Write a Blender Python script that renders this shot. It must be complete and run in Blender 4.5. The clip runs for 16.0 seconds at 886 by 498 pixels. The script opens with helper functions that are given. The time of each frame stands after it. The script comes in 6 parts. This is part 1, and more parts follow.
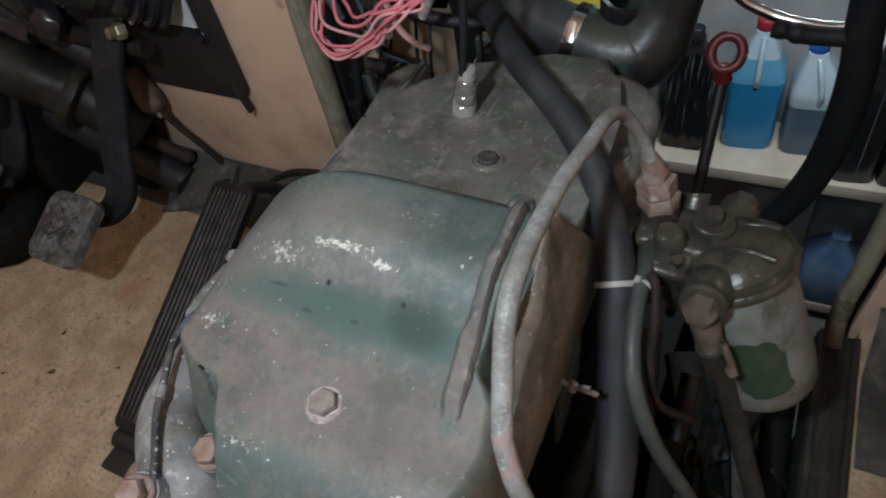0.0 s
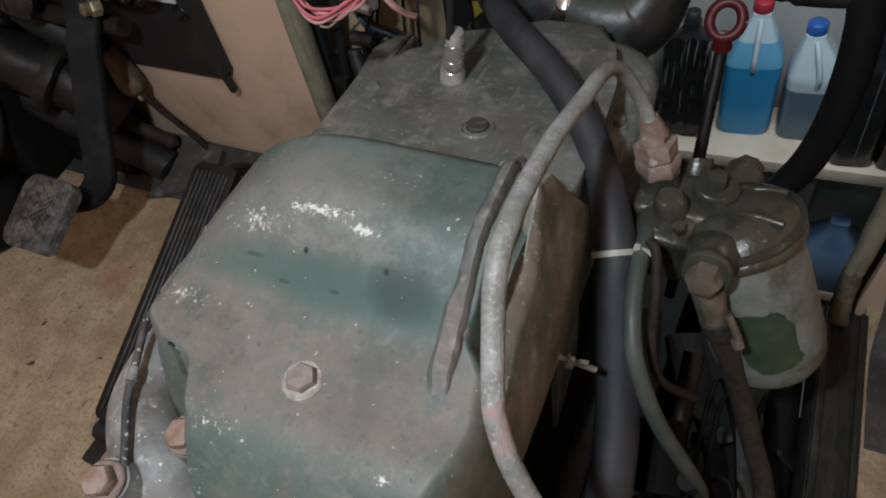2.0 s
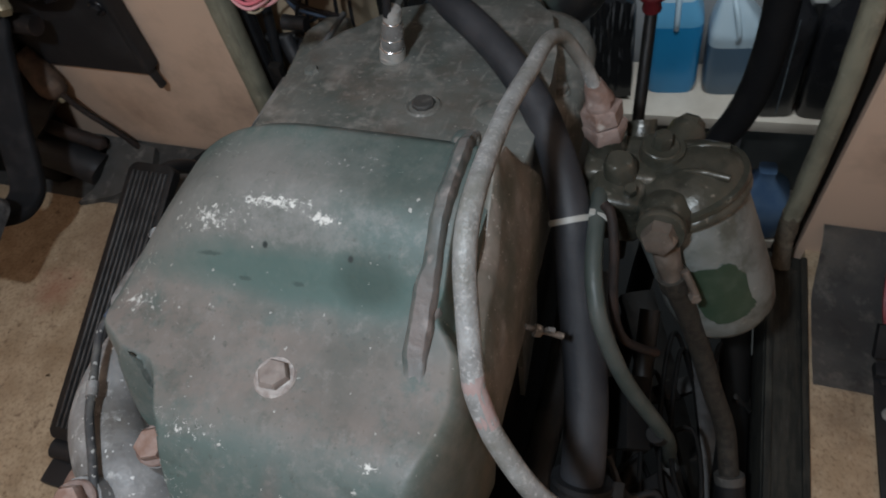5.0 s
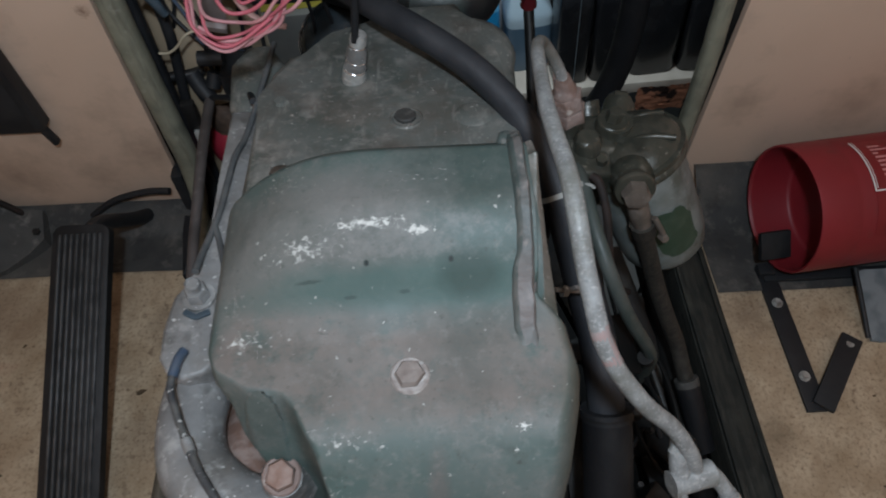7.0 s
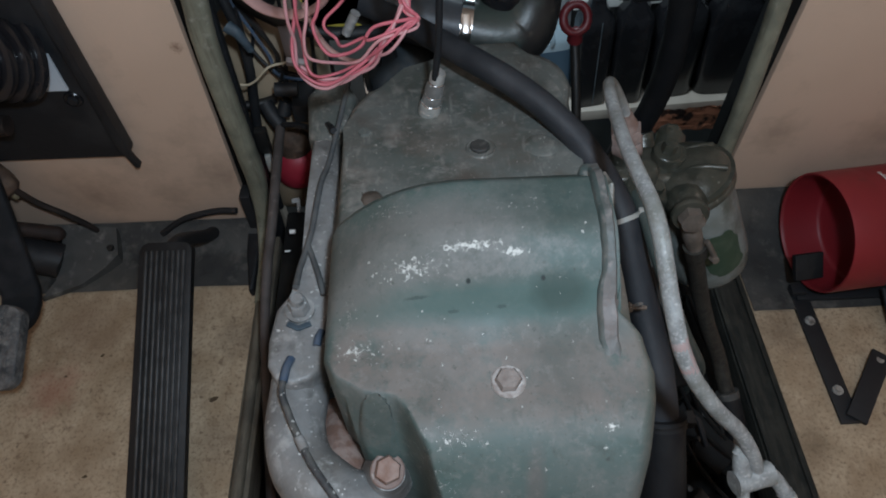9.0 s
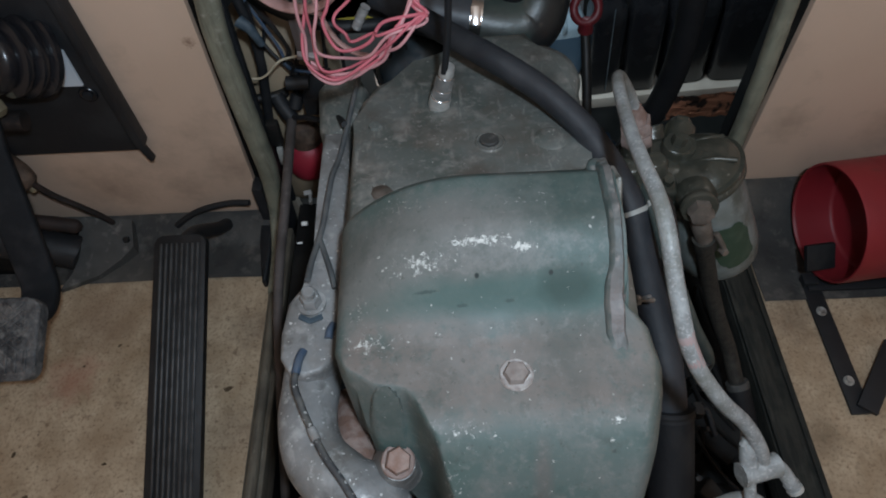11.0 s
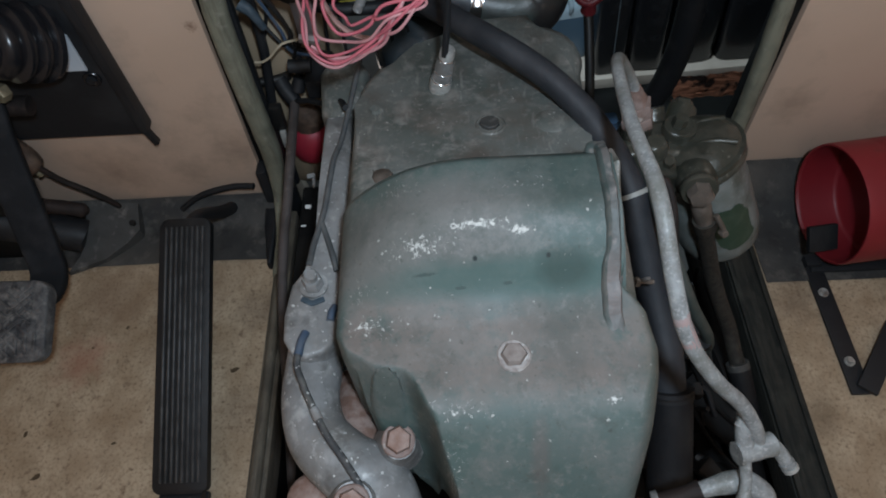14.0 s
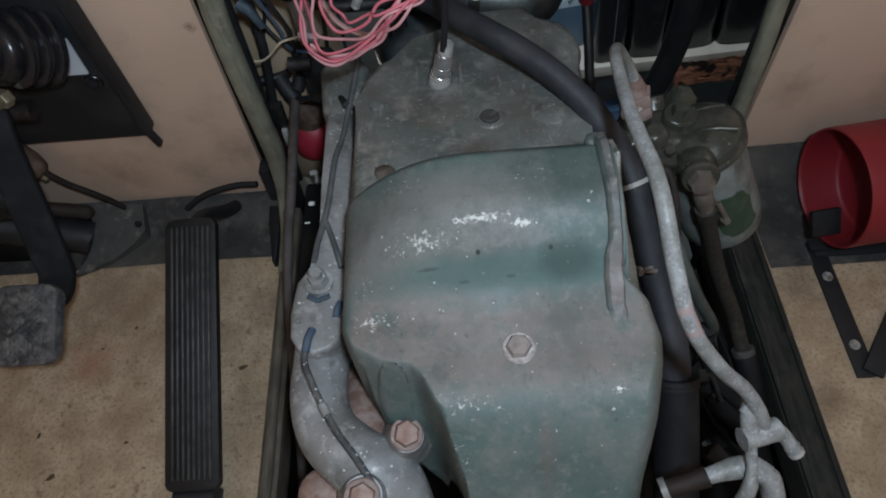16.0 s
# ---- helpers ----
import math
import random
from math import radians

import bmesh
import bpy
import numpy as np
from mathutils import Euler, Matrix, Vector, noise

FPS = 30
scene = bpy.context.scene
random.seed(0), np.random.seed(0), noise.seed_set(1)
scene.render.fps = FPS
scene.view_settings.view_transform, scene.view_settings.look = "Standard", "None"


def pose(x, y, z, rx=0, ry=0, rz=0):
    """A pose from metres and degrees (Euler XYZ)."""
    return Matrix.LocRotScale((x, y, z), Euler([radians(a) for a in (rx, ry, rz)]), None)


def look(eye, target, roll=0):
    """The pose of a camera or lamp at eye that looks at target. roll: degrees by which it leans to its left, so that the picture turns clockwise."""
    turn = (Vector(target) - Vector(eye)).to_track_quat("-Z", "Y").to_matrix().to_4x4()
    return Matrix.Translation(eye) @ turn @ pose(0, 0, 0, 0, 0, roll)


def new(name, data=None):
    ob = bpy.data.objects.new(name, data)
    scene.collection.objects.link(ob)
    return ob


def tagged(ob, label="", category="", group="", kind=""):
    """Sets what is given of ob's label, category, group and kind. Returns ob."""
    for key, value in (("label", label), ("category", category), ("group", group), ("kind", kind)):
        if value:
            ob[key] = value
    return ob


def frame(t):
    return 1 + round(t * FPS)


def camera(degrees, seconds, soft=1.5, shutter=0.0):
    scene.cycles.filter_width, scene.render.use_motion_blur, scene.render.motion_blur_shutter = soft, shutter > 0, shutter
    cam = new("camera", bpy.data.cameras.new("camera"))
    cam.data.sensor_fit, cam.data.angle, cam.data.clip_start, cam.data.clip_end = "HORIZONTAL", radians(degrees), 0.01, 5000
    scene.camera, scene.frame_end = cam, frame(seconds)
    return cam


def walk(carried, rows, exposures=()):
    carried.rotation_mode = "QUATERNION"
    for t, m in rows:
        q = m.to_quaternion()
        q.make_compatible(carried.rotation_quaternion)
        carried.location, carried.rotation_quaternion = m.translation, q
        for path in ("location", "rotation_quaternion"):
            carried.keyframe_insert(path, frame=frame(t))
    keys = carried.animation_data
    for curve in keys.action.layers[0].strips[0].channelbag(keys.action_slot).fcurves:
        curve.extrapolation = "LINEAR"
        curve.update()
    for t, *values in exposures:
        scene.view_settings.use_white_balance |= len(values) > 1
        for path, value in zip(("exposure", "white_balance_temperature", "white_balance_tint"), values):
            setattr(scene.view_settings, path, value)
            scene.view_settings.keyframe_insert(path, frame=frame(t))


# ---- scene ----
cam = camera(66.0, 16.0, 1.9, 0.5)
METRES, TILT, LEAN, TURN = 0.3840, -50.81, 7.08, 23.92
FIRST = (0.1379, 0.0708, 0.7208)
ROWS = [
    (0.0, 0.0, 0.0, 0.0, -0.0, 0.0, -0.0),
    (0.5, -0.0324, 0.0477, -0.0309, 1.13, 0.41, 0.35),
    (1.0, -0.0114, 0.0692, -0.0229, 0.47, 0.56, 0.57),
    (1.5, 0.013, 0.0744, -0.0481, -0.35, -0.21, 0.72),
    (2.0, 0.017, 0.0764, -0.0509, -0.24, -0.25, 0.78),
    (2.5, 0.0205, 0.0778, -0.0558, -0.27, -0.26, 0.79),
    (3.0, 0.0257, 0.0791, -0.0568, -0.64, -0.08, 0.68),
    (5.5, -0.0469, 0.0885, -0.0372, -9.39, -3.77, 10.37),
    (6.0, -0.1433, 0.0878, -0.0172, -16.81, -5.95, 16.87),
    (6.5, -0.3027, 0.0664, 0.0026, -21.8, -6.67, 17.05),
    (7.0, -0.4565, 0.0345, 0.0399, -22.23, -5.87, 16.75),
    (7.5, -0.5389, 0.0026, 0.0489, -23.34, -6.38, 17.24),
    (8.0, -0.5989, -0.0336, 0.0841, -22.74, -5.34, 17.33),
    (8.5, -0.6221, -0.0355, 0.0957, -22.51, -5.14, 17.4),
    (9.0, -0.6509, -0.0403, 0.1069, -21.85, -4.4, 16.31),
    (11.5, -0.6404, -0.0589, 0.1218, -20.56, -5.36, 16.62),
    (12.0, -0.6367, -0.0594, 0.1255, -20.59, -5.47, 17.2),
    (12.5, -0.6388, -0.0608, 0.1317, -20.28, -5.51, 17.56),
    (13.0, -0.6373, -0.0596, 0.1356, -20.36, -5.53, 17.6),
    (13.5, -0.6415, -0.0653, 0.1284, -19.97, -6.08, 17.03),
    (14.0, -0.6333, -0.0781, 0.1198, -20.07, -6.55, 16.78),
    (14.5, -0.6275, -0.0895, 0.1166, -20.09, -6.89, 17.02),
    (15.0, -0.6258, -0.0881, 0.1223, -20.15, -6.91, 17.46),
    (15.5, -0.6228, -0.0884, 0.1229, -20.13, -7.03, 17.66),
    (16.0, -0.6318, -0.0891, 0.1255, -19.83, -7.17, 18.22),
]
walk(cam, [(t, pose(*FIRST, TILT, LEAN, TURN) @ pose(METRES * x, METRES * y, METRES * z, 90 + pitch, roll, yaw)) for t, x, y, z, yaw, pitch, roll in ROWS],
     [(0.0, 0.15, 6700, 10), (1.0, 0.17, 6800, 10), (3.0, 0.21, 6920, 10), (5.5, 0.01, 6450, 10), (7.0, 0.01, 6230, 8), (9.0, -0.02, 6050, 6), (16.0, -0.03, 6050, 6)])

# ---- light ----
world = bpy.data.worlds.new("world")
scene.world = world
world.use_nodes = True
world.node_tree.nodes["Background"].inputs[0].default_value = (0.70, 0.89, 1.0, 1)
world.node_tree.nodes["Background"].inputs[1].default_value = 0.15


def lamp(name, kind, place, target, energy, size, colour):
    data = bpy.data.lights.new(name, kind)
    data.energy, data.color = energy, colour
    if kind == "AREA":
        data.size = size
    else:
        data.shadow_soft_size = size
    ob = new(name, data)
    ob.matrix_world = look(place, target)
    return ob


# hand-held work light beside the camera, and an added unseen fill that brightens the shelf
lamp("work_light", "POINT", (-0.015, -0.06, 0.96), (0, 0.4, 0.2), 17.4, 0.022, (0.770, 0.878, 1.0))
lamp("shelf_fill", "AREA", (0.15, 1.45, 0.6), (0.2, 1.95, -0.9), 11.0, 0.35, (0.80, 0.92, 1.0))


# ---- materials ----
def material(name, base, rough=0.6, metal=0.0, second=None, scale=30.0, mix=(0.4, 0.65), third=None, scale3=6.0,
             mix3=(0.5, 0.6), bump=0.15, bump_scale=120.0, coat=0.0, rough2=None, alpha=None, transmission=0.0, gloss=0.5):
    """Principled material: base, a second colour by noise, a third by another noise, fine bump; object coordinates in metres."""
    m = bpy.data.materials.new(name)
    m.use_nodes = True
    t = m.node_tree
    p = t.nodes["Principled BSDF"]
    p.inputs["Metallic"].default_value = metal
    p.inputs["Roughness"].default_value = rough
    p.inputs["Coat Weight"].default_value = coat
    p.inputs["Specular IOR Level"].default_value = gloss
    p.inputs["Transmission Weight"].default_value = transmission
    geo = t.nodes.new("ShaderNodeNewGeometry")
    place = geo.outputs["Position"]

    def grain(s, detail, lo, hi, seed):
        n = t.nodes.new("ShaderNodeTexNoise")
        n.noise_dimensions = "4D"
        n.inputs["W"].default_value = seed
        n.inputs["Scale"].default_value, n.inputs["Detail"].default_value = s, detail
        t.links.new(place, n.inputs["Vector"])
        r = t.nodes.new("ShaderNodeMapRange")
        r.inputs["From Min"].default_value, r.inputs["From Max"].default_value = lo, hi
        t.links.new(n.outputs["Fac"], r.inputs["Value"])
        return r.outputs["Result"]

    def blend(fac, a, b):
        x = t.nodes.new("ShaderNodeMix")
        x.data_type = "RGBA"
        t.links.new(fac, x.inputs[0])
        for socket, v in ((x.inputs[6], a), (x.inputs[7], b)):
            if isinstance(v, tuple):
                socket.default_value = (*v, 1)
            else:
                t.links.new(v, socket)
        return x.outputs[2]

    colour = base
    if second:
        fac = grain(scale, 6, mix[0], mix[1], 1.3)
        colour = blend(fac, colour, second)
        if rough2 is not None:
            r = t.nodes.new("ShaderNodeMapRange")
            r.inputs["To Min"].default_value, r.inputs["To Max"].default_value = rough, rough2
            t.links.new(fac, r.inputs["Value"])
            t.links.new(r.outputs["Result"], p.inputs["Roughness"])
    if third:
        colour = blend(grain(scale3, 8, mix3[0], mix3[1], 7.7), colour, third)
    if isinstance(colour, tuple):
        p.inputs["Base Color"].default_value = (*colour, 1)
    else:
        t.links.new(colour, p.inputs["Base Color"])
    if bump:
        b = t.nodes.new("ShaderNodeBump")
        b.inputs["Strength"].default_value, b.inputs["Distance"].default_value = bump, 0.002
        t.links.new(grain(bump_scale, 5, 0.2, 0.8, 3.1), b.inputs["Height"])
        t.links.new(b.outputs["Normal"], p.inputs["Normal"])
    return m


def engine_paint():
    """Teal paint with dust on the level faces, chipped flakes, pin-head flecks and a few stains."""
    m = material("green_engine_paint", (0.078, 0.119, 0.109), 0.52, 0, (0.112, 0.138, 0.128), 16, (0.4, 0.65), None, 1, (0, 1), 0.14, 80, rough2=0.70)
    t = m.node_tree
    p = t.nodes["Principled BSDF"]
    geo = t.nodes.new("ShaderNodeNewGeometry")

    def calc(op, a, b=0.0, c=0.0):
        n = t.nodes.new("ShaderNodeMath")
        n.operation, n.use_clamp = op, False
        for i, v in enumerate((a, b, c)):
            if isinstance(v, (int, float)):
                n.inputs[i].default_value = v
            else:
                t.links.new(v, n.inputs[i])
        return n.outputs[0]

    def ramp(v, lo, hi):
        n = t.nodes.new("ShaderNodeMapRange")
        n.inputs["From Min"].default_value, n.inputs["From Max"].default_value = lo, hi
        t.links.new(v, n.inputs["Value"])
        return n.outputs["Result"]

    def grain(s, detail, w, rough=0.55):
        n = t.nodes.new("ShaderNodeTexNoise")
        n.noise_dimensions = "4D"
        n.inputs["W"].default_value = w
        n.inputs["Scale"].default_value, n.inputs["Detail"].default_value, n.inputs["Roughness"].default_value = s, detail, rough
        t.links.new(geo.outputs["Position"], n.inputs["Vector"])
        return n.outputs["Fac"]

    xyz = t.nodes.new("ShaderNodeSeparateXYZ")
    t.links.new(geo.outputs["Position"], xyz.inputs[0])
    nrm = t.nodes.new("ShaderNodeSeparateXYZ")
    t.links.new(geo.outputs["Normal"], nrm.inputs[0])
    X, Y, Z = xyz.outputs

    def near(cx, cy, rx, ry):
        dx = calc("DIVIDE", calc("SUBTRACT", X, cx), rx)
        dy = calc("DIVIDE", calc("SUBTRACT", Y, cy), ry)
        return calc("SUBTRACT", 1.0, calc("SQRT", calc("ADD", calc("MULTIPLY", dx, dx), calc("MULTIPLY", dy, dy))))

    state = [p.inputs["Base Color"].links[0].from_socket]

    def over(fac, colour):
        x = t.nodes.new("ShaderNodeMix")
        x.data_type = "RGBA"
        x.clamp_factor = True
        t.links.new(fac, x.inputs[0])
        t.links.new(state[0], x.inputs[6])
        x.inputs[7].default_value = (*colour, 1)
        state[0] = x.outputs[2]

    # brown-grey dust where the metal is level, thinner towards the rounded end, with wiped streaks
    level = calc("ADD", nrm.outputs[2], calc("MULTIPLY", calc("SUBTRACT", grain(14, 6, 2.0), 0.5), 0.34))
    band = calc("ADD", ramp(level, 0.80, 1.0), calc("MULTIPLY", near(-0.05, 0.205, 0.20, 0.036), 0.5))
    band = calc("MULTIPLY", band, ramp(calc("ADD", grain(55, 8, 12.0, 0.7), 0.0), 0.30, 0.52))
    over(calc("MULTIPLY", band, 0.92), (0.190, 0.164, 0.145))
    over(calc("MULTIPLY", ramp(calc("ADD", near(-0.115, 0.275, 0.11, 0.06), calc("MULTIPLY", grain(30, 7, 15.0, 0.65), 0.9)), 0.45, 0.95), 0.65), (0.190, 0.180, 0.166))
    over(calc("MULTIPLY", ramp(grain(38, 8, 5.0, 0.7), 0.50, 0.66), 0.50), (0.205, 0.196, 0.182))
    over(calc("MULTIPLY", ramp(grain(11, 6, 8.0, 0.6), 0.47, 0.64), 0.6), (0.064, 0.078, 0.069))
    over(calc("MULTIPLY", ramp(grain(60, 6, 41.0, 0.7), 0.56, 0.70), 0.5), (0.060, 0.070, 0.060))
    over(calc("MULTIPLY", ramp(grain(240, 4, 33.0, 0.6), 0.60, 0.70), 0.6), (0.055, 0.062, 0.053))
    over(calc("MULTIPLY", ramp(grain(130, 6, 6.0, 0.7), 0.54, 0.72), 0.55), (0.245, 0.238, 0.222))
    # clean green left under the hump's foot
    over(calc("MULTIPLY", ramp(calc("ADD", near(-0.04, 0.246, 0.15, 0.017), calc("MULTIPLY", grain(40, 5, 18.0), 0.7)), 0.40, 0.95), 0.8), (0.060, 0.112, 0.100))
    # olive grime down the outer side
    over(calc("MULTIPLY", calc("MULTIPLY", ramp(X, 0.040, 0.058), ramp(grain(34, 8, 21.0, 0.7), 0.32, 0.58)), 0.85), (0.185, 0.172, 0.140))
    over(calc("MULTIPLY", calc("MULTIPLY", ramp(X, 0.046, 0.060), ramp(grain(22, 6, 25.0, 0.6), 0.50, 0.66)), 0.7), (0.060, 0.072, 0.052))
    over(calc("MULTIPLY", ramp(calc("ADD", near(-0.002, 0.318, 0.062, 0.050), calc("MULTIPLY", grain(34, 6, 31.0, 0.6), 0.8)), 0.42, 0.85), 0.62), (0.058, 0.078, 0.070))
    # pale wiped smears over the crest and the level behind it
    over(calc("MULTIPLY", ramp(calc("ADD", calc("MULTIPLY", near(-0.065, 0.308, 0.13, 0.042), 0.28), grain(48, 8, 61.0, 0.72)), 0.56, 0.76), 0.34), (0.205, 0.203, 0.192))
    over(calc("MULTIPLY", ramp(calc("ADD", calc("MULTIPLY", near(-0.050, 0.270, 0.13, 0.026), 0.22), grain(85, 8, 63.0, 0.75)), 0.61, 0.75), 0.30), (0.270, 0.268, 0.255))
    over(calc("MULTIPLY", ramp(calc("ADD", calc("MULTIPLY", near(-0.050, 0.190, 0.12, 0.040), 0.20), grain(36, 8, 65.0, 0.72)), 0.58, 0.76), 0.28), (0.210, 0.186, 0.166))
    # dark oil stain on the hump, two pin holes, a red smear
    over(calc("MULTIPLY", ramp(calc("ADD", near(-0.004, 0.250, 0.024, 0.015), calc("MULTIPLY", grain(60, 4, 1.0), 0.5)), 0.25, 0.75), 0.6), (0.022, 0.045, 0.036))
    for cx, cy in ((-0.069, 0.257), (-0.016, 0.257)):
        over(ramp(near(cx, cy, 0.0021, 0.0019), 0.0, 0.5), (0.012, 0.02, 0.018))
    for cx, cy, rx in ((-0.106, 0.2505, 0.010), (-0.080, 0.2415, 0.006), (-0.046, 0.243, 0.005)):
        over(calc("MULTIPLY", ramp(calc("ADD", near(cx, cy, rx, 0.0014), calc("MULTIPLY", grain(420, 6, 51.0, 0.7), 1.6)), 0.85, 1.35), 0.6), (0.026, 0.046, 0.040))
    over(calc("MULTIPLY", ramp(calc("ADD", near(-0.030, 0.130, 0.009, 0.028), calc("MULTIPLY", grain(70, 4, 3.0), 0.5)), 0.25, 0.9), 0.25), (0.20, 0.12, 0.11))
    # chipped flakes along the crest and at the corners
    flake = grain(260, 9, 4.0, 0.8)
    for cx, cy, rx, ry, hi in ((-0.108, 0.268, 0.042, 0.013, 0.162), (-0.066, 0.277, 0.040, 0.0065, 0.205), (-0.125, 0.318, 0.040, 0.020, 0.085), (-0.020, 0.312, 0.055, 0.022, 0.07), (-0.155, 0.245, 0.016, 0.030, 0.10), (-0.036, 0.272, 0.017, 0.0045, 0.26), (-0.150, 0.222, 0.034, 0.018, 0.13), (-0.088, 0.157, 0.036, 0.014, 0.12), (-0.093, 0.125, 0.016, 0.028, 0.12), (0.020, 0.160, 0.010, 0.005, 0.20), (0.016, 0.148, 0.006, 0.003, 0.2)):
        patch = ramp(calc("ADD", calc("MULTIPLY", near(cx, cy, rx, ry), hi), flake), 0.645, 0.69)
        over(patch, (0.60, 0.60, 0.56))
    # pin-head flecks, few and uneven
    bend = t.nodes.new("ShaderNodeTexNoise")
    bend.inputs["Scale"].default_value, bend.inputs["Detail"].default_value = 420, 3
    t.links.new(geo.outputs["Position"], bend.inputs["Vector"])
    shift = t.nodes.new("ShaderNodeVectorMath")
    shift.operation = "MULTIPLY_ADD"
    shift.inputs[1].default_value = (0.0035, 0.0035, 0.0035)
    t.links.new(bend.outputs["Color"], shift.inputs[0])
    t.links.new(geo.outputs["Position"], shift.inputs[2])
    vor = t.nodes.new("ShaderNodeTexVoronoi")
    vor.inputs["Scale"].default_value = 165
    t.links.new(shift.outputs[0], vor.inputs["Vector"])
    size = calc("MULTIPLY", calc("SUBTRACT", grain(85, 3, 9.0), 0.50), 1.1)
    over(calc("MULTIPLY", calc("GREATER_THAN", size, vor.outputs["Distance"]), 0.85), (0.44, 0.44, 0.41))
    t.links.new(state[0], p.inputs["Base Color"])
    return m


def flecked(m, scale, amount, colour):
    """Pin-head flecks of dried paint over a material."""
    t = m.node_tree
    p = t.nodes["Principled BSDF"]
    geo = t.nodes.new("ShaderNodeNewGeometry")
    bend = t.nodes.new("ShaderNodeTexNoise")
    bend.inputs["Scale"].default_value, bend.inputs["Detail"].default_value = scale * 2.5, 3
    t.links.new(geo.outputs["Position"], bend.inputs["Vector"])
    shift = t.nodes.new("ShaderNodeVectorMath")
    shift.operation = "MULTIPLY_ADD"
    shift.inputs[1].default_value = (0.6 / scale, 0.6 / scale, 0.6 / scale)
    t.links.new(bend.outputs["Color"], shift.inputs[0])
    t.links.new(geo.outputs["Position"], shift.inputs[2])
    vor = t.nodes.new("ShaderNodeTexVoronoi")
    vor.inputs["Scale"].default_value = scale
    t.links.new(shift.outputs[0], vor.inputs["Vector"])
    n = t.nodes.new("ShaderNodeTexNoise")
    n.inputs["Scale"].default_value, n.inputs["Detail"].default_value = scale * 0.7, 2
    t.links.new(geo.outputs["Position"], n.inputs["Vector"])
    size = t.nodes.new("ShaderNodeMapRange")
    size.inputs["From Min"].default_value, size.inputs["From Max"].default_value = 0.42, 0.75
    size.inputs["To Max"].default_value = amount
    t.links.new(n.outputs["Fac"], size.inputs["Value"])
    hit = t.nodes.new("ShaderNodeMath")
    hit.operation = "GREATER_THAN"
    t.links.new(size.outputs["Result"], hit.inputs[0])
    t.links.new(vor.outputs["Distance"], hit.inputs[1])
    x = t.nodes.new("ShaderNodeMix")
    x.data_type = "RGBA"
    t.links.new(hit.outputs[0], x.inputs[0])
    t.links.new(p.inputs["Base Color"].links[0].from_socket, x.inputs[6])
    x.inputs[7].default_value = (*colour, 1)
    t.links.new(x.outputs[2], p.inputs["Base Color"])
    return m


def stain_or_sheen(m, stretch, scale, lo, hi, colour, amount, seed=0.0, detail=7):
    """A further stain or painted sheen over a material; stretch squeezes the noise along x, y, z into streaks or grain.
    """
    t = m.node_tree
    p = t.nodes["Principled BSDF"]
    geo = t.nodes.new("ShaderNodeNewGeometry")
    scaled = t.nodes.new("ShaderNodeVectorMath")
    scaled.operation = "MULTIPLY"
    scaled.inputs[1].default_value = stretch
    t.links.new(geo.outputs["Position"], scaled.inputs[0])
    n = t.nodes.new("ShaderNodeTexNoise")
    n.noise_dimensions = "4D"
    n.inputs["W"].default_value = seed
    n.inputs["Scale"].default_value, n.inputs["Detail"].default_value, n.inputs["Roughness"].default_value = scale, detail, 0.65
    t.links.new(scaled.outputs[0], n.inputs["Vector"])
    r = t.nodes.new("ShaderNodeMapRange")
    r.inputs["From Min"].default_value, r.inputs["From Max"].default_value = lo, hi
    r.inputs["To Max"].default_value = amount
    t.links.new(n.outputs["Fac"], r.inputs["Value"])
    x = t.nodes.new("ShaderNodeMix")
    x.data_type = "RGBA"
    t.links.new(r.outputs["Result"], x.inputs[0])
    t.links.new(p.inputs["Base Color"].links[0].from_socket, x.inputs[6])
    x.inputs[7].default_value = (*colour, 1)
    t.links.new(x.outputs[2], p.inputs["Base Color"])
    return m


GREEN = engine_paint()
CAST = material("grimy_cast_iron", (0.165, 0.176, 0.163), 0.55, 0.05, (0.100, 0.114, 0.102), 16, (0.4, 0.62), (0.30, 0.29, 0.265), 45, (0.52, 0.72), 0.3, 90)
stain_or_sheen(CAST, (1, 1, 1), 24, 0.50, 0.68, (0.125, 0.105, 0.088), 0.7, 3.0)
stain_or_sheen(CAST, (1, 1, 1), 11, 0.52, 0.66, (0.075, 0.078, 0.068), 0.75, 5.0)
stain_or_sheen(CAST, (1, 1.5, 1), 60, 0.56, 0.68, (0.36, 0.35, 0.32), 0.55, 8.0)
stain_or_sheen(CAST, (1, 1, 1), 190, 0.55, 0.72, (0.30, 0.285, 0.26), 0.6, 9.0)
ALU = material("cast_aluminium", (0.32, 0.32, 0.315), 0.5, 0.12, (0.185, 0.185, 0.182), 28, (0.40, 0.66), (0.46, 0.455, 0.44), 60, (0.58, 0.74), 0.25, 140)
stain_or_sheen(ALU, (1, 1, 1), 20, 0.48, 0.66, (0.20, 0.185, 0.165), 0.7, 2.0)
stain_or_sheen(ALU, (1, 1, 1), 90, 0.56, 0.68, (0.52, 0.52, 0.50), 0.7, 4.0)
stain_or_sheen(ALU, (1, 1, 1), 9, 0.46, 0.64, (0.115, 0.112, 0.102), 0.75, 12.0)
stain_or_sheen(ALU, (1, 1, 1), 44, 0.54, 0.66, (0.085, 0.083, 0.075), 0.6, 15.0)
flecked(ALU, 190, 0.36, (0.60, 0.60, 0.58))
stain_or_sheen(CAST, (4, 1, 1), 30, 0.58, 0.68, (0.34, 0.33, 0.30), 0.6, 21.0)
flecked(CAST, 150, 0.22, (0.42, 0.41, 0.38))
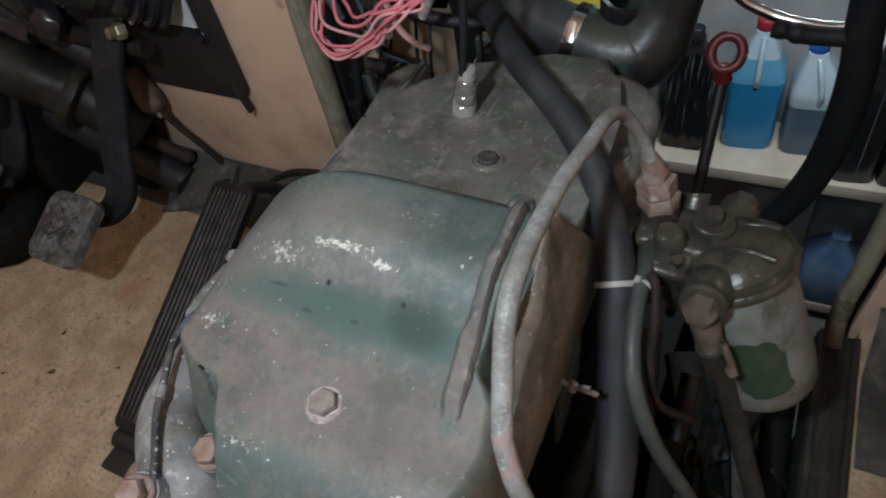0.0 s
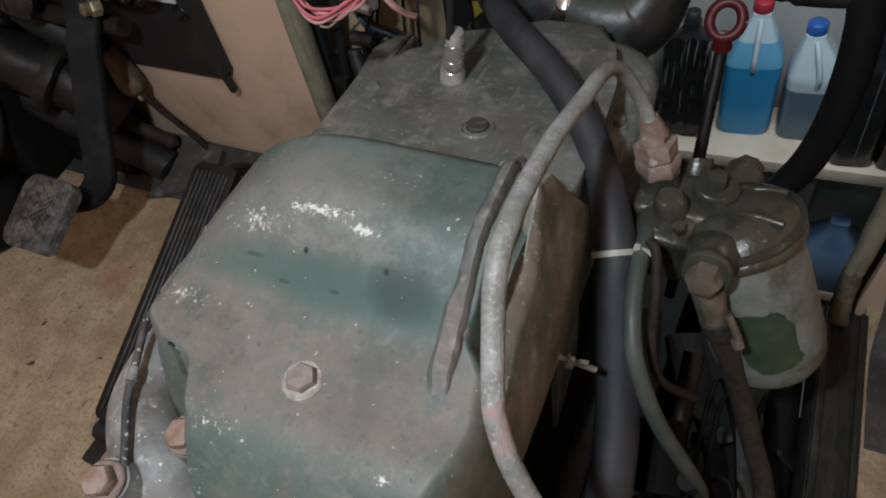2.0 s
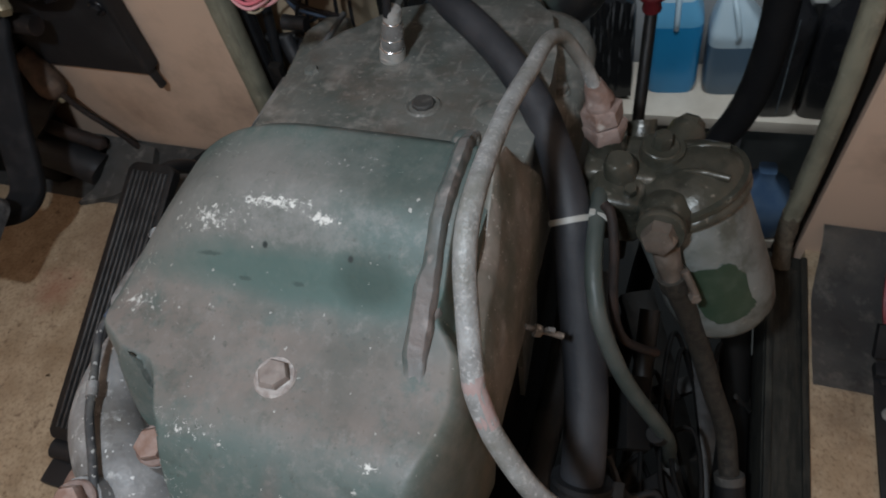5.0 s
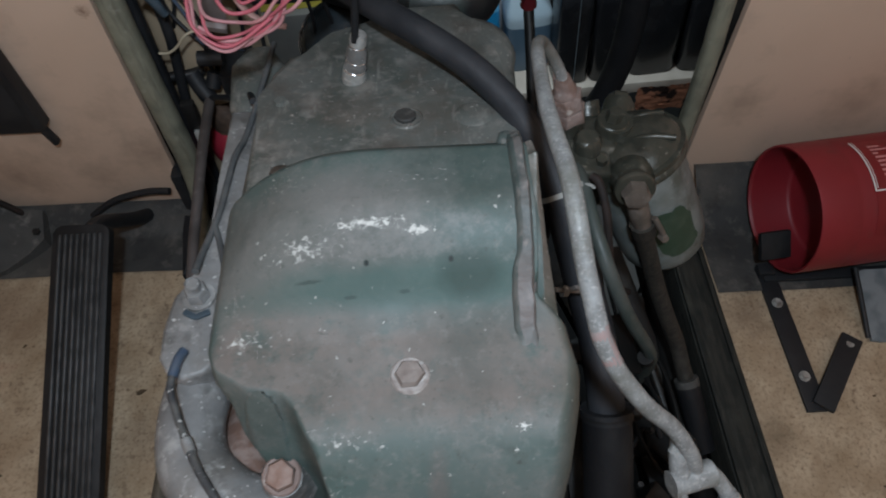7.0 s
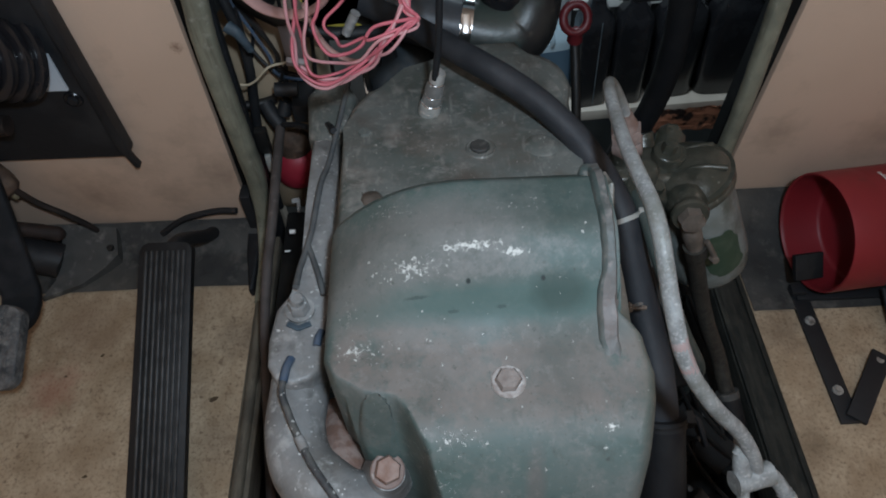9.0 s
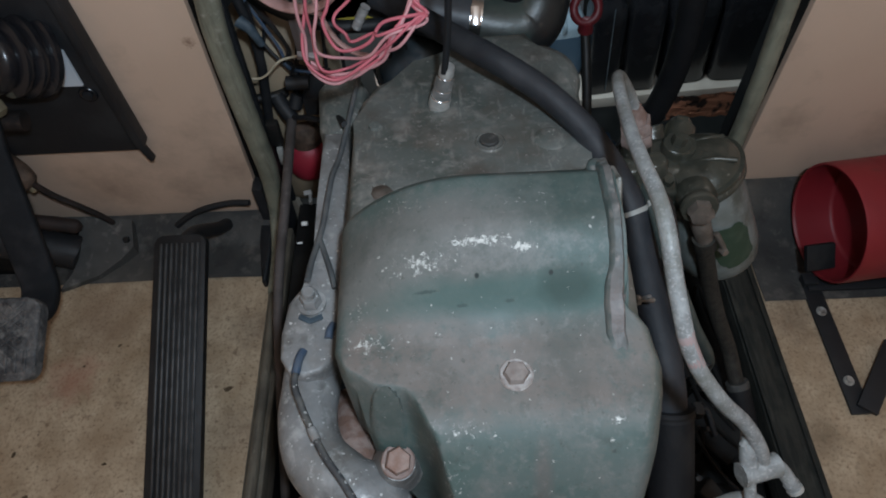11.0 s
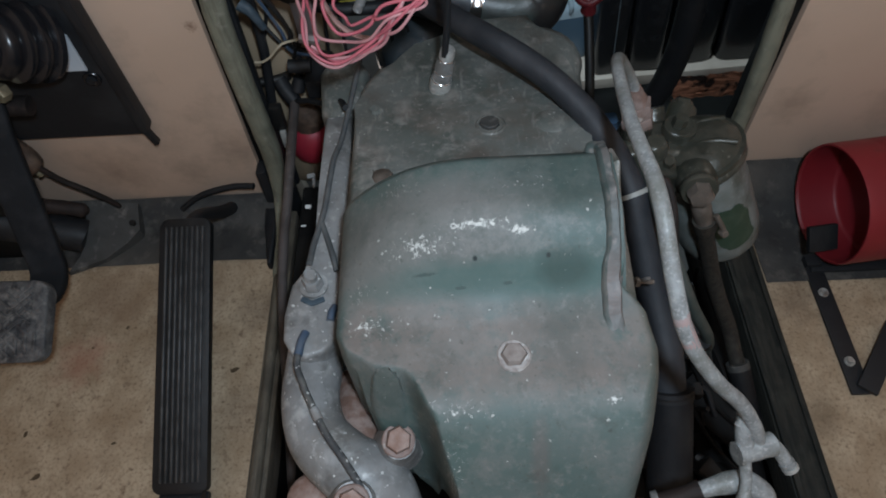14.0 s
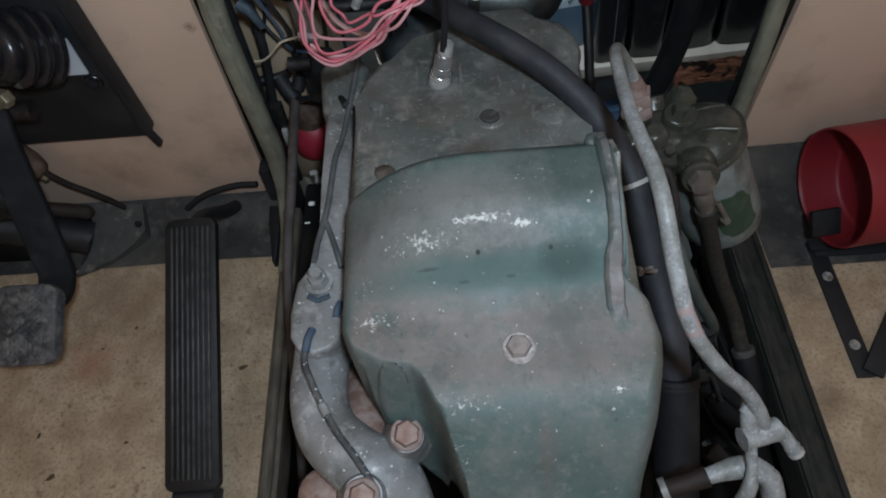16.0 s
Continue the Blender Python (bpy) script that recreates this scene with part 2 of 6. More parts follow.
RUST = material("rusty_steel", (0.235, 0.142, 0.108), 0.75, 0.15, (0.34, 0.255, 0.22), 90, (0.4, 0.6), None, 1, (0, 1), 0.4, 200)
BOLTBROWN = material("brown_grey_bolt", (0.30, 0.26, 0.235), 0.6, 0.15, (0.21, 0.17, 0.15), 80, (0.42, 0.62), None, 1, (0, 1), 0.3, 200)
RUSTPALE = material("pale_rusted_brass", (0.275, 0.210, 0.186), 0.7, 0.15, (0.20, 0.130, 0.105), 70, (0.42, 0.62), (0.5, 0.46, 0.42), 60, (0.6, 0.7), 0.5, 160)
ZINC = material("dull_zinc", (0.50, 0.50, 0.47), 0.38, 0.35, (0.22, 0.2, 0.18), 60, (0.45, 0.65), None, 1, (0, 1), 0.2, 150)
BRIGHT = material("bright_plated_steel", (0.74, 0.74, 0.71), 0.30, 0.6, (0.50, 0.49, 0.46), 90, (0.42, 0.62), None, 1, (0, 1), 0.1, 200)
CHROME = material("chrome", (0.72, 0.72, 0.72), 0.16, 1.0, None, 1, (0, 1), None, 1, (0, 1), 0)
HOSE = material("grey_black_rubber_hose", (0.019, 0.0215, 0.026), 0.6, 0, (0.038, 0.040, 0.045), 30, (0.4, 0.65), None, 1, (0, 1), 0.15, 220)
RUBBER = material("black_rubber", (0.009, 0.0095, 0.011), 0.6, 0, (0.020, 0.020, 0.020), 26, (0.50, 0.74), None, 1, (0, 1), 0.2, 200, gloss=0.3)
BLACK = material("black_painted_steel", (0.010, 0.011, 0.013), 0.6, 0, (0.026, 0.027, 0.029), 22, (0.52, 0.75), None, 1, (0, 1), 0.15, 120)
GRIME = material("oily_dark_metal", (0.014, 0.0135, 0.013), 0.5, 0.1, (0.040, 0.036, 0.031), 20, (0.5, 0.7), None, 1, (0, 1), 0.5, 60, gloss=0.35)
PIPE = material("grey_armoured_pipe", (0.34, 0.35, 0.345), 0.5, 0.1, (0.22, 0.225, 0.22), 90, (0.40, 0.64), (0.50, 0.50, 0.49), 420, (0.55, 0.7), 0.25, 400)
stain_or_sheen(PIPE, (1, 1, 1), 26, 0.48, 0.64, (0.15, 0.15, 0.125), 0.7, 4.0)
stain_or_sheen(PIPE, (1, 1, 1), 140, 0.58, 0.70, (0.50, 0.50, 0.48), 0.7, 7.0)
REDPAINT = material("worn_red_paint", (0.37, 0.255, 0.24), 0.55, 0, (0.31, 0.29, 0.28), 60, (0.30, 0.75), None, 1, (0, 1), 0.3, 300)
def spot(m, x, y, z, r, colour, amount, seed=0.0):
    """One ragged stain or painted shade round a place of the material."""
    t = m.node_tree
    p = t.nodes["Principled BSDF"]
    geo = t.nodes.new("ShaderNodeNewGeometry")
    d = t.nodes.new("ShaderNodeVectorMath")
    d.operation = "DISTANCE"
    d.inputs[1].default_value = (x, y, z)
    t.links.new(geo.outputs["Position"], d.inputs[0])
    n = t.nodes.new("ShaderNodeTexNoise")
    n.noise_dimensions = "4D"
    n.inputs["W"].default_value = seed
    n.inputs["Scale"].default_value, n.inputs["Detail"].default_value = 3.0 / r, 7
    t.links.new(geo.outputs["Position"], n.inputs["Vector"])
    k = t.nodes.new("ShaderNodeMath")
    k.operation = "MULTIPLY_ADD"
    k.inputs[1].default_value = 1.6 * r
    t.links.new(n.outputs["Fac"], k.inputs[0])
    t.links.new(d.outputs["Value"], k.inputs[2])
    f = t.nodes.new("ShaderNodeMapRange")
    f.inputs["From Min"].default_value, f.inputs["From Max"].default_value = 1.7 * r, 0.8 * r
    f.inputs["To Max"].default_value = amount
    t.links.new(k.outputs[0], f.inputs["Value"])
    c = t.nodes.new("ShaderNodeMix")
    c.data_type = "RGBA"
    t.links.new(f.outputs["Result"], c.inputs[0])
    t.links.new(p.inputs["Base Color"].links[0].from_socket, c.inputs[6])
    c.inputs[7].default_value = (*colour, 1)
    t.links.new(c.outputs[2], p.inputs["Base Color"])


spot(PIPE, 0.066, 0.440, 0.395, 0.060, (0.125, 0.118, 0.100), 0.85, 17.0)
PANEL = material("beige_painted_board", (0.61, 0.447, 0.337), 0.55, 0, (0.55, 0.397, 0.292), 5, (0.4, 0.7), (0.30, 0.22, 0.17), 26, (0.72, 0.82), 0.1, 90)
stain_or_sheen(PANEL, (1, 1, 1), 9, 0.55, 0.72, (0.34, 0.245, 0.18), 0.5, 4.0)
stain_or_sheen(PANEL, (1, 1, 1.6), 34, 0.66, 0.74, (0.24, 0.16, 0.11), 0.6, 7.0)
stain_or_sheen(PANEL, (1, 1, 0.4), 60, 0.63, 0.72, (0.40, 0.30, 0.23), 0.5, 9.0)
FLOOR = material("dirty_tan_floor_sheet", (0.48, 0.372, 0.250), 0.7, 0, (0.33, 0.238, 0.145), 26, (0.42, 0.70), (0.16, 0.105, 0.065), 75, (0.62, 0.74), 0.3, 150)
stain_or_sheen(FLOOR, (1, 1, 1), 240, 0.50, 0.66, (0.19, 0.128, 0.075), 0.85, 2.0)
stain_or_sheen(FLOOR, (1, 1, 1), 120, 0.58, 0.68, (0.10, 0.066, 0.04), 0.8, 12.0)
stain_or_sheen(FLOOR, (1, 1, 1), 32, 0.52, 0.66, (0.25, 0.175, 0.105), 0.55, 14.0)
stain_or_sheen(FLOOR, (1, 1, 1), 7, 0.50, 0.68, (0.30, 0.21, 0.13), 0.6, 5.0)
stain_or_sheen(FLOOR, (1, 1, 1), 100, 0.60, 0.70, (0.58, 0.49, 0.37), 0.5, 8.0)
spot(CAST, -0.055, 0.400, 0.325, 0.045, (0.085, 0.062, 0.046), 0.65, 14.0)
spot(CAST, -0.020, 0.455, 0.320, 0.040, (0.105, 0.080, 0.062), 0.5, 15.0)
spot(CAST, -0.090, 0.455, 0.320, 0.030, (0.25, 0.215, 0.185), 0.4, 16.0)
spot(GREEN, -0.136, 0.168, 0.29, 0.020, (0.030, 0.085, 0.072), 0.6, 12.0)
spot(FLOOR, -0.575, 0.376, 0.0, 0.050, (0.36, 0.15, 0.10), 0.55, 1.0)
spot(FLOOR, -0.355, 0.30, 0.0, 0.040, (0.15, 0.10, 0.06), 0.6, 2.0)
spot(FLOOR, -0.350, 0.44, 0.0, 0.045, (0.13, 0.09, 0.06), 0.6, 3.0)
spot(FLOOR, -0.56, 0.46, 0.0, 0.07, (0.24, 0.16, 0.10), 0.6, 4.0)
spot(FLOOR, 0.36, 0.42, 0.0, 0.05, (0.13, 0.09, 0.06), 0.6, 5.0)
spot(FLOOR, 0.345, 0.26, 0.0, 0.035, (0.14, 0.10, 0.06), 0.6, 6.0)
# ragged darker patches low on the left panel
spot(PANEL, -0.37, 0.617, 0.12, 0.05, (0.16, 0.11, 0.08), 0.4, 7.0)
spot(PANEL, -0.44, 0.617, 0.085, 0.04, (0.20, 0.14, 0.10), 0.35, 8.0)
spot(PANEL, -0.56, 0.617, 0.10, 0.06, (0.18, 0.12, 0.085), 0.35, 9.0)
spot(PANEL, -0.362, 0.617, 0.324, 0.010, (0.17, 0.085, 0.05), 0.7, 22.0)
# smudges and painted shade low on the right panel, by the extinguisher
spot(PANEL, 0.36, 0.617, 0.16, 0.045, (0.20, 0.14, 0.10), 0.4, 10.0)
spot(PANEL, 0.50, 0.617, 0.15, 0.06, (0.20, 0.14, 0.10), 0.35, 11.0)
MAT = material("dusty_black_rubber_mat", (0.034, 0.034, 0.033), 0.8, 0, (0.075, 0.072, 0.066), 14, (0.45, 0.7), None, 1, (0, 1), 0.35, 150)
stain_or_sheen(MAT, (1, 1, 1), 45, 0.52, 0.68, (0.13, 0.12, 0.105), 0.75, 3.0)
stain_or_sheen(MAT, (1, 1, 1), 9, 0.50, 0.66, (0.085, 0.078, 0.066), 0.6, 21.0)
stain_or_sheen(MAT, (1, 1, 1), 20, 0.54, 0.66, (0.016, 0.016, 0.015), 0.8, 6.0)
TRIM = material("olive_rubber_trim", (0.225, 0.222, 0.165), 0.62, 0, (0.130, 0.130, 0.098), 30, (0.45, 0.7), None, 1, (0, 1), 0.2, 140)
stain_or_sheen(TRIM, (8, 8, 1), 14, 0.50, 0.66, (0.10, 0.095, 0.07), 0.75, 2.0)
stain_or_sheen(TRIM, (1, 1, 1), 70, 0.58, 0.70, (0.40, 0.39, 0.33), 0.6, 5.0)
SILLDARK = material("black_grimy_sill", (0.016, 0.017, 0.015), 0.75, 0, (0.045, 0.044, 0.036), 30, (0.52, 0.75), None, 1, (0, 1), 0.5, 110, gloss=0.25)
stain_or_sheen(SILLDARK, (9, 1, 9), 16, 0.44, 0.62, (0.040, 0.038, 0.031), 0.75, 2.0)
stain_or_sheen(SILLDARK, (14, 1, 14), 30, 0.56, 0.68, (0.075, 0.072, 0.062), 0.5, 6.0)
# near-black and dull: deep shade put into the colour of unlit parts
BAYDARK = material("bay_shade_black", (0.007, 0.007, 0.007), 0.7, 0, (0.02, 0.019, 0.017), 16, (0.55, 0.75), None, 1, (0, 1), 0.3, 60, gloss=0.12)
SILL = material("dirty_dark_sill", (0.135, 0.115, 0.084), 0.75, 0, (0.07, 0.06, 0.045), 24, (0.4, 0.65), None, 1, (0, 1), 0.4, 110)
stain_or_sheen(SILL, (9, 1, 9), 18, 0.48, 0.64, (0.045, 0.038, 0.028), 0.8, 2.0)
stain_or_sheen(SILL, (7, 1, 7), 40, 0.58, 0.70, (0.24, 0.21, 0.165), 0.6, 6.0)
RED = material("red_extinguisher_paint", (0.220, 0.013, 0.019), 0.52, 0, (0.16, 0.010, 0.015), 8, (0.4, 0.7), (0.15, 0.022, 0.022), 40, (0.60, 0.74), 0.04, 60, coat=0.05)
DARKRED = material("dark_red_plastic", (0.13, 0.013, 0.018), 0.45, 0, (0.10, 0.011, 0.015), 30, (0.4, 0.7), None, 1, (0, 1), 0.05, 60)
WIRE = material("pink_wire_insulation", (0.58, 0.150, 0.185), 0.5, 0, (0.42, 0.105, 0.130), 40, (0.4, 0.7), None, 1, (0, 1), 0)
WHITE = material("white_plastic", (0.72, 0.72, 0.70), 0.45, 0, (0.60, 0.60, 0.58), 12, (0.4, 0.7), None, 1, (0, 1), 0.05, 60)
BLUE = material("blue_plastic", (0.02, 0.11, 0.40), 0.4, 0, (0.02, 0.09, 0.33), 12, (0.4, 0.7), None, 1, (0, 1), 0.03, 60)
REFRACTBLUE = material("pale_blue_refraction", (0.13, 0.38, 0.58), 0.35, 0, (0.10, 0.33, 0.54), 8, (0.3, 0.7), None, 1, (0, 1), 0.05, 40, coat=0.2)
WASH = material("blue_screenwash_in_jug", (0.016, 0.27, 0.56), 0.35, 0, (0.013, 0.23, 0.50), 5, (0.3, 0.7), None, 1, (0, 1), 0.03, 40, coat=0.3)
COOLANT = material("grey_blue_fluid_in_jug", (0.10, 0.16, 0.22), 0.35, 0, (0.08, 0.13, 0.19), 5, (0.3, 0.7), None, 1, (0, 1), 0.03, 40, coat=0.3)
JUGPALE = material("cloudy_jug_plastic", (0.52, 0.63, 0.70), 0.35, 0, (0.42, 0.55, 0.65), 6, (0.3, 0.7), None, 1, (0, 1), 0.05, 40, coat=0.2)
WOOD = material("pale_planed_wood", (0.66, 0.58, 0.49), 0.65, 0, (0.54, 0.46, 0.38), 10, (0.4, 0.7), None, 1, (0, 1), 0.2, 80)
GROUND = material("garage_concrete", (0.17, 0.165, 0.155), 0.85, 0, (0.11, 0.105, 0.10), 4, (0.4, 0.7), None, 1, (0, 1), 0.3, 40)
DARKWALL = material("dark_garage_wall", (0.035, 0.034, 0.033), 0.85, 0, (0.02, 0.02, 0.02), 3, (0.4, 0.7), None, 1, (0, 1), 0.3, 30)
RUSTDARK = material("oily_rusted_brass", (0.165, 0.137, 0.115), 0.5, 0.2, (0.095, 0.078, 0.063), 60, (0.42, 0.62), (0.32, 0.27, 0.22), 80, (0.62, 0.7), 0.3, 160)
DARKBLUE = material("dark_blue_plastic", (0.055, 0.085, 0.135), 0.45, 0, (0.085, 0.105, 0.135), 60, (0.45, 0.65), None, 1, (0, 1), 0.1, 90)
BLUEGREY = material("blue_grey_steel", (0.21, 0.245, 0.265), 0.5, 0.3, (0.12, 0.15, 0.17), 40, (0.45, 0.65), (0.32, 0.33, 0.33), 30, (0.6, 0.7), 0.15, 90)
PADBLACK = material("black_pad_rubber", (0.006, 0.006, 0.0065), 0.6, 0, (0.014, 0.014, 0.0145), 40, (0.5, 0.72), None, 1, (0, 1), 0.2, 200)
PEDALRIB = material("worn_pedal_rubber", (0.072, 0.073, 0.073), 0.5, 0, (0.030, 0.030, 0.030), 60, (0.4, 0.65), None, 1, (0, 1), 0.1, 200)
WORNPAD = material("worn_grey_pad_rubber", (0.085, 0.085, 0.085), 0.65, 0, (0.03, 0.03, 0.032), 60, (0.4, 0.60), (0.17, 0.165, 0.155), 110, (0.54, 0.70), 0.9, 200)
stain_or_sheen(WORNPAD, (1, 1, 1), 36, 0.50, 0.64, (0.20, 0.19, 0.18), 0.6, 4.0)
KNOBRUST = material("mottled_rust_boot", (0.105, 0.066, 0.045), 0.7, 0.05, (0.055, 0.036, 0.026), 60, (0.40, 0.62), (0.17, 0.115, 0.080), 40, (0.58, 0.72), 0.4, 120)
RUSTBROWN = material("rust_brown_paint", (0.036, 0.024, 0.020), 0.7, 0.1, (0.018, 0.0145, 0.0135), 40, (0.42, 0.65), (0.080, 0.054, 0.042), 60, (0.6, 0.72), 0.5, 110, gloss=0.3)
stain_or_sheen(RUSTBROWN, (1, 1, 1), 14, 0.48, 0.62, (0.014, 0.012, 0.011), 0.85, 3.0)
BRASS = material("tarnished_brass", (0.29, 0.250, 0.165), 0.4, 0.5, (0.16, 0.135, 0.085), 60, (0.45, 0.65), None, 1, (0, 1), 0.15, 120)
PALEGAP = material("painted_gap_light", (0.62, 0.66, 0.70), 0.7, 0, (0.55, 0.58, 0.62), 20, (0.4, 0.7), None, 1, (0, 1), 0)
LABEL = material("dark_red_print", (0.20, 0.012, 0.016), 0.4, 0, (0.16, 0.010, 0.014), 20, (0.4, 0.7), None, 1, (0, 1), 0)
PRINT = material("pale_pink_print", (0.55, 0.24, 0.23), 0.5, 0, (0.48, 0.2, 0.2), 40, (0.4, 0.7), None, 1, (0, 1), 0)
WIREPALE = material("pale_pink_wire", (0.60, 0.30, 0.31), 0.5, 0, (0.46, 0.22, 0.23), 40, (0.4, 0.7), None, 1, (0, 1), 0)
PINKGREY = material("pinkish_grey_tape", (0.30, 0.265, 0.262), 0.7, 0, (0.21, 0.182, 0.178), 40, (0.4, 0.7), None, 1, (0, 1), 0.3, 120)
YELLOWWIRE = material("bare_cream_wire", (0.46, 0.40, 0.29), 0.6, 0, (0.34, 0.29, 0.20), 40, (0.4, 0.7), None, 1, (0, 1), 0)
DARKPINK = material("dull_red_plastic", (0.36, 0.025, 0.045), 0.5, 0, (0.28, 0.02, 0.035), 20, (0.4, 0.7), None, 1, (0, 1), 0.05, 60)
DUSTYBLACK = material("dusty_black_rubber_elbow", (0.016, 0.017, 0.018), 0.38, 0, (0.040, 0.042, 0.038), 14, (0.46, 0.66), (0.085, 0.075, 0.060), 40, (0.60, 0.74), 0.25, 70)
stain_or_sheen(DUSTYBLACK, (1, 1, 1), 9, 0.52, 0.64, (0.060, 0.085, 0.075), 0.6, 3.0)
GLOSSBLACK = material("glossy_black_plastic", (0.012, 0.012, 0.014), 0.25, 0, (0.022, 0.022, 0.024), 20, (0.45, 0.7), None, 1, (0, 1), 0.08, 60)
JUGWHITE = material("milky_jug_plastic", (0.50, 0.60, 0.66), 0.35, 0, (0.43, 0.54, 0.61), 6, (0.3, 0.7), None, 1, (0, 1), 0.05, 40, coat=0.2)
FILM = material("film_painted_sheen", (0.010, 0.010, 0.011), 0.10, 0, (0.016, 0.016, 0.017), 30, (0.45, 0.66), None, 1, (0, 1), 0.3, 60)
# pale upright streaks paint the film's reflections into its colour
stain_or_sheen(FILM, (90, 90, 4), 1.0, 0.58, 0.70, (0.30, 0.30, 0.31), 0.8, 3.0, 4)
CRUMB = material("dry_brown_crumb", (0.10, 0.065, 0.035), 0.9, 0, (0.06, 0.04, 0.02), 90, (0.4, 0.7), None, 1, (0, 1), 0.2, 300)
DARKGREEN = material("dark_green_paint", (0.025, 0.050, 0.031), 0.5, 0, (0.045, 0.070, 0.048), 60, (0.5, 0.7), None, 1, (0, 1), 0.1, 120)
ORANGE = material("orange_cloth", (0.56, 0.23, 0.13), 0.9, 0, (0.04, 0.02, 0.015), 22, (0.50, 0.58), None, 1, (0, 1), 0.5, 120)
TAN = material("tan_plastic", (0.33, 0.255, 0.170), 0.6, 0, (0.20, 0.145, 0.092), 12, (0.4, 0.7), None, 1, (0, 1), 0.1, 60)
YELLOW = material("yellow_card", (0.75, 0.62, 0.10), 0.6, 0, (0.68, 0.55, 0.09), 10, (0.4, 0.7), None, 1, (0, 1), 0)
OLIVE = material("olive_filter_casting", (0.048, 0.049, 0.038), 0.32, 0.2, (0.080, 0.074, 0.058), 34, (0.42, 0.66), (0.20, 0.19, 0.16), 70, (0.62, 0.74), 0.45, 90)
stain_or_sheen(OLIVE, (1, 1, 1), 28, 0.52, 0.64, (0.018, 0.020, 0.016), 0.8, 3.0)
stain_or_sheen(OLIVE, (1, 1, 1), 150, 0.60, 0.70, (0.26, 0.25, 0.21), 0.8, 6.0)
BOWL = material("grey_green_bowl_paint", (0.185, 0.205, 0.198), 0.42, 0, (0.13, 0.145, 0.13), 30, (0.46, 0.66), None, 1, (0, 1), 0.12, 80)
stain_or_sheen(BOWL, (1, 1, 1), 22, 0.50, 0.62, (0.055, 0.058, 0.044), 0.75, 3.0)
stain_or_sheen(BOWL, (1, 1, 1), 130, 0.60, 0.70, (0.32, 0.33, 0.31), 0.6, 6.0)
GREENHOSE = material("green_grey_rubber", (0.050, 0.064, 0.058), 0.5, 0, (0.085, 0.095, 0.088), 30, (0.45, 0.7), None, 1, (0, 1), 0.15, 200)
TIE = material("grey_cable_tie", (0.36, 0.36, 0.33), 0.5, 0, None, 1, (0, 1), None, 1, (0, 1), 0)
BROWNHOSE = material("brown_braided_hose", (0.032, 0.028, 0.021), 0.75, 0, (0.016, 0.014, 0.011), 160, (0.42, 0.6), None, 1, (0, 1), 0.5, 400)

SIDEPLATE = material("olive_brown_side_paint", (0.270, 0.243, 0.212), 0.5, 0, (0.130, 0.138, 0.112), 20, (0.40, 0.64), (0.37, 0.33, 0.295), 55, (0.52, 0.72), 0.2, 90)
stain_or_sheen(SIDEPLATE, (1, 1, 0.4), 16, 0.50, 0.64, (0.080, 0.086, 0.066), 0.8, 3.0)
stain_or_sheen(SIDEPLATE, (1, 1, 0.5), 60, 0.56, 0.70, (0.33, 0.31, 0.27), 0.6, 6.0)
flecked(SIDEPLATE, 260, 0.35, (0.50, 0.48, 0.43))
STRIPTEAL = material("grey_green_strip_paint", (0.072, 0.094, 0.088), 0.55, 0, (0.135, 0.132, 0.120), 40, (0.40, 0.62), (0.22, 0.200, 0.185), 90, (0.58, 0.72), 0.3, 120)
STRIPDIRT = material("grimy_strip_paint", (0.098, 0.110, 0.104), 0.55, 0, (0.168, 0.148, 0.138), 24, (0.44, 0.64), (0.30, 0.262, 0.245), 70, (0.57, 0.70), 0.4, 120)
WORNPINK = material("worn_pinkish_metal", (0.41, 0.375, 0.35), 0.6, 0.1, (0.27, 0.23, 0.21), 150, (0.4, 0.6), (0.58, 0.56, 0.53), 120, (0.54, 0.66), 0.3, 260)
DARKCHROME = material("dark_shiny_metal", (0.060, 0.075, 0.085), 0.22, 0.3, (0.022, 0.028, 0.032), 20, (0.45, 0.65), None, 1, (0, 1), 0.05, 40)
BLUEPALE = material("pale_blue_plastic", (0.10, 0.19, 0.36), 0.4, 0, (0.16, 0.26, 0.42), 12, (0.4, 0.6), None, 1, (0, 1), 0.05, 60)
BACKBOARD = material("pale_grey_board", (0.33, 0.33, 0.335), 0.7, 0, (0.24, 0.24, 0.245), 6, (0.4, 0.7), None, 1, (0, 1), 0.1, 60)

ARMBLACK = material("matt_black_pedal_arm", (0.010, 0.011, 0.013), 0.8, 0, (0.026, 0.026, 0.028), 30, (0.5, 0.72), None, 1, (0, 1), 0.3, 120, gloss=0.25)

GUSSET = material("dusty_grey_steel", (0.062, 0.061, 0.057), 0.7, 0.1, (0.045, 0.044, 0.041), 40, (0.42, 0.64), (0.15, 0.143, 0.13), 70, (0.56, 0.70), 0.3, 120)
SILVER = material("dull_silver_pipe", (0.060, 0.066, 0.074), 0.42, 0.1, (0.028, 0.031, 0.036), 30, (0.42, 0.66), None, 1, (0, 1), 0.1, 80)

ROD = material("dusty_brown_rod", (0.082, 0.069, 0.064), 0.75, 0.05, (0.05, 0.04, 0.036), 40, (0.42, 0.65), (0.13, 0.115, 0.105), 70, (0.58, 0.72), 0.3, 120)
GREYHOSE = material("dust_grey_thin_hose", (0.078, 0.084, 0.087), 0.7, 0, (0.12, 0.123, 0.12), 60, (0.42, 0.66), None, 1, (0, 1), 0.25, 200)
DUSTPINK = material("dusty_pink_tape", (0.46, 0.275, 0.25), 0.7, 0, (0.36, 0.21, 0.19), 30, (0.4, 0.7), None, 1, (0, 1), 0.2, 120)
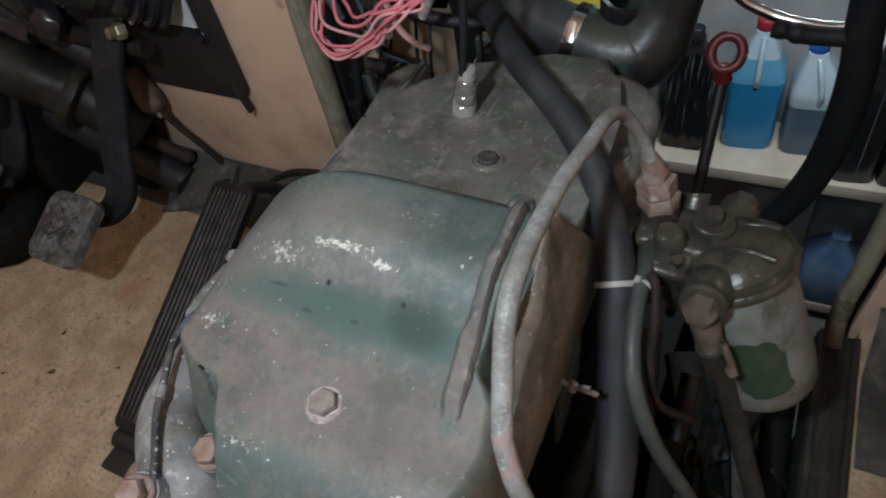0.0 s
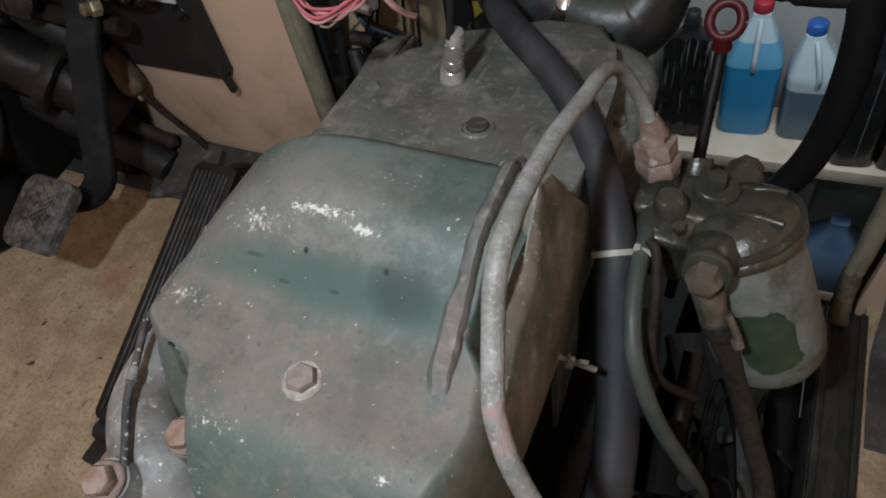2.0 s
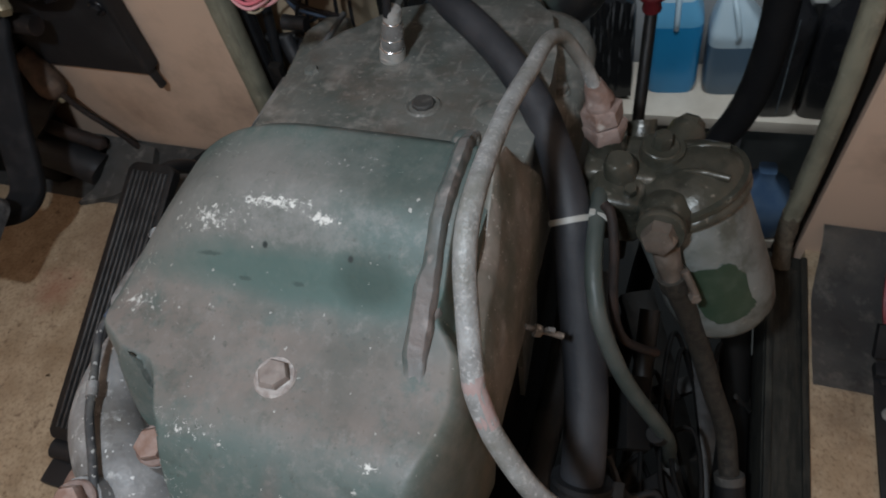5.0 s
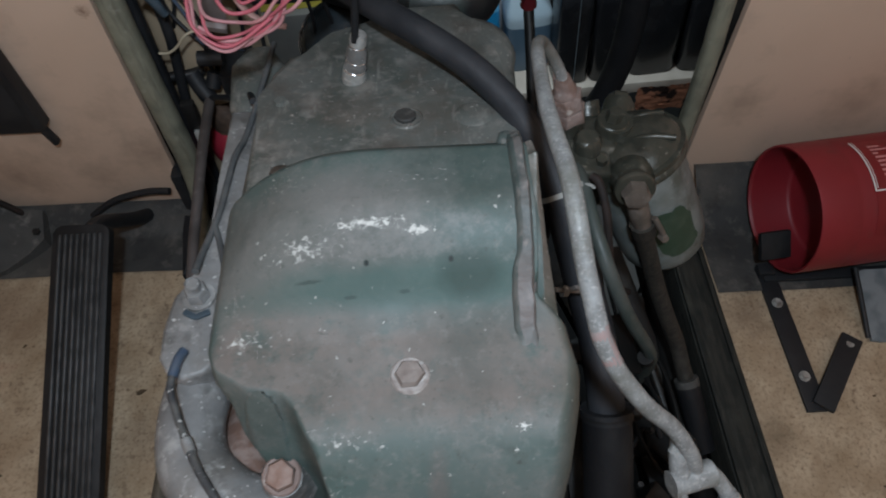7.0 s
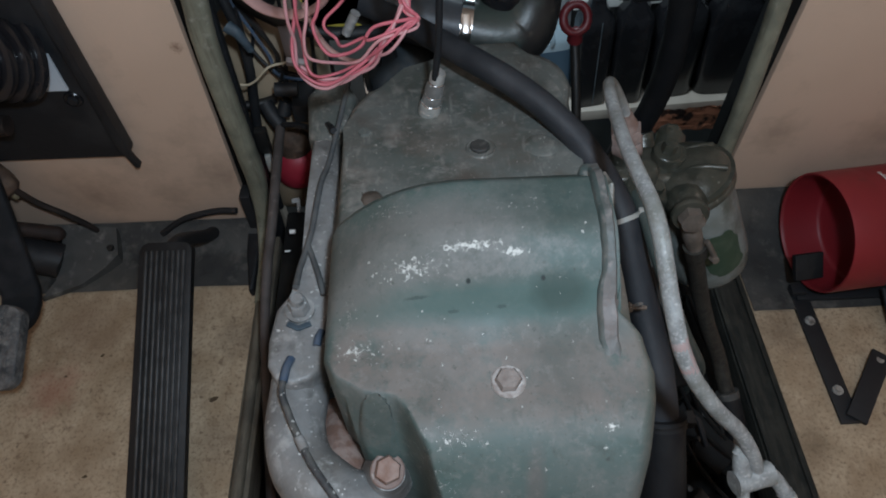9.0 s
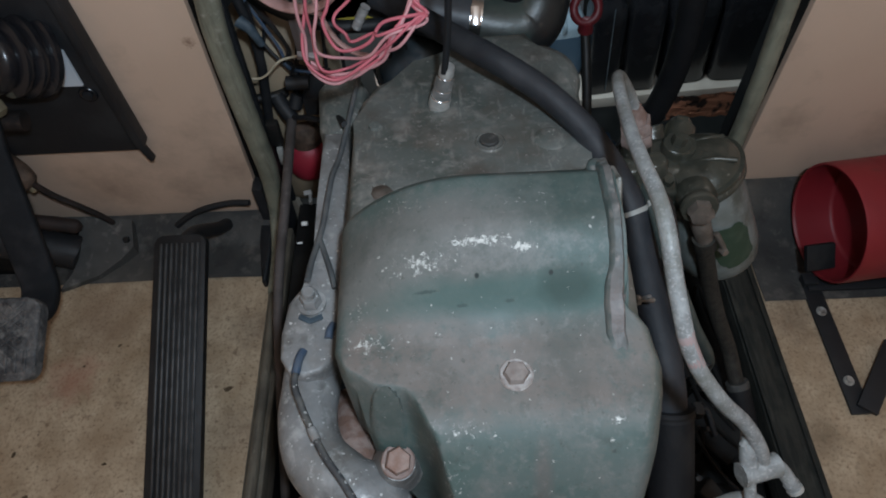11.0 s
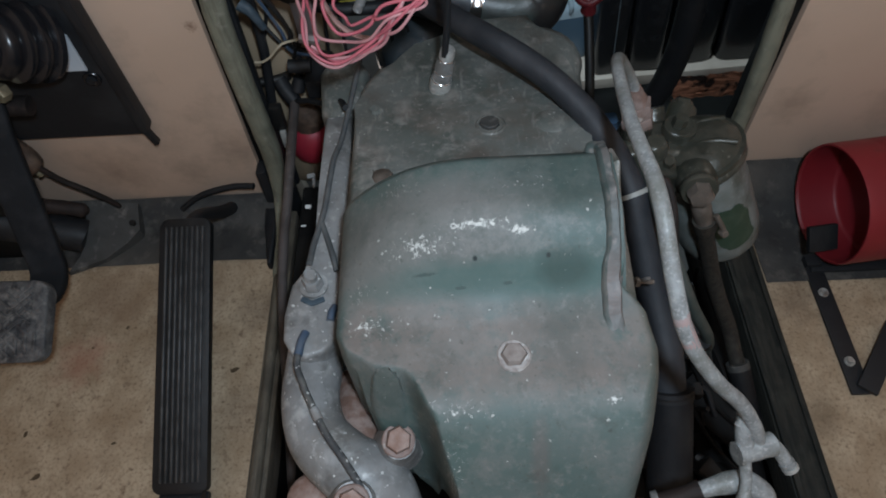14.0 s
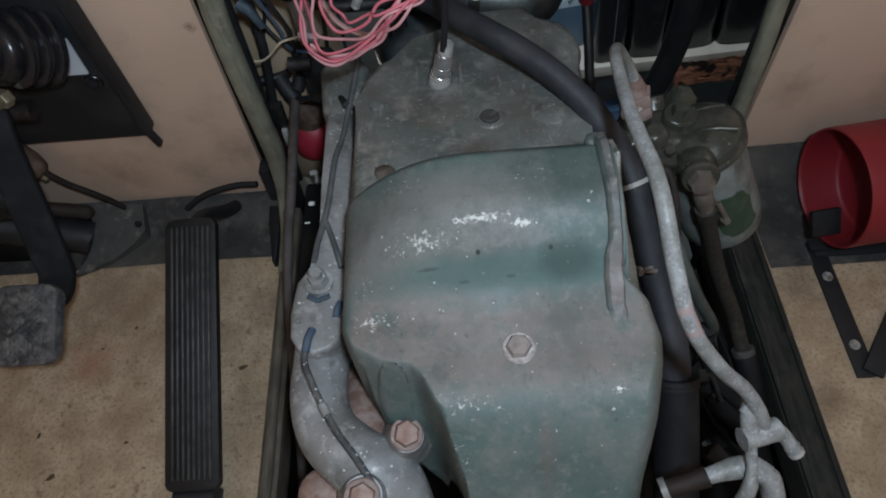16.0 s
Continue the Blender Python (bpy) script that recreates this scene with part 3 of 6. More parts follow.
SLATE = material("slate_blue_plastic", (0.055, 0.082, 0.105), 0.6, 0, (0.03, 0.045, 0.06), 40, (0.42, 0.65), None, 1, (0, 1), 0.1, 90)
VACHOSE = material("dusty_black_hose", (0.045, 0.046, 0.048), 0.65, 0, (0.11, 0.108, 0.10), 90, (0.45, 0.65), None, 1, (0, 1), 0.3, 200)
flecked(VACHOSE, 220, 0.4, (0.4, 0.4, 0.38))


# ---- building helpers ----
def mesh_object(name, bm, mat, smooth=50):
    me = bpy.data.meshes.new(name)
    bmesh.ops.recalc_face_normals(bm, faces=bm.faces)
    bm.to_mesh(me)
    bm.free()
    if smooth:
        for f in me.polygons:
            f.use_smooth = True
        me.set_sharp_from_angle(angle=radians(smooth))
    for m in (mat if isinstance(mat, (list, tuple)) else [mat]):
        me.materials.append(m)
    return new(name, me)


def thing(name, label, category, place=(0, 0, 0), group="", kind=""):
    ob = new(name)
    ob.location = place
    ob.empty_display_size = 0.02
    return tagged(ob, label, category, group, kind)


def part(name, bm, mat, parent, label="", smooth=50):
    """A bmesh in world metres becomes one mesh under a thing or part."""
    ob = mesh_object(name, bm, mat, smooth)
    ob.parent = parent
    at = Vector(parent.location)
    up = parent.parent
    while up:
        at += Vector(up.location)
        up = up.parent
    ob.data.transform(Matrix.Translation(-at))
    return tagged(ob, label)


def solid(name, bm, mat, label, category, group="", kind="", smooth=50):
    return tagged(mesh_object(name, bm, mat, smooth), label, category, group, kind)


def joined(*bms):
    out = bmesh.new()
    for b in bms:
        me = bpy.data.meshes.new("tmp")
        b.to_mesh(me)
        b.free()
        out.from_mesh(me)
        bpy.data.meshes.remove(me)
    return out


def box(x0, x1, y0, y1, z0, z1, bevel=0.0, segs=2):
    bm = bmesh.new()
    bmesh.ops.create_cube(bm, size=1.0, matrix=Matrix.Translation(((x0 + x1) / 2, (y0 + y1) / 2, (z0 + z1) / 2)) @ Matrix.Diagonal((x1 - x0, y1 - y0, z1 - z0, 1)))
    if bevel:
        bmesh.ops.bevel(bm, geom=bm.edges[:], offset=bevel, segments=segs, profile=0.6, affect="EDGES")
    return bm


def moved(bm, m):
    bmesh.ops.transform(bm, matrix=m, verts=bm.verts)
    return bm


def spline(points, steps=8):
    """Catmull-Rom through the points."""
    p = [Vector(q) for q in points]
    p = [2 * p[0] - p[1], *p, 2 * p[-1] - p[-2]]
    out = []
    for i in range(1, len(p) - 2):
        a, b, c, d = p[i - 1:i + 3]
        for k in range(steps):
            t = k / steps
            out.append(0.5 * (2 * b + (c - a) * t + (2 * a - 5 * b + 4 * c - d) * t * t + (3 * b - a - 3 * c + d) * t ** 3))
    out.append(p[-2])
    return out


def tube(points, radius, segs=14, steps=8, smooth=True, caps=True, squash=1.0, corner=1.0):
    """A pipe along the points. radius: a number, or a function of 0..1 along it."""
    path = spline(points, steps) if smooth else [Vector(q) for q in points]
    bm = bmesh.new()
    rings = []
    side = None
    n = len(path)
    for i, p in enumerate(path):
        way = (path[min(i + 1, n - 1)] - path[max(i - 1, 0)]).normalized()
        if side is None:
            side = way.cross(Vector((0, 0, 1)) if abs(way.z) < 0.9 else Vector((1, 0, 0))).normalized()
        side = (side - way * side.dot(way)).normalized()
        other = way.cross(side)
        r = radius(i / (n - 1)) if callable(radius) else radius
        rings.append([bm.verts.new(p + (side * math.copysign(abs(math.cos(a)) ** corner, math.cos(a)) + other * math.copysign(abs(math.sin(a)) ** corner, math.sin(a)) * squash) * r) for a in (2 * math.pi * k / segs for k in range(segs))])
    for a, b in zip(rings, rings[1:]):
        for k in range(segs):
            bm.faces.new((a[k], a[(k + 1) % segs], b[(k + 1) % segs], b[k]))
    if caps:
        bm.faces.new(rings[0][::-1])
        bm.faces.new(rings[-1])
    return bm


def lathe(profile, base, axis=(0, 0, 1), segs=32, caps=True):
    """Rings of (radius, height) round an axis from base."""
    turn = Vector(axis).normalized().to_track_quat("Z", "Y").to_matrix().to_4x4()
    bm = bmesh.new()
    rings = [[bm.verts.new((r * math.cos(2 * math.pi * k / segs), r * math.sin(2 * math.pi * k / segs), h)) for k in range(segs)] for r, h in profile]
    for a, b in zip(rings, rings[1:]):
        for k in range(segs):
            bm.faces.new((a[k], a[(k + 1) % segs], b[(k + 1) % segs], b[k]))
    if caps:
        bm.faces.new(rings[0][::-1])
        bm.faces.new(rings[-1])
    return moved(bm, Matrix.Translation(base) @ turn)


def slab(outline, z0, z1, bevel=0.0, segs=2):
    """An upright prism over a plan outline of (x, y)."""
    bm = bmesh.new()
    low = [bm.verts.new((x, y, z0)) for x, y in outline]
    top = [bm.verts.new((x, y, z1)) for x, y in outline]
    n = len(outline)
    bm.faces.new(low[::-1])
    cap = bm.faces.new(top)
    for k in range(n):
        bm.faces.new((low[k], low[(k + 1) % n], top[(k + 1) % n], top[k]))
    if bevel:
        bmesh.ops.bevel(bm, geom=list(cap.edges), offset=bevel, segments=segs, profile=0.5, affect="EDGES")
    return bm


def hexagon(centre, axis, across, height, cone=0.0022):
    r = across / math.sqrt(3)
    return lathe([(r, 0), (r, height - cone), (r * 0.86, height)], centre, axis, 6)


def sheet(rows):
    """A surface over rows of points."""
    bm = bmesh.new()
    grid = [[bm.verts.new(p) for p in row] for row in rows]
    for a, b in zip(grid, grid[1:]):
        for k in range(len(a) - 1):
            bm.faces.new((a[k], a[k + 1], b[k + 1], b[k]))
    return bm


def thick(bm, depth):
    """Gives a sheet a real thickness."""
    bmesh.ops.solidify(bm, geom=bm.faces[:], thickness=depth)
    return bm


def rough(bm, amount, freq, seed=0.0):
    """Uneven, corroded surface: every corner pushed a little by noise."""
    for v in bm.verts:
        v.co += amount * noise.noise_vector(v.co * freq + Vector((seed, seed, seed)))
    return bm


def smoothstep(a, b, x):
    t = min(1.0, max(0.0, (x - a) / (b - a)))
    return t * t * (3 - 2 * t)


def bolt(name, centre, axis, across, height, washer, mat, parent, washer_mat=None, label=""):
    """A hexagon bolt head on its washer."""
    a = Vector(axis).normalized()
    head = part(name, rough(hexagon(Vector(centre) + a * 0.0025, a, across, height), across * 0.07, 1.3 / across, across * 900), mat, parent, label, 40)
    w = part("washer", rough(lathe([(washer, 0), (washer, 0.0016), (washer - 0.0010, 0.0027), (washer - 0.003, 0.0024)], centre, a, 24), washer * 0.05, 90), washer_mat or ZINC, head, "", 40)
    return head, w


# ---- cab structure ----
solid("floor_left", box(-1.0, -0.335, -0.9, 0.62, -0.03, 0), FLOOR, "dirty tan floor sheet on the driver side", "floor", kind="structure")
solid("floor_right", box(0.326, 1.0, -0.9, 0.62, -0.03, 0), FLOOR, "dirty tan floor sheet on the passenger side", "floor", kind="structure")
solid("bulkhead_left", box(-1.0, -0.3495, 0.617, 0.64, -0.03, 0.9, 0.003), PANEL, "beige painted board bulkhead panel", "wall", kind="structure")
solid("bulkhead_right", box(0.3165, 1.0, 0.617, 0.64, -0.03, 0.9, 0.003), PANEL, "beige painted board bulkhead panel", "wall", kind="structure")
# black strips put in for the shaded gap beside each panel
solid("gap_shade_strip", box(-0.352, -0.330, 0.626, 0.638, -0.03, 0.9), BAYDARK, "black strip standing in for shade in the panel gap", "trim", kind="structure")
solid("gap_shade_strip", box(0.296, 0.319, 0.626, 0.638, -0.03, 0.9), BAYDARK, "black strip standing in for shade in the panel gap", "trim", kind="structure")
solid("ground", box(-6, 6, -5, 6, -1.72, -1.62), GROUND, "grey garage concrete ground", "ground", kind="structure")
solid("wall_north", box(-5, 5, 2.6, 2.7, -1.62, 3.0), DARKWALL, "dark garage wall in front of the van", "wall", kind="structure")
solid("wall_garage_south", box(-5, 5, -4.0, -3.9, -1.62, 3.0), DARKWALL, "dark garage wall behind the van", "wall", kind="structure")
solid("bay_floor", box(-0.335, 0.326, -0.9, 1.1, -0.52, -0.50), BAYDARK, "near-black tray under the engine, shade in its colour", "floor", kind="structure")
solid("bay_side_left", box(-0.35, -0.337, -0.9, 0.616, -0.52, -0.031), BAYDARK, "near-black side of the engine bay, shade in its colour", "wall", kind="structure")
solid("bay_side_right", box(0.328, 0.341, -0.9, 0.616, -0.52, -0.031), BAYDARK, "near-black side of the engine bay, shade in its colour", "wall", kind="structure")
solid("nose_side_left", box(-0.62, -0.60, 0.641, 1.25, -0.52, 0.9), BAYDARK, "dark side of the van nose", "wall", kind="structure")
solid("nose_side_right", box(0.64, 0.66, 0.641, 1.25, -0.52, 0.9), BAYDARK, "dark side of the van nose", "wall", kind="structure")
# unseen cab walls, skirt and roof, added to hold back the world light
solid("wall_south", box(-1.0, 1.0, -0.95, -0.91, -0.03, 1.5), PANEL, "unseen beige board rear wall added to close the cab", "wall", kind="structure")
for side, x0, x1 in (("wall_west", -1.04, -1.001), ("wall_east", 1.001, 1.04)):
    solid(side, box(x0, x1, -0.95, 1.25, -1.62, 1.5), PANEL, "unseen beige board side wall added to close the cab", "wall", kind="structure")
solid("wall_skirt", box(-1.0, 1.0, -0.95, -0.91, -1.62, -0.031), DARKWALL, "unseen dark skirt added below the cab's rear wall", "wall", kind="structure")
solid("garage_wall_west", box(-5.1, -5.0, -4.0, 2.7, -1.62, 3.0), DARKWALL, "dark garage side wall", "wall", kind="structure")
solid("garage_wall_east", box(5.0, 5.1, -4.0, 2.7, -1.62, 3.0), DARKWALL, "dark garage side wall", "wall", kind="structure")
solid("ceiling", box(-1.0, 1.0, -0.95, 1.2, 1.5, 1.53), PANEL, "unseen beige roof added to close the cab", "ceiling", kind="structure")

rows = []
for i in range(21):
    y = 0.518 + 0.096 * i / 20
    rows.append([(x, y, 0.004 + 0.03 * smoothstep(0.57, 0.615, y) + 0.003 * noise.noise(Vector((x * 9, y * 30, 0)))) for x in np.linspace(-1.0, -0.34, 40)])
solid("floor_mat", sheet(rows), MAT, "dusty black rubber mat along the foot of the bulkhead", "mat")
rows = []
for i in range(21):
    y = 0.443 + 0.171 * i / 20
    rows.append([(x, y, 0.004 + 0.05 * smoothstep(0.54, 0.615, y) + 0.003 * noise.noise(Vector((x * 9, y * 30, 4)))) for x in np.linspace(0.33, 1.0, 40)])
solid("floor_mat", sheet(rows), MAT, "dusty black rubber mat along the foot of the bulkhead", "mat")

solid("sill_left", box(-0.336, -0.312, -0.9, 0.60, -0.045, 0.006, 0.004), SILL, "dirty olive-brown sill beam beside the engine", "sill", kind="structure")
solid("sill_right", box(0.282, 0.3265, -0.9, 0.60, -0.045, 0.006, 0.004), SILLDARK, "dirty dark sill beam beside the engine", "sill", kind="structure")
solid("edge_trim", rough(tube([(-0.318, 0.606, 0.90), (-0.318, 0.606, 0.60), (-0.319, 0.606, 0.42), (-0.3245, 0.606, 0.345), (-0.3245, 0.606, 0.27), (-0.322, 0.606, 0.19), (-0.3205, 0.606, 0.13), (-0.3225, 0.606, 0.098), (-0.3275, 0.600, 0.045), (-0.328, 0.560, 0.014), (-0.3270, 0.52, 0.010), (-0.326, 0.485, 0.009)], lambda u: 0.0128 - 0.0042 * smoothstep(0.55, 0.85, u), 18, 10, corner=0.75), 0.0007, 60), TRIM, "worn olive rubber trim round the bulkhead opening", "trim", kind="structure")
solid("edge_trim", rough(tube([(0.247, 0.606, 0.90), (0.270, 0.606, 0.50), (0.283, 0.606, 0.325), (0.2895, 0.606, 0.235), (0.2930, 0.606, 0.125), (0.2935, 0.606, 0.070)], 0.0098, 18, 10, corner=0.7), 0.0006, 60), TRIM, "worn olive rubber trim round the bulkhead opening", "trim", kind="structure")
solid("sill_edge", rough(tube([(-0.3262, 0.500, 0.008), (-0.325, 0.40, 0.008), (-0.325, 0.25, 0.008), (-0.325, 0.0, 0.008), (-0.325, -0.3, 0.008)], 0.0072, 12, 6), 0.0008, 70), SILL, "dirty brown rolled edge of the sill", "sill", kind="structure")
solid("trim_foot", rough(tube([(0.293, 0.607, 0.074), (0.294, 0.604, 0.05), (0.295, 0.598, 0.03), (0.297, 0.58, 0.008)], 0.0105, 12), 0.001, 90), SILL, "dirty brown foot of the opening trim", "trim", kind="structure")
solid("sill_lip", box(0.3185, 0.3255, -0.9, 0.598, 0.0062, 0.0105, 0.0015), SILLDARK, "raised lip of the dark sill beam", "sill", kind="structure")
solid("sill_lip", box(0.2835, 0.2905, -0.9, 0.598, 0.0062, 0.0125, 0.0015), SILLDARK, "raised lip of the dark sill beam", "sill", kind="structure")

# ---- engine ----
engine = thing("engine", "grimy green-painted diesel engine between the cab floors", "engine", (-0.05, 0.3, 0))
part("block", box(-0.145, 0.05, 0.20, 0.62, -0.40, 0.25, 0.01), BAYDARK, engine, "near-black engine block, shade in its colour")


def cover_left(y):
    return float(np.interp(y, [0.09, 0.125, 0.140, 0.150, 0.160, 0.170, 0.180, 0.193, 0.205, 0.222], [-0.0875, -0.0935, -0.1015, -0.112, -0.135, -0.147, -0.155, -0.159, -0.170, -0.176]))


def notch_edge(y):
    """Where the level top ends beside the notch."""
    return float(np.interp(y, [0.09, 0.118, 0.138, 0.155, 0.165, 0.20], [-0.084, -0.089, -0.097, -0.103, -0.107, -0.116]))


def cover_right(y):
    return float(np.interp(y, [0.09, 0.118, 0.15, 0.185, 0.20, 0.225, 0.25, 0.36], [0.038, 0.046, 0.058, 0.068, 0.0705, 0.066, 0.0460, 0.0460]))


def cover_top(x, y):
    z = 0.355 + 0.008 * smoothstep(0.185, 0.240, y)
    z -= 0.085 * smoothstep(0.19, 0.085, y) ** 2
    # hump: a soft foot, a rounded crest, level behind it
    up = 0.5 * (y - 0.236 + math.sqrt((y - 0.236) ** 2 + 0.00010))
    rise = math.sin(math.pi / 2 * min(1.0, up / 0.060))
    z += 0.045 * rise * smoothstep(0.215, 0.232, y)
    z -= 0.006 * smoothstep(0.328, 0.341, y) ** 2
    edge = x - cover_left(y)
    # rounded shoulder over the manifold, far taller on the hump
    drop = 0.058 * max(0.0, 1 - max(0.0, edge) / 0.12) ** 2.6
    z -= drop * (0.22 + 0.78 * rise) * smoothstep(0.195, 0.235, y)
    wide = 0.010
    if edge < wide and y > 0.205:
        z -= wide * (1 - math.sqrt(max(0.0, 1 - (1 - edge / wide) ** 2))) * smoothstep(0.205, 0.225, y)
    dx, dy = 3.6 * (notch_edge(y) - x), float(np.interp(x, [-0.175, -0.165, -0.145, -0.12], [0.224, 0.206, 0.193, 0.189])) - y
    if dx > 0 and dy > 0:
        fillet = 0.045
        deep = fillet - math.hypot(fillet - dx, fillet - dy) if dx < fillet and dy < fillet else min(dx, dy)
        if deep > 0:
            steep = smoothstep(0.166, 0.146, y)
            z -= (3.1 + 5.0 * steep) * (math.sqrt(deep * deep + 0.000030) - 0.0055)
        z = max(z, 0.232 - 0.06 * smoothstep(0.166, 0.146, y))
        d = math.hypot(x + 0.138, max(0.0, y - 0.176))
        z += 0.0105 * smoothstep(0.0130, 0.0116, d) * smoothstep(0.150, 0.158, y)
    behind = smoothstep(0.232, 0.252, y)
    right = cover_right(y)
    shoulder = (right - 0.020) * (1 - behind) + 0.0385 * behind
    if x > shoulder:
        u = min(1.0, (x - shoulder) / (right - shoulder))
        z -= (z - 0.24) * (1 - math.sqrt(1 - u ** 2.4)) * (1 - behind) + 0.034 * behind * smoothstep(0.0, 0.45, u)
    return z


rows = []
ys = [0.093 + 0.247 * i / 160 for i in range(161)]
for y in ys:
    a, b = cover_left(y), cover_right(y)
    row = []
    turn = (b - 0.021) * (1 - smoothstep(0.232, 0.252, y)) + 0.037 * smoothstep(0.232, 0.252, y)
    for k in range(111):
        x = a + (turn - a) * (k / 110 + 0.04 * math.sin(-2 * math.pi * k / 110))
        row.append((x, y, cover_top(x, y)))
    for k in range(1, 33):
        x = turn + (b - turn) * math.sin(math.pi / 2 * k / 32)
        row.append((x, y, cover_top(x, y)))
    row = [(row[0][0] + 0.002, y, 0.20), *row, (row[-1][0] - 0.004, y, 0.222), (row[-1][0] - 0.022, y, 0.216)]
    rows.append(row)
first = [(x, y - 0.004, min(z, 0.20)) for x, y, z in rows[0]]
last = [(x, y + 0.002, min(z, 0.30)) for x, y, z in rows[-1]]
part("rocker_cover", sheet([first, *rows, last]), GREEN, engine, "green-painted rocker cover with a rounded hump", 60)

# grimy side plate below the strip, its rim standing off the hump and its far edge sloping down
rows = []
for i in range(91):
    y = 0.205 + 0.222 * i / 90
    top = float(np.interp(y, [0.205, 0.225, 0.264, 0.300, 0.320, 0.335, 0.359, 0.395, 0.427], [0.300, 0.324, 0.352, 0.360, 0.378, 0.396, 0.384, 0.333, 0.272]))
    top += 0.0006 * noise.noise(Vector((y * 150, 3, 1)))
    row = [(0.0372, y, top - 0.012), (0.0378, y, top - 0.0034), (0.0392, y, top - 0.0024), (0.0435, y, top - 0.0020), (0.0446, y, top - 0.0008), (0.0456, y, top), (0.0472, y, top - 0.0002), (0.0482, y, top - 0.0022)]
    for k in range(1, 15):
        z = top - 0.0022 - (top - 0.242) * k / 14
        x = 0.0482 + 0.0178 * smoothstep(0.41, 0.24, z) + 0.0016 * math.sin(k / 14 * math.pi) * smoothstep(0.43, 0.36, y)
        row.append((x + 0.0005 * noise.noise(Vector((y * 60, z * 60, 2))), y, z))
    row.append((0.055, y, row[-1][2] - 0.006))
    rows.append(row)
part("side_plate", sheet(rows), SIDEPLATE, engine, "olive-brown grimy side plate with a chipped edge", 45)
part("clip", rough(moved(box(-0.004, 0.004, -0.006, 0.006, -0.003, 0.003, 0.001), pose(0.0425, 0.312, 0.366, 10, 20, 15)), 0.0012, 160), ZINC, engine, "small bright clip in the groove")

# raised flange strip down the side of the hump, with an ear at its foot
rows = []
for i in range(121):
    y = 0.203 + 0.144 * i / 120
    rise = smoothstep(0.203, 0.232, y) * (0.4 + 0.6 * smoothstep(0.347, 0.338, y))
    left = 0.0258 - 0.0040 * smoothstep(0.262, 0.246, y) * smoothstep(0.205, 0.222, y)
    left += 0.0007 * noise.noise(Vector((y * 120, 1, 2)))
    right = 0.0356 + 0.0008 * noise.noise(Vector((y * 110, 7, 2)))
    base = cover_top(0.0265, min(y, 0.338))
    row = []
    for x, up in ((left - 0.0006, -0.008), (left, 0.0022), (left + 0.0012, 0.0040), (left + 0.0032, 0.0050), (0.0318, 0.0056), (right - 0.0018, 0.0058), (right - 0.0004, 0.0042), (right + 0.0006, 0.0010), (right + 0.0008, -0.014)):
        row.append((x, y, base + (1.5 * up if up > 0 else up) * rise - 0.0008 + 0.0013 * noise.noise(Vector((x * 130, y * 70, 5))) + 0.0006 * noise.noise(Vector((x * 300, y * 230, 8)))))
    rows.append(row)
strip = part("flange_strip", sheet([row[:4] for row in rows]), STRIPTEAL, engine, "raised grey-green flange strip along the rocker cover", 40)
part("strip_edge", sheet([row[3:] for row in rows]), STRIPDIRT, strip, "pinkish worn outer edge of the strip", 40)
part("lug", rough(lathe([(0.0085, 0), (0.0085, 0.008), (0.0065, 0.010)], (0.0285, 0.341, 0.396), (0, 0, 1), 16), 0.0012, 120), STRIPTEAL, engine)
part("stud", rough(lathe([(0.0062, -0.004), (0.0062, 0.002), (0.0052, 0.0044), (0.0030, 0.0058), (0.0, 0.0060)], (0.0285, 0.2455, 0.3745), (0.05, -0.35, 0.9), 14, False), 0.0028, 190, 2), WORNPINK, engine, "worn pale stud end")
part("stud_lug", rough(lathe([(0.0085, -0.004), (0.0080, 0.0015), (0.0055, 0.003)], (0.0295, 0.242, 0.3715), (0.05, -0.35, 0.9), 16), 0.0016, 120, 5), STRIPDIRT, engine)

bolt("cover_bolt", (-0.045, 0.194, 0.3545), (0, -0.05, 1), 0.0160, 0.0044, 0.0122, BOLTBROWN, engine, WORNPINK)

# far deck of the cylinder head
deck = [(-0.178, 0.345), (0.055, 0.345), (0.050, 0.43), (0.049, 0.50), (0.046, 0.54), (0.031, 0.60), (0.012, 0.645), (-0.05, 0.64), (-0.088, 0.603), (-0.108, 0.578), (-0.132, 0.569), (-0.157, 0.556), (-0.171, 0.53), (-0.177, 0.49)]
bm = slab(deck, 0.05, 0.33, 0.014, 4)
for v in bm.verts:
    if v.co.z > 0.2:
        v.co.z -= 0.10 * (v.co.y - 0.36)
part("head_deck", bm, CAST, engine, "grimy cast cylinder head deck", 40)
part("plug_ring", rough(lathe([(0.0150, 0), (0.0148, 0.0016), (0.0132, 0.0026), (0.0118, 0.0018), (0.0112, 0.0004), (0.0, 0.0003)], (-0.0435, 0.4505, 0.3197), (0, 0.1, 1), 28, False), 0.0005, 120), CAST, engine)
part("deck_bolt", rough(lathe([(0.0098, 0.0), (0.0096, 0.0034), (0.0084, 0.0046), (0.0, 0.0042)], (-0.0442, 0.4525, 0.3197), (0, 0.1, 1), 9, False), 0.0007, 120, 3), GUSSET, engine, "oily worn bolt head", 35)
for q in ((-0.148, 0.395), (-0.120, 0.372), (-0.155, 0.480), (-0.02, 0.560)):
    part("deck_nut", hexagon((*q, 0.326 - 0.10 * (q[1] - 0.36)), (0, 0.1, 1), 0.012, 0.007), CAST, engine, "", 30)
part("cast_step", rough(box(-0.150, -0.118, 0.350, 0.398, 0.318, 0.3265, 0.002), 0.0008, 80), CAST, engine)
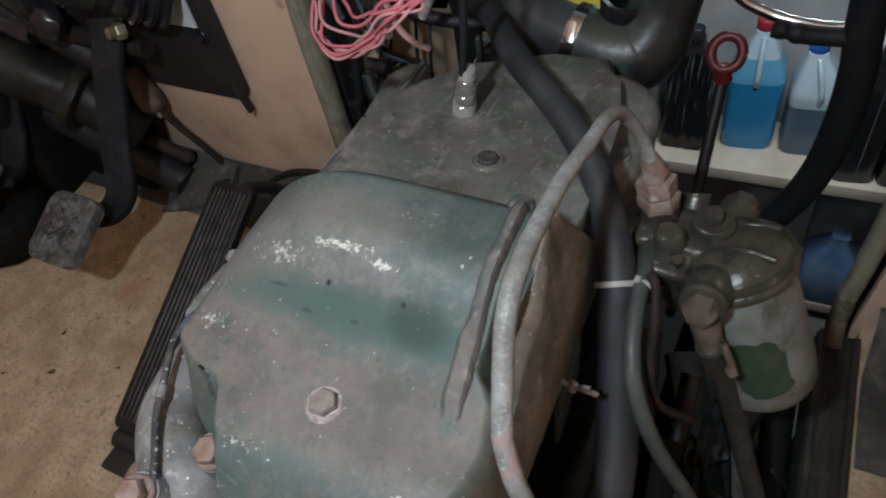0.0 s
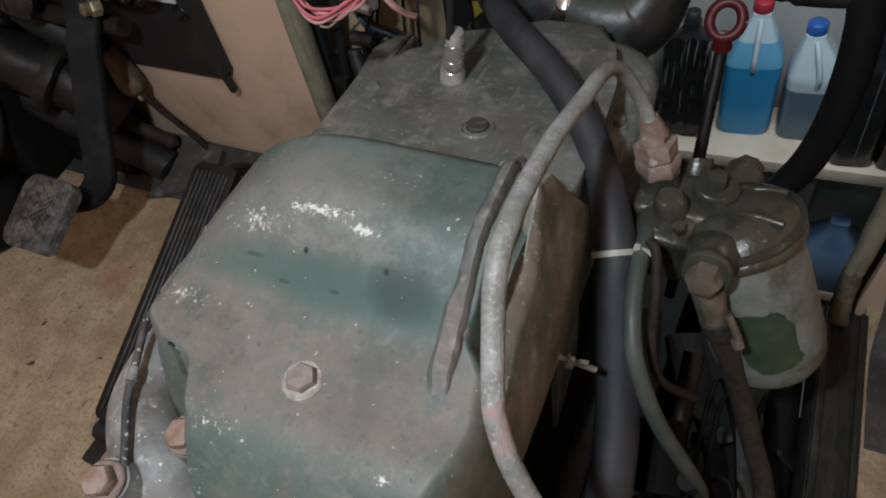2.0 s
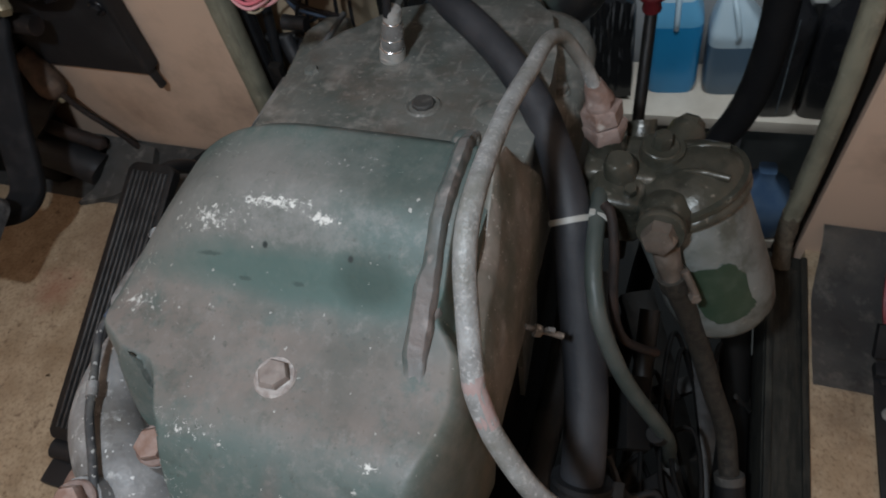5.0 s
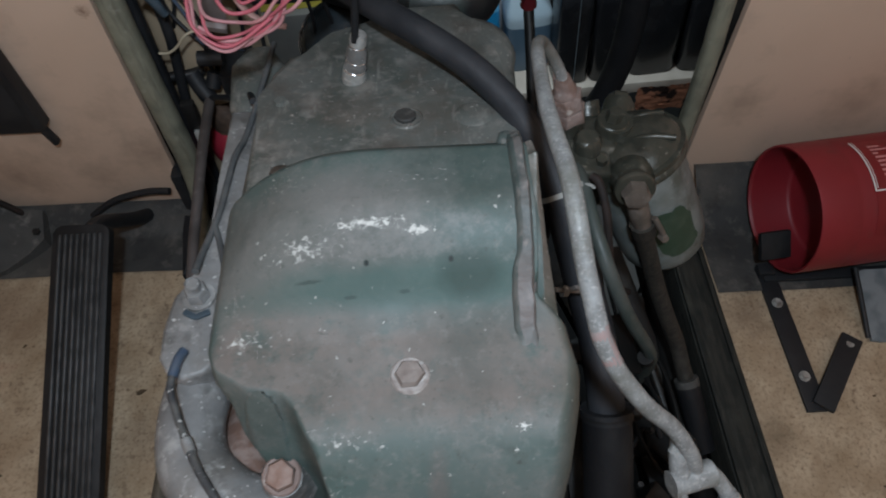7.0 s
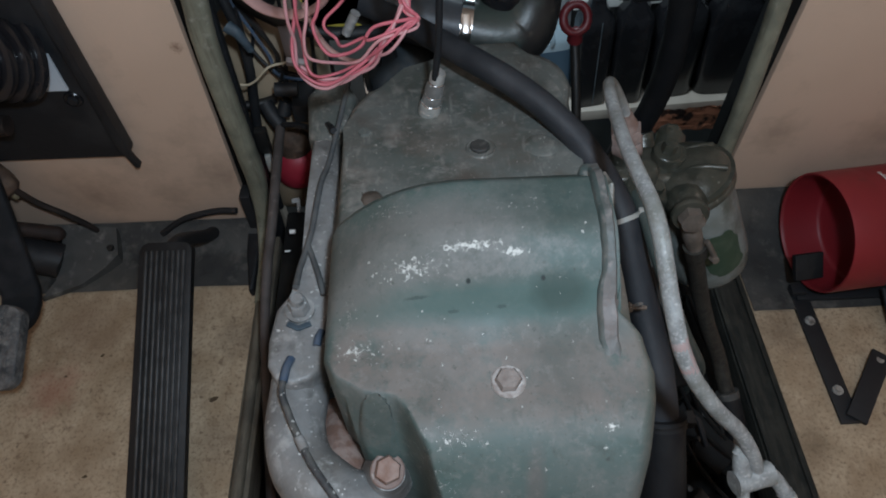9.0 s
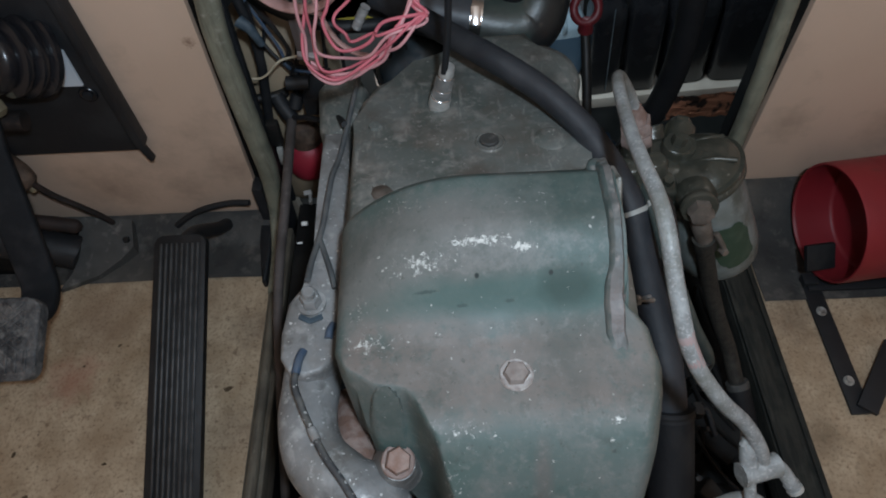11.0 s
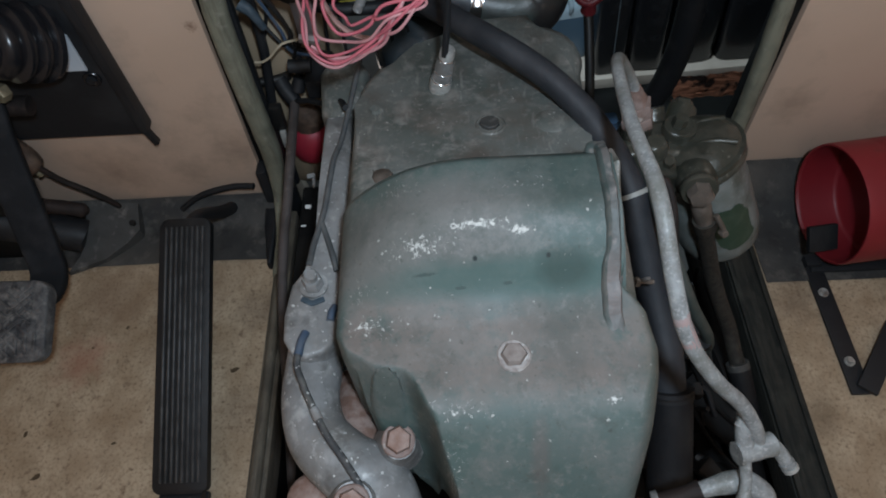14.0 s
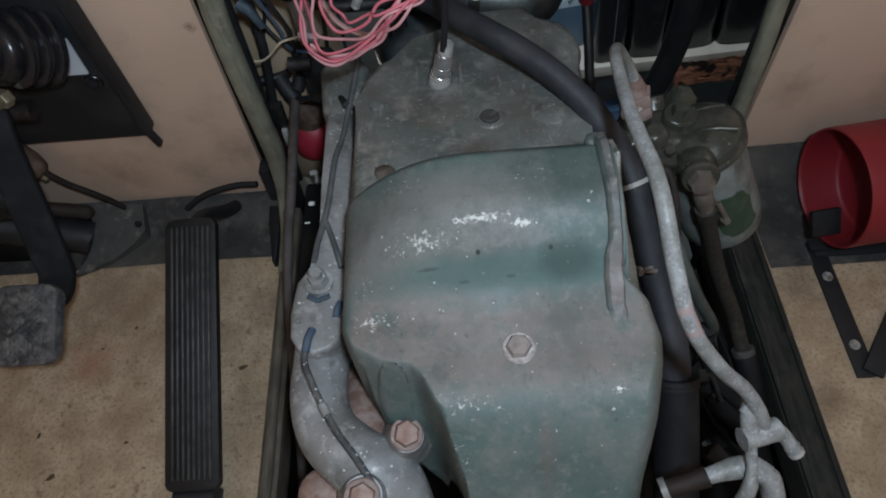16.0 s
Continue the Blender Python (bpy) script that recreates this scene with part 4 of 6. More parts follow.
part("cast_rib", rough(tube([(-0.1410, 0.4070, 0.3225), (-0.1390, 0.4480, 0.3195)], 0.0022, 8, 1, False), 0.0006, 120), CAST, engine)
part("old_nut", rough(lathe([(0.0105, 0), (0.0100, 0.006), (0.0075, 0.008)], (-0.1450, 0.3870, 0.3225), (0, 0.1, 1), 9), 0.0012, 150), RUSTDARK, engine, "rusted brown nut")
part("core_plug", lathe([(0.017, 0), (0.017, 0.002), (0.014, 0.004), (0.0, 0.003)], (0.015, 0.452, 0.3185), (0, 0.1, 1), 24, False), CAST, engine)

# sender with its cable
sender = thing("temperature_sender", "zinc sender screwed into the cylinder head with a black cable", "sensor", (-0.092, 0.518, 0.303))
knurl = [(0.0100, 0.0), (0.0110, 0.0015), (0.0110, 0.0072), (0.0106, 0.0078), (0.0110, 0.0084), (0.0110, 0.0150), (0.0102, 0.0166)]
part("body", lathe(knurl, (-0.0915, 0.5110, 0.313), (0.2, -0.05, 1), 28), BRIGHT, sender, "pale plated base", 25)
part("barrel", lathe([(0.0096, 0.0160), (0.0096, 0.0262), (0.0090, 0.0270), (0.0094, 0.0278), (0.0092, 0.0380), (0.0070, 0.0440)], (-0.0915, 0.5110, 0.313), (0.2, -0.05, 1), 28), ALU, sender, "dull zinc barrel", 25)
for z, r in ((0.0160, 0.0108), (0.0272, 0.0097), (0.0425, 0.0078)):
    part("bright_ring", lathe([(r - 0.0006, z - 0.0008), (r, z - 0.0003), (r, z + 0.0003), (r - 0.0006, z + 0.0008)], (-0.0915, 0.5110, 0.313), (0.2, -0.05, 1), 28, False), CHROME, sender)
part("cap", lathe([(0.0066, 0.0430), (0.0076, 0.0440), (0.0076, 0.0520), (0.0066, 0.0545), (0.0040, 0.0550)], (-0.0915, 0.5110, 0.313), (0.2, -0.05, 1), 24), BRIGHT, sender, "", 25)
part("cable", tube([(-0.0845, 0.504, 0.362), (-0.080, 0.508, 0.41), (-0.078, 0.513, 0.50), (-0.075, 0.52, 0.8)], 0.0034, 10), BLACK, sender)

# ---- left manifold ----
manifold = thing("intake_manifold", "grey cast aluminium manifold bolted beside the rocker cover", "manifold", (-0.21, 0.3, 0.25))
plate = [(-0.216, 0.520), (-0.188, 0.520), (-0.1835, 0.43), (-0.1845, 0.36), (-0.185, 0.31), (-0.1835, 0.262), (-0.186, 0.246), (-0.196, 0.234), (-0.209, 0.230), (-0.222, 0.234), (-0.231, 0.248), (-0.2325, 0.27), (-0.229, 0.30), (-0.222, 0.313), (-0.214, 0.322), (-0.2145, 0.35), (-0.216, 0.43)]
bm = slab(plate, 0.258, 0.290, 0.004)
for v in bm.verts:
    v.co.z -= 0.016 * smoothstep(0.30, 0.36, v.co.y)
part("flange", bm, ALU, manifold)
part("small_hose", tube([(-0.1780, 0.6000, 0.2892), (-0.1840, 0.5550, 0.2852), (-0.1910, 0.5100, 0.2802), (-0.1960, 0.4790, 0.2782), (-0.2000, 0.4490, 0.2860), (-0.2030, 0.4170, 0.2860), (-0.2050, 0.3890, 0.2860), (-0.2090, 0.3640, 0.2860), (-0.2120, 0.3400, 0.2902), (-0.2120, 0.3170, 0.2980)], 0.0029, 12), GREYHOSE, manifold, "thin dusty hose along the flange")
part("small_hose", tube([(-0.2070, 0.3690, 0.2860), (-0.2010, 0.3520, 0.2860), (-0.1930, 0.3280, 0.2922), (-0.1890, 0.3130, 0.2900)], 0.0027, 12), GREYHOSE, manifold)
part("runner", tube([(-0.209, 0.30, 0.240), (-0.2105, 0.24, 0.252), (-0.2105, 0.205, 0.256), (-0.201, 0.174, 0.258), (-0.178, 0.150, 0.260), (-0.155, 0.136, 0.252), (-0.145, 0.118, 0.215), (-0.139, 0.10, 0.10)], lambda u: 0.0265 - 0.002 * math.sin(u * 6), 24, 12), ALU, manifold)
part("stud", tube([(-0.208, 0.298, 0.285), (-0.207, 0.297, 0.311)], 0.005, 10, 1, False), ALU, manifold)
part("nut", hexagon((-0.208, 0.298, 0.292), (0, 0, 1), 0.016, 0.011), ALU, manifold, "", 30)
part("washer", lathe([(0.0125, 0), (0.0125, 0.0022)], (-0.208, 0.298, 0.290), (0, 0, 1), 24), ALU, manifold)
for k in range(4):
    part("thread", lathe([(0.0050, 0.0), (0.0058, 0.0011), (0.0050, 0.0022)], (-0.2078, 0.2978, 0.3030 + 0.0024 * k), (0.02, -0.02, 1), 16, False), ALU, manifold)
part("lock_tab", joined(moved(box(-0.011, 0.0005, -0.0024, 0.0024, 0.0, 0.0020, 0.0006), pose(-0.208, 0.2800, 0.2902, 0, 0, -28)), moved(box(-0.0005, 0.011, -0.0024, 0.0024, 0.0, 0.0020, 0.0006), pose(-0.208, 0.2800, 0.2904, 0, 0, 22))), SLATE, manifold, "dark bent lock tab")
bolt("manifold_bolt", (-0.1325, 0.1565, 0.2935), (0.1, -0.24, 1), 0.0180, 0.0095, 0.0128, RUST, manifold, RUSTPALE)
bolt("manifold_bolt", (-0.1665, 0.1130, 0.290), (0.1, -0.24, 1), 0.0182, 0.0100, 0.0138, RUST, manifold, RUSTPALE)
part("bolt_boss", lathe([(0.021, 0), (0.0128, 0.0385)], (-0.1362, 0.1652, 0.2535), (0.1, -0.24, 1), 20), ALU, manifold)
part("bolt_boss", lathe([(0.023, 0), (0.0145, 0.040)], (-0.1700, 0.1235, 0.2500), (0.1, -0.24, 1), 20), ALU, manifold)
part("head_lug", slab([(-0.224, 0.538), (-0.206, 0.520), (-0.186, 0.520), (-0.176, 0.555), (-0.172, 0.60), (-0.19, 0.632), (-0.216, 0.628), (-0.230, 0.60)], 0.17, 0.268, 0.012, 3), CAST, manifold, "grimy lug at the end of the manifold")

plug = thing("vacuum_hose", "thin black hose with a blue tip over the manifold", "hose", (-0.2, 0.2, 0.29))
part("rubber", tube([(-0.2123, 0.252, 0.291), (-0.2130, 0.2405, 0.298), (-0.2149, 0.2211, 0.297), (-0.2095, 0.2060, 0.2955), (-0.2036, 0.1927, 0.294), (-0.1882, 0.1641, 0.2945), (-0.172, 0.1416, 0.293), (-0.1590, 0.1215, 0.288), (-0.1540, 0.110, 0.270), (-0.152, 0.10, 0.20)], 0.0029, 10), VACHOSE, plug)
part("tip", tube([(-0.2105, 0.2500, 0.2955), (-0.2128, 0.2410, 0.2980), (-0.2146, 0.2290, 0.2975)], 0.0037, 10), DARKBLUE, plug, "grey-blue plastic tip")
part("clip", tube([(-0.1990, 0.1840, 0.2942), (-0.1940, 0.1748, 0.2945)], 0.0038, 12, 1, False), ALU, plug)
tip = thing("plug_cap", "dark blue plastic cap on the manifold flange", "cap", (-0.19, 0.27, 0.29))
part("cap", tube([(-0.1885, 0.277, 0.289), (-0.1905, 0.270, 0.2915), (-0.1915, 0.263, 0.291)], 0.0036, 10), DARKBLUE, tip)

exhaust = thing("exhaust_stub", "rusty exhaust flange bolts below the manifold", "exhaust", (-0.19, 0.12, 0.2))
part("pipe", tube([(-0.172, 0.165, 0.235), (-0.176, 0.195, 0.225), (-0.180, 0.24, 0.20)], 0.022, 16), RUST, exhaust)
part("elbow", tube([(-0.205, 0.128, 0.215), (-0.200, 0.105, 0.19), (-0.19, 0.07, 0.10), (-0.18, 0.05, -0.1)], 0.026, 16), RUST, exhaust)
bolt("flange_bolt", (-0.170, 0.118, 0.236), (0, 0, 1), 0.020, 0.012, 0.016, RUST, exhaust)
part("disc", lathe([(0.022, 0), (0.0215, 0.006), (0.017, 0.010), (0.0, 0.012)], (-0.2085, 0.132, 0.224), (-0.1, -0.1, 1), 24, False), RUST, exhaust)

# ---- hoses and pipes ----
hose = thing("coolant_hose", "thick dark grey rubber coolant hose across the engine", "hose", (0.0, 0.5, 0.3))
part("rubber", tube([(-0.33, 0.76, 0.36), (-0.25, 0.72, 0.345), (-0.17, 0.69, 0.325), (-0.112, 0.640, 0.328), (-0.083, 0.596, 0.340), (-0.044, 0.542, 0.3520), (-0.012, 0.515, 0.3475), (0.0165, 0.489, 0.3405), (0.043, 0.461, 0.329), (0.0590, 0.4385, 0.319), (0.0740, 0.413, 0.3045), (0.0860, 0.386, 0.286), (0.0950, 0.362, 0.258), (0.1025, 0.341, 0.235), (0.1095, 0.319, 0.214), (0.1155, 0.297, 0.197), (0.1190, 0.2785, 0.183), (0.1220, 0.255, 0.164), (0.1235, 0.236, 0.146)], lambda u: 0.0130 + 0.0036 * smoothstep(0.48, 0.68, u), 20), HOSE, hose)
part("sleeve", tube([(0.1232, 0.244, 0.154), (0.1235, 0.19, 0.105), (0.118, 0.10, 0.035), (0.112, 0.0, -0.03)], 0.0225, 20), RUBBER, hose, "black rubber sleeve")
part("clip", tube([(0.1232, 0.2445, 0.1545), (0.1234, 0.2375, 0.1478)], 0.0238, 20, 1, False), BLACK, hose)
part("clip_ear", rough(box(0.1435, 0.1555, 0.234, 0.248, 0.143, 0.157, 0.003), 0.002, 90), GRIME, hose)
part("clip_band", tube([(0.1233, 0.2417, 0.1519), (0.1234, 0.2403, 0.1505)], 0.0241, 24, 1, False), GRIME, hose)

tie = thing("cable_tie", "pale cable tie round the coolant hose", "cable tie", (0.085, 0.39, 0.27))
way = Vector((0.012, -0.028, -0.022)).normalized()
hub = Vector((0.0860, 0.3860, 0.2860))
part("strap", tube([hub - way * 0.0022, hub + way * 0.0022], 0.0172, 24, 1, False), TIE, tie)
part("lock", moved(box(-0.004, 0.004, -0.003, 0.003, -0.003, 0.003, 0.001), Matrix.Translation((0.1022, 0.3845, 0.2985))), TIE, tie)
part("tail", tube([(0.1022, 0.3845, 0.2995), (0.1075, 0.3825, 0.3015), (0.1120, 0.3805, 0.2995)], 0.0015, 6), TIE, tie)

pipe = thing("fuel_pipe", "grey armoured fuel pipe arching beside the rocker cover", "pipe", (0.06, 0.3, 0.4))
arch = [(0.0955, 0.453, 0.332), (0.0905, 0.4525, 0.348), (0.0845, 0.4525, 0.365), (0.075, 0.452, 0.383), (0.0655, 0.447, 0.399), (0.059, 0.430, 0.408), (0.056, 0.397, 0.414), (0.053, 0.353, 0.424), (0.053, 0.315, 0.432), (0.054, 0.283, 0.438), (0.055, 0.258, 0.436), (0.057, 0.241, 0.426), (0.0605, 0.227, 0.411), (0.0645, 0.213, 0.397), (0.0688, 0.2005, 0.3835), (0.0750, 0.1925, 0.3710), (0.0825, 0.1855, 0.3590), (0.1012, 0.1745, 0.335), (0.1235, 0.1695, 0.308), (0.1375, 0.1615, 0.287), (0.1450, 0.1549, 0.271), (0.1465, 0.150, 0.258)]
part("tube", tube(arch, lambda u: 0.0049 + 0.0010 * smoothstep(0.1, 0.5, u), 14), PIPE, pipe)
part("paint_band", tube([(0.0672, 0.2050, 0.3885), (0.0688, 0.2005, 0.3835), (0.0750, 0.1925, 0.3710), (0.0775, 0.1900, 0.3668)], 0.00592, 14), REDPAINT, pipe, "worn red paint band")
part("nut", rough(joined(lathe([(0.0158, 0.0), (0.0166, 0.002), (0.0166, 0.011), (0.0150, 0.013)], (0.0998, 0.4540, 0.3095), (-0.22, 0.05, 1), 6), lathe([(0.0118, -0.002), (0.0150, 0.000), (0.0152, 0.0115), (0.0138, 0.0135), (0.0110, 0.0140)], (0.0968, 0.4545, 0.3235), (-0.28, 0.05, 1), 6), lathe([(0.0112, 0.0), (0.0112, 0.006), (0.0092, 0.009), (0.0078, 0.018), (0.0062, 0.022)], (0.0930, 0.4545, 0.3370), (-0.3, 0.0, 1), 14)), 0.0022, 120, 4), RUSTPALE, pipe, "pale rusted union nut", 35)

union = thing("pipe_union", "grey painted pipe union at the end of the fuel pipe", "pipe fitting", (0.15, 0.14, 0.22))
part("body", rough(joined(tube([(0.1325, 0.1700, 0.291), (0.1345, 0.1556, 0.272), (0.1358, 0.1414, 0.260), (0.1354, 0.1236, 0.245), (0.1325, 0.1123, 0.235), (0.128, 0.098, 0.205)], lambda u: 0.0056 + 0.0012 * math.sin(9 * u), 12), tube([(0.1375, 0.1700, 0.292), (0.1310, 0.1665, 0.290), (0.1275, 0.1610, 0.283)], 0.0030, 8)), 0.0012, 90, 2), PIPE, union)
part("branch", rough(tube([(0.1290, 0.1455, 0.262), (0.1400, 0.1475, 0.262), (0.1500, 0.1500, 0.262), (0.1590, 0.1525, 0.261)], lambda u: 0.0098 - 0.0014 * math.sin(3.1 * u), 14), 0.0014, 90, 3), PIPE, union)
part("spigot", tube([(0.1555, 0.1535, 0.2630), (0.1610, 0.1500, 0.2600), (0.1665, 0.1452, 0.255), (0.1730, 0.1376, 0.2477)], 0.0058, 12), PIPE, union)
part("spigot_end", tube([(0.1700, 0.1410, 0.2510), (0.1712, 0.1396, 0.2497)], 0.0064, 12, 1, False), PIPE, union)
part("spigot_end", tube([(0.1728, 0.1378, 0.2480), (0.1745, 0.1359, 0.2461)], 0.0066, 12, 1, False), ZINC, union)
part("cross_pipe", rough(tube([(0.0726, 0.1215, 0.214), (0.0926, 0.1248, 0.220), (0.1125, 0.1290, 0.227), (0.1322, 0.1318, 0.232), (0.146, 0.1303, 0.230), (0.1579, 0.1215, 0.221), (0.1640, 0.108, 0.20)], lambda u: 0.0062 + 0.0030 * smoothstep(0.2, 0.5, u), 12), 0.0009, 90, 4), PIPE, union)
part("rust_sleeve", rough(tube([(0.0728, 0.1215, 0.2142), (0.0926, 0.1248, 0.2202), (0.1075, 0.1279, 0.2252)], lambda u: 0.0074 + 0.0012 * u, 14), 0.0008, 90, 6), RUSTBROWN, union, "rust-dark sleeve on the cross pipe")
part("cross_end", tube([(0.0706, 0.1211, 0.2133), (0.0756, 0.1220, 0.2149)], 0.0105, 12, 1, False), ALU, union)

gh = thing("breather_hose", "grey-green rubber hose beside the coolant hose", "hose", (0.12, 0.33, 0.27))
part("rubber", tube([(0.101, 0.425, 0.285), (0.103, 0.402, 0.293), (0.1045, 0.380, 0.2955), (0.107, 0.352, 0.290), (0.112, 0.330, 0.281), (0.121, 0.313, 0.262), (0.143, 0.301, 0.215), (0.177, 0.300, 0.146), (0.19, 0.31, 0.09), (0.20, 0.33, 0.0)], 0.0062, 14), GREENHOSE, gh)
part("clip", tube([(0.1735, 0.298, 0.1412), (0.1765, 0.2985, 0.134)], 0.0080, 14, 1, False), GRIME, gh)
sp = thing("steel_pipe", "thin bent rust-brown steel pipe beside the hoses", "pipe", (0.12, 0.36, 0.27))
part("tube", tube([(0.108, 0.385, 0.310), (0.114, 0.378, 0.308), (0.120, 0.360, 0.290), (0.125, 0.34, 0.255), (0.135, 0.335, 0.22), (0.150, 0.345, 0.19), (0.165, 0.36, 0.16)], 0.0036, 10), RUSTBROWN, sp)

clampbolt = thing("pipe_clamp", "small bright wing clamp on the engine side", "clamp", (0.08, 0.3, 0.26))
part("screw", rough(tube([(0.070, 0.300, 0.272), (0.095, 0.303, 0.262)], 0.0024, 8, 1, False), 0.001, 200), RUSTDARK, clampbolt)
part("wing", rough(moved(box(-0.003, 0.003, -0.0016, 0.0016, -0.008, 0.008, 0.0008), pose(0.084, 0.302, 0.267, 20, 30, 15)), 0.0012, 150), ALU, clampbolt)
part("nut", hexagon((0.076, 0.300, 0.269), (0.9, 0.1, -0.3), 0.009, 0.005), ALU, clampbolt, "", 30)

# ---- fuel filter ----
FILT = Vector((0.157, 0.443, 0.285))
AX = Vector((0.060, -0.025, -0.13)).normalized()
filt = thing("fuel_filter", "olive fuel filter with a grey-green bowl beside the engine", "filter", FILT)
part("head", lathe([(0.0, -0.016), (0.020, -0.015), (0.033, -0.010), (0.042, -0.003), (0.046, 0.004)], FILT, AX, 48, False), OLIVE, filt)
part("rim", lathe([(0.044, 0.002), (0.0490, 0.0035), (0.0490, 0.0075), (0.0462, 0.0095), (0.0485, 0.012), (0.0485, 0.016), (0.0445, 0.018), (0.039, 0.018)], FILT, AX, 48, False), OLIVE, filt)
bowl = part("bowl", lathe([(0.0435, 0.014), (0.0445, 0.05), (0.0445, 0.115), (0.042, 0.134), (0.036, 0.143), (0.024, 0.148), (0.0, 0.150)], FILT, AX, 48, False), BOWL, filt)
face = (Vector((0.02, -0.9, 0.35)) - AX * Vector((0.02, -0.9, 0.35)).dot(AX)).normalized()
turn_side = AX.cross(face).normalized()
patch = bmesh.new()
centre = None
ring = []
for k in range(72):
    a = 2 * math.pi * k / 72
    c, s_ = math.cos(a), math.sin(a)
    rr = 0.94 + 0.11 * noise.noise(Vector((c * 1.7, s_ * 1.7, 3.0))) + 0.10 * noise.noise(Vector((c * 5, s_ * 5, 6.0))) + 0.07 * noise.noise(Vector((c * 13, s_ * 13, 1.0)))
    ring.append((0.0215 * rr * math.copysign(abs(c) ** 0.5, c) - 0.008 - 0.004 * s_, 0.031 * rr * math.copysign(abs(s_) ** 0.5, s_) + 0.002))


def on_bowl(u, v, lift=0.0006):
    ang = u / 0.0445
    return FILT + AX * (0.085 + v) + (face * math.cos(ang) + turn_side * math.sin(ang)) * (0.0447 + lift)


hub = patch.verts.new(on_bowl(-0.008, 0.002))
inner = [patch.verts.new(on_bowl(-0.004 + u * 0.5, 0.001 + v * 0.5)) for u, v in ring]
outer = [patch.verts.new(on_bowl(u, v)) for u, v in ring]
for k in range(72):
    q = (k + 1) % 72
    patch.faces.new((hub, inner[k], inner[q]))
    patch.faces.new((inner[k], outer[k], outer[q], inner[q]))
part("paint_patch", patch, DARKGREEN, bowl, "dark green paint patch on the bowl")
part("drain_ring", tube([FILT + AX * 0.152 + Vector((0.018 * math.cos(a), 0.018 * math.sin(a), 0)) for a in (2 * math.pi * k / 16 for k in range(17))], 0.002, 8, 1, False), ZINC, filt)
side1 = AX.cross(Vector((0, 1, 0))).normalized()
side2 = AX.cross(side1).normalized()
for off, ln, turn in ((0.012, 0.040, 0.2), (-0.014, 0.036, -0.15)):
    mid = FILT - AX * 0.0125 + side2 * off
    d = (side1 + side2 * turn).normalized()
    part("ridge", tube([mid - d * 0.002, mid + d * ln * 0.5 - AX * 0.0, mid + d * ln + AX * 0.007], 0.0028, 8), OLIVE, filt)
part("arc_ridge", tube([FILT + AX * (-0.008) + side1 * 0.030 * math.cos(a) + side2 * 0.030 * math.sin(a) for a in (-1.2 + 2.6 * k / 14 for k in range(15))], 0.0018, 8, 1, False), OLIVE, filt)
bolt("vent_screw", (0.140, 0.452, 0.304), (0.05, 0, 1), 0.013, 0.011, 0.014, OLIVE, filt, OLIVE)
part("vent_boss", lathe([(0.019, 0), (0.016, 0.022)], (0.142, 0.452, 0.283), (0, 0, 1), 18), OLIVE, filt)
part("plug_boss", tube([(0.150, 0.470, 0.272), (0.156, 0.488, 0.278), (0.160, 0.498, 0.281)], 0.015, 14), OLIVE, filt)
part("plug", hexagon((0.159, 0.496, 0.280), (0.2, 0.8, 0.3), 0.020, 0.012), OLIVE, filt, "", 30)
part("plug_boss", tube([(0.126, 0.470, 0.283), (0.124, 0.482, 0.293), (0.123, 0.486, 0.297)], 0.012, 14), OLIVE, filt)
part("inlet_boss", tube([(0.104, 0.452, 0.270), (0.102, 0.453, 0.290), (0.100, 0.4535, 0.312)], 0.0145, 14), OLIVE, filt)
part("mount_arm", rough(joined(box(0.086, 0.145, 0.425, 0.470, 0.258, 0.298, 0.008, 3), box(0.092, 0.136, 0.400, 0.462, 0.246, 0.296, 0.010, 3)), 0.0025, 60, 2), OLIVE, filt)
part("mount_lug", rough(lathe([(0.013, 0), (0.012, 0.02), (0.009, 0.024)], (0.115, 0.430, 0.288), (-0.1, -0.1, 1), 16), 0.0015, 100, 6), OLIVE, filt)
part("bleed_screw", hexagon((0.124, 0.412, 0.296), (-0.1, -0.2, 1), 0.009, 0.006), OLIVE, filt, "", 30)
part("banjo_boss", lathe([(0.019, 0), (0.019, 0.012), (0.0165, 0.015), (0.0165, 0.020), (0.0178, 0.022), (0.0178, 0.025), (0.0165, 0.027)], (0.151, 0.408, 0.285), (-0.10, -0.95, 0.22), 24), OLIVE, filt)
part("banjo_bolt", rough(lathe([(0.0122, 0), (0.0125, 0.008), (0.0110, 0.0125), (0.0085, 0.0135)], (0.1485, 0.3835, 0.2905), (-0.10, -0.95, 0.22), 6), 0.0012, 120, 2), RUSTDARK, filt, "rusty hexagon banjo bolt", 30)
part("tail_pipe", tube([(0.149, 0.390, 0.288), (0.153, 0.386, 0.275), (0.158, 0.380, 0.262), (0.163, 0.377, 0.250)], lambda u: 0.011 - 0.002 * u, 12), RUSTDARK, filt)
part("collar", tube([(0.162, 0.377, 0.252), (0.168, 0.378, 0.235)], 0.0115, 12, 1, False), BROWNHOSE, filt)
part("drain_cock", joined(tube([(0.170, 0.374, 0.262), (0.178, 0.369, 0.250), (0.181, 0.367, 0.244)], 0.0030, 10), hexagon((0.180, 0.369, 0.242), (0.2, -0.7, 0.2), 0.0075, 0.007)), RUSTDARK, filt)

bh = thing("braided_hose", "brown braided fuel hose under the filter", "hose", (0.2, 0.37, 0.15))
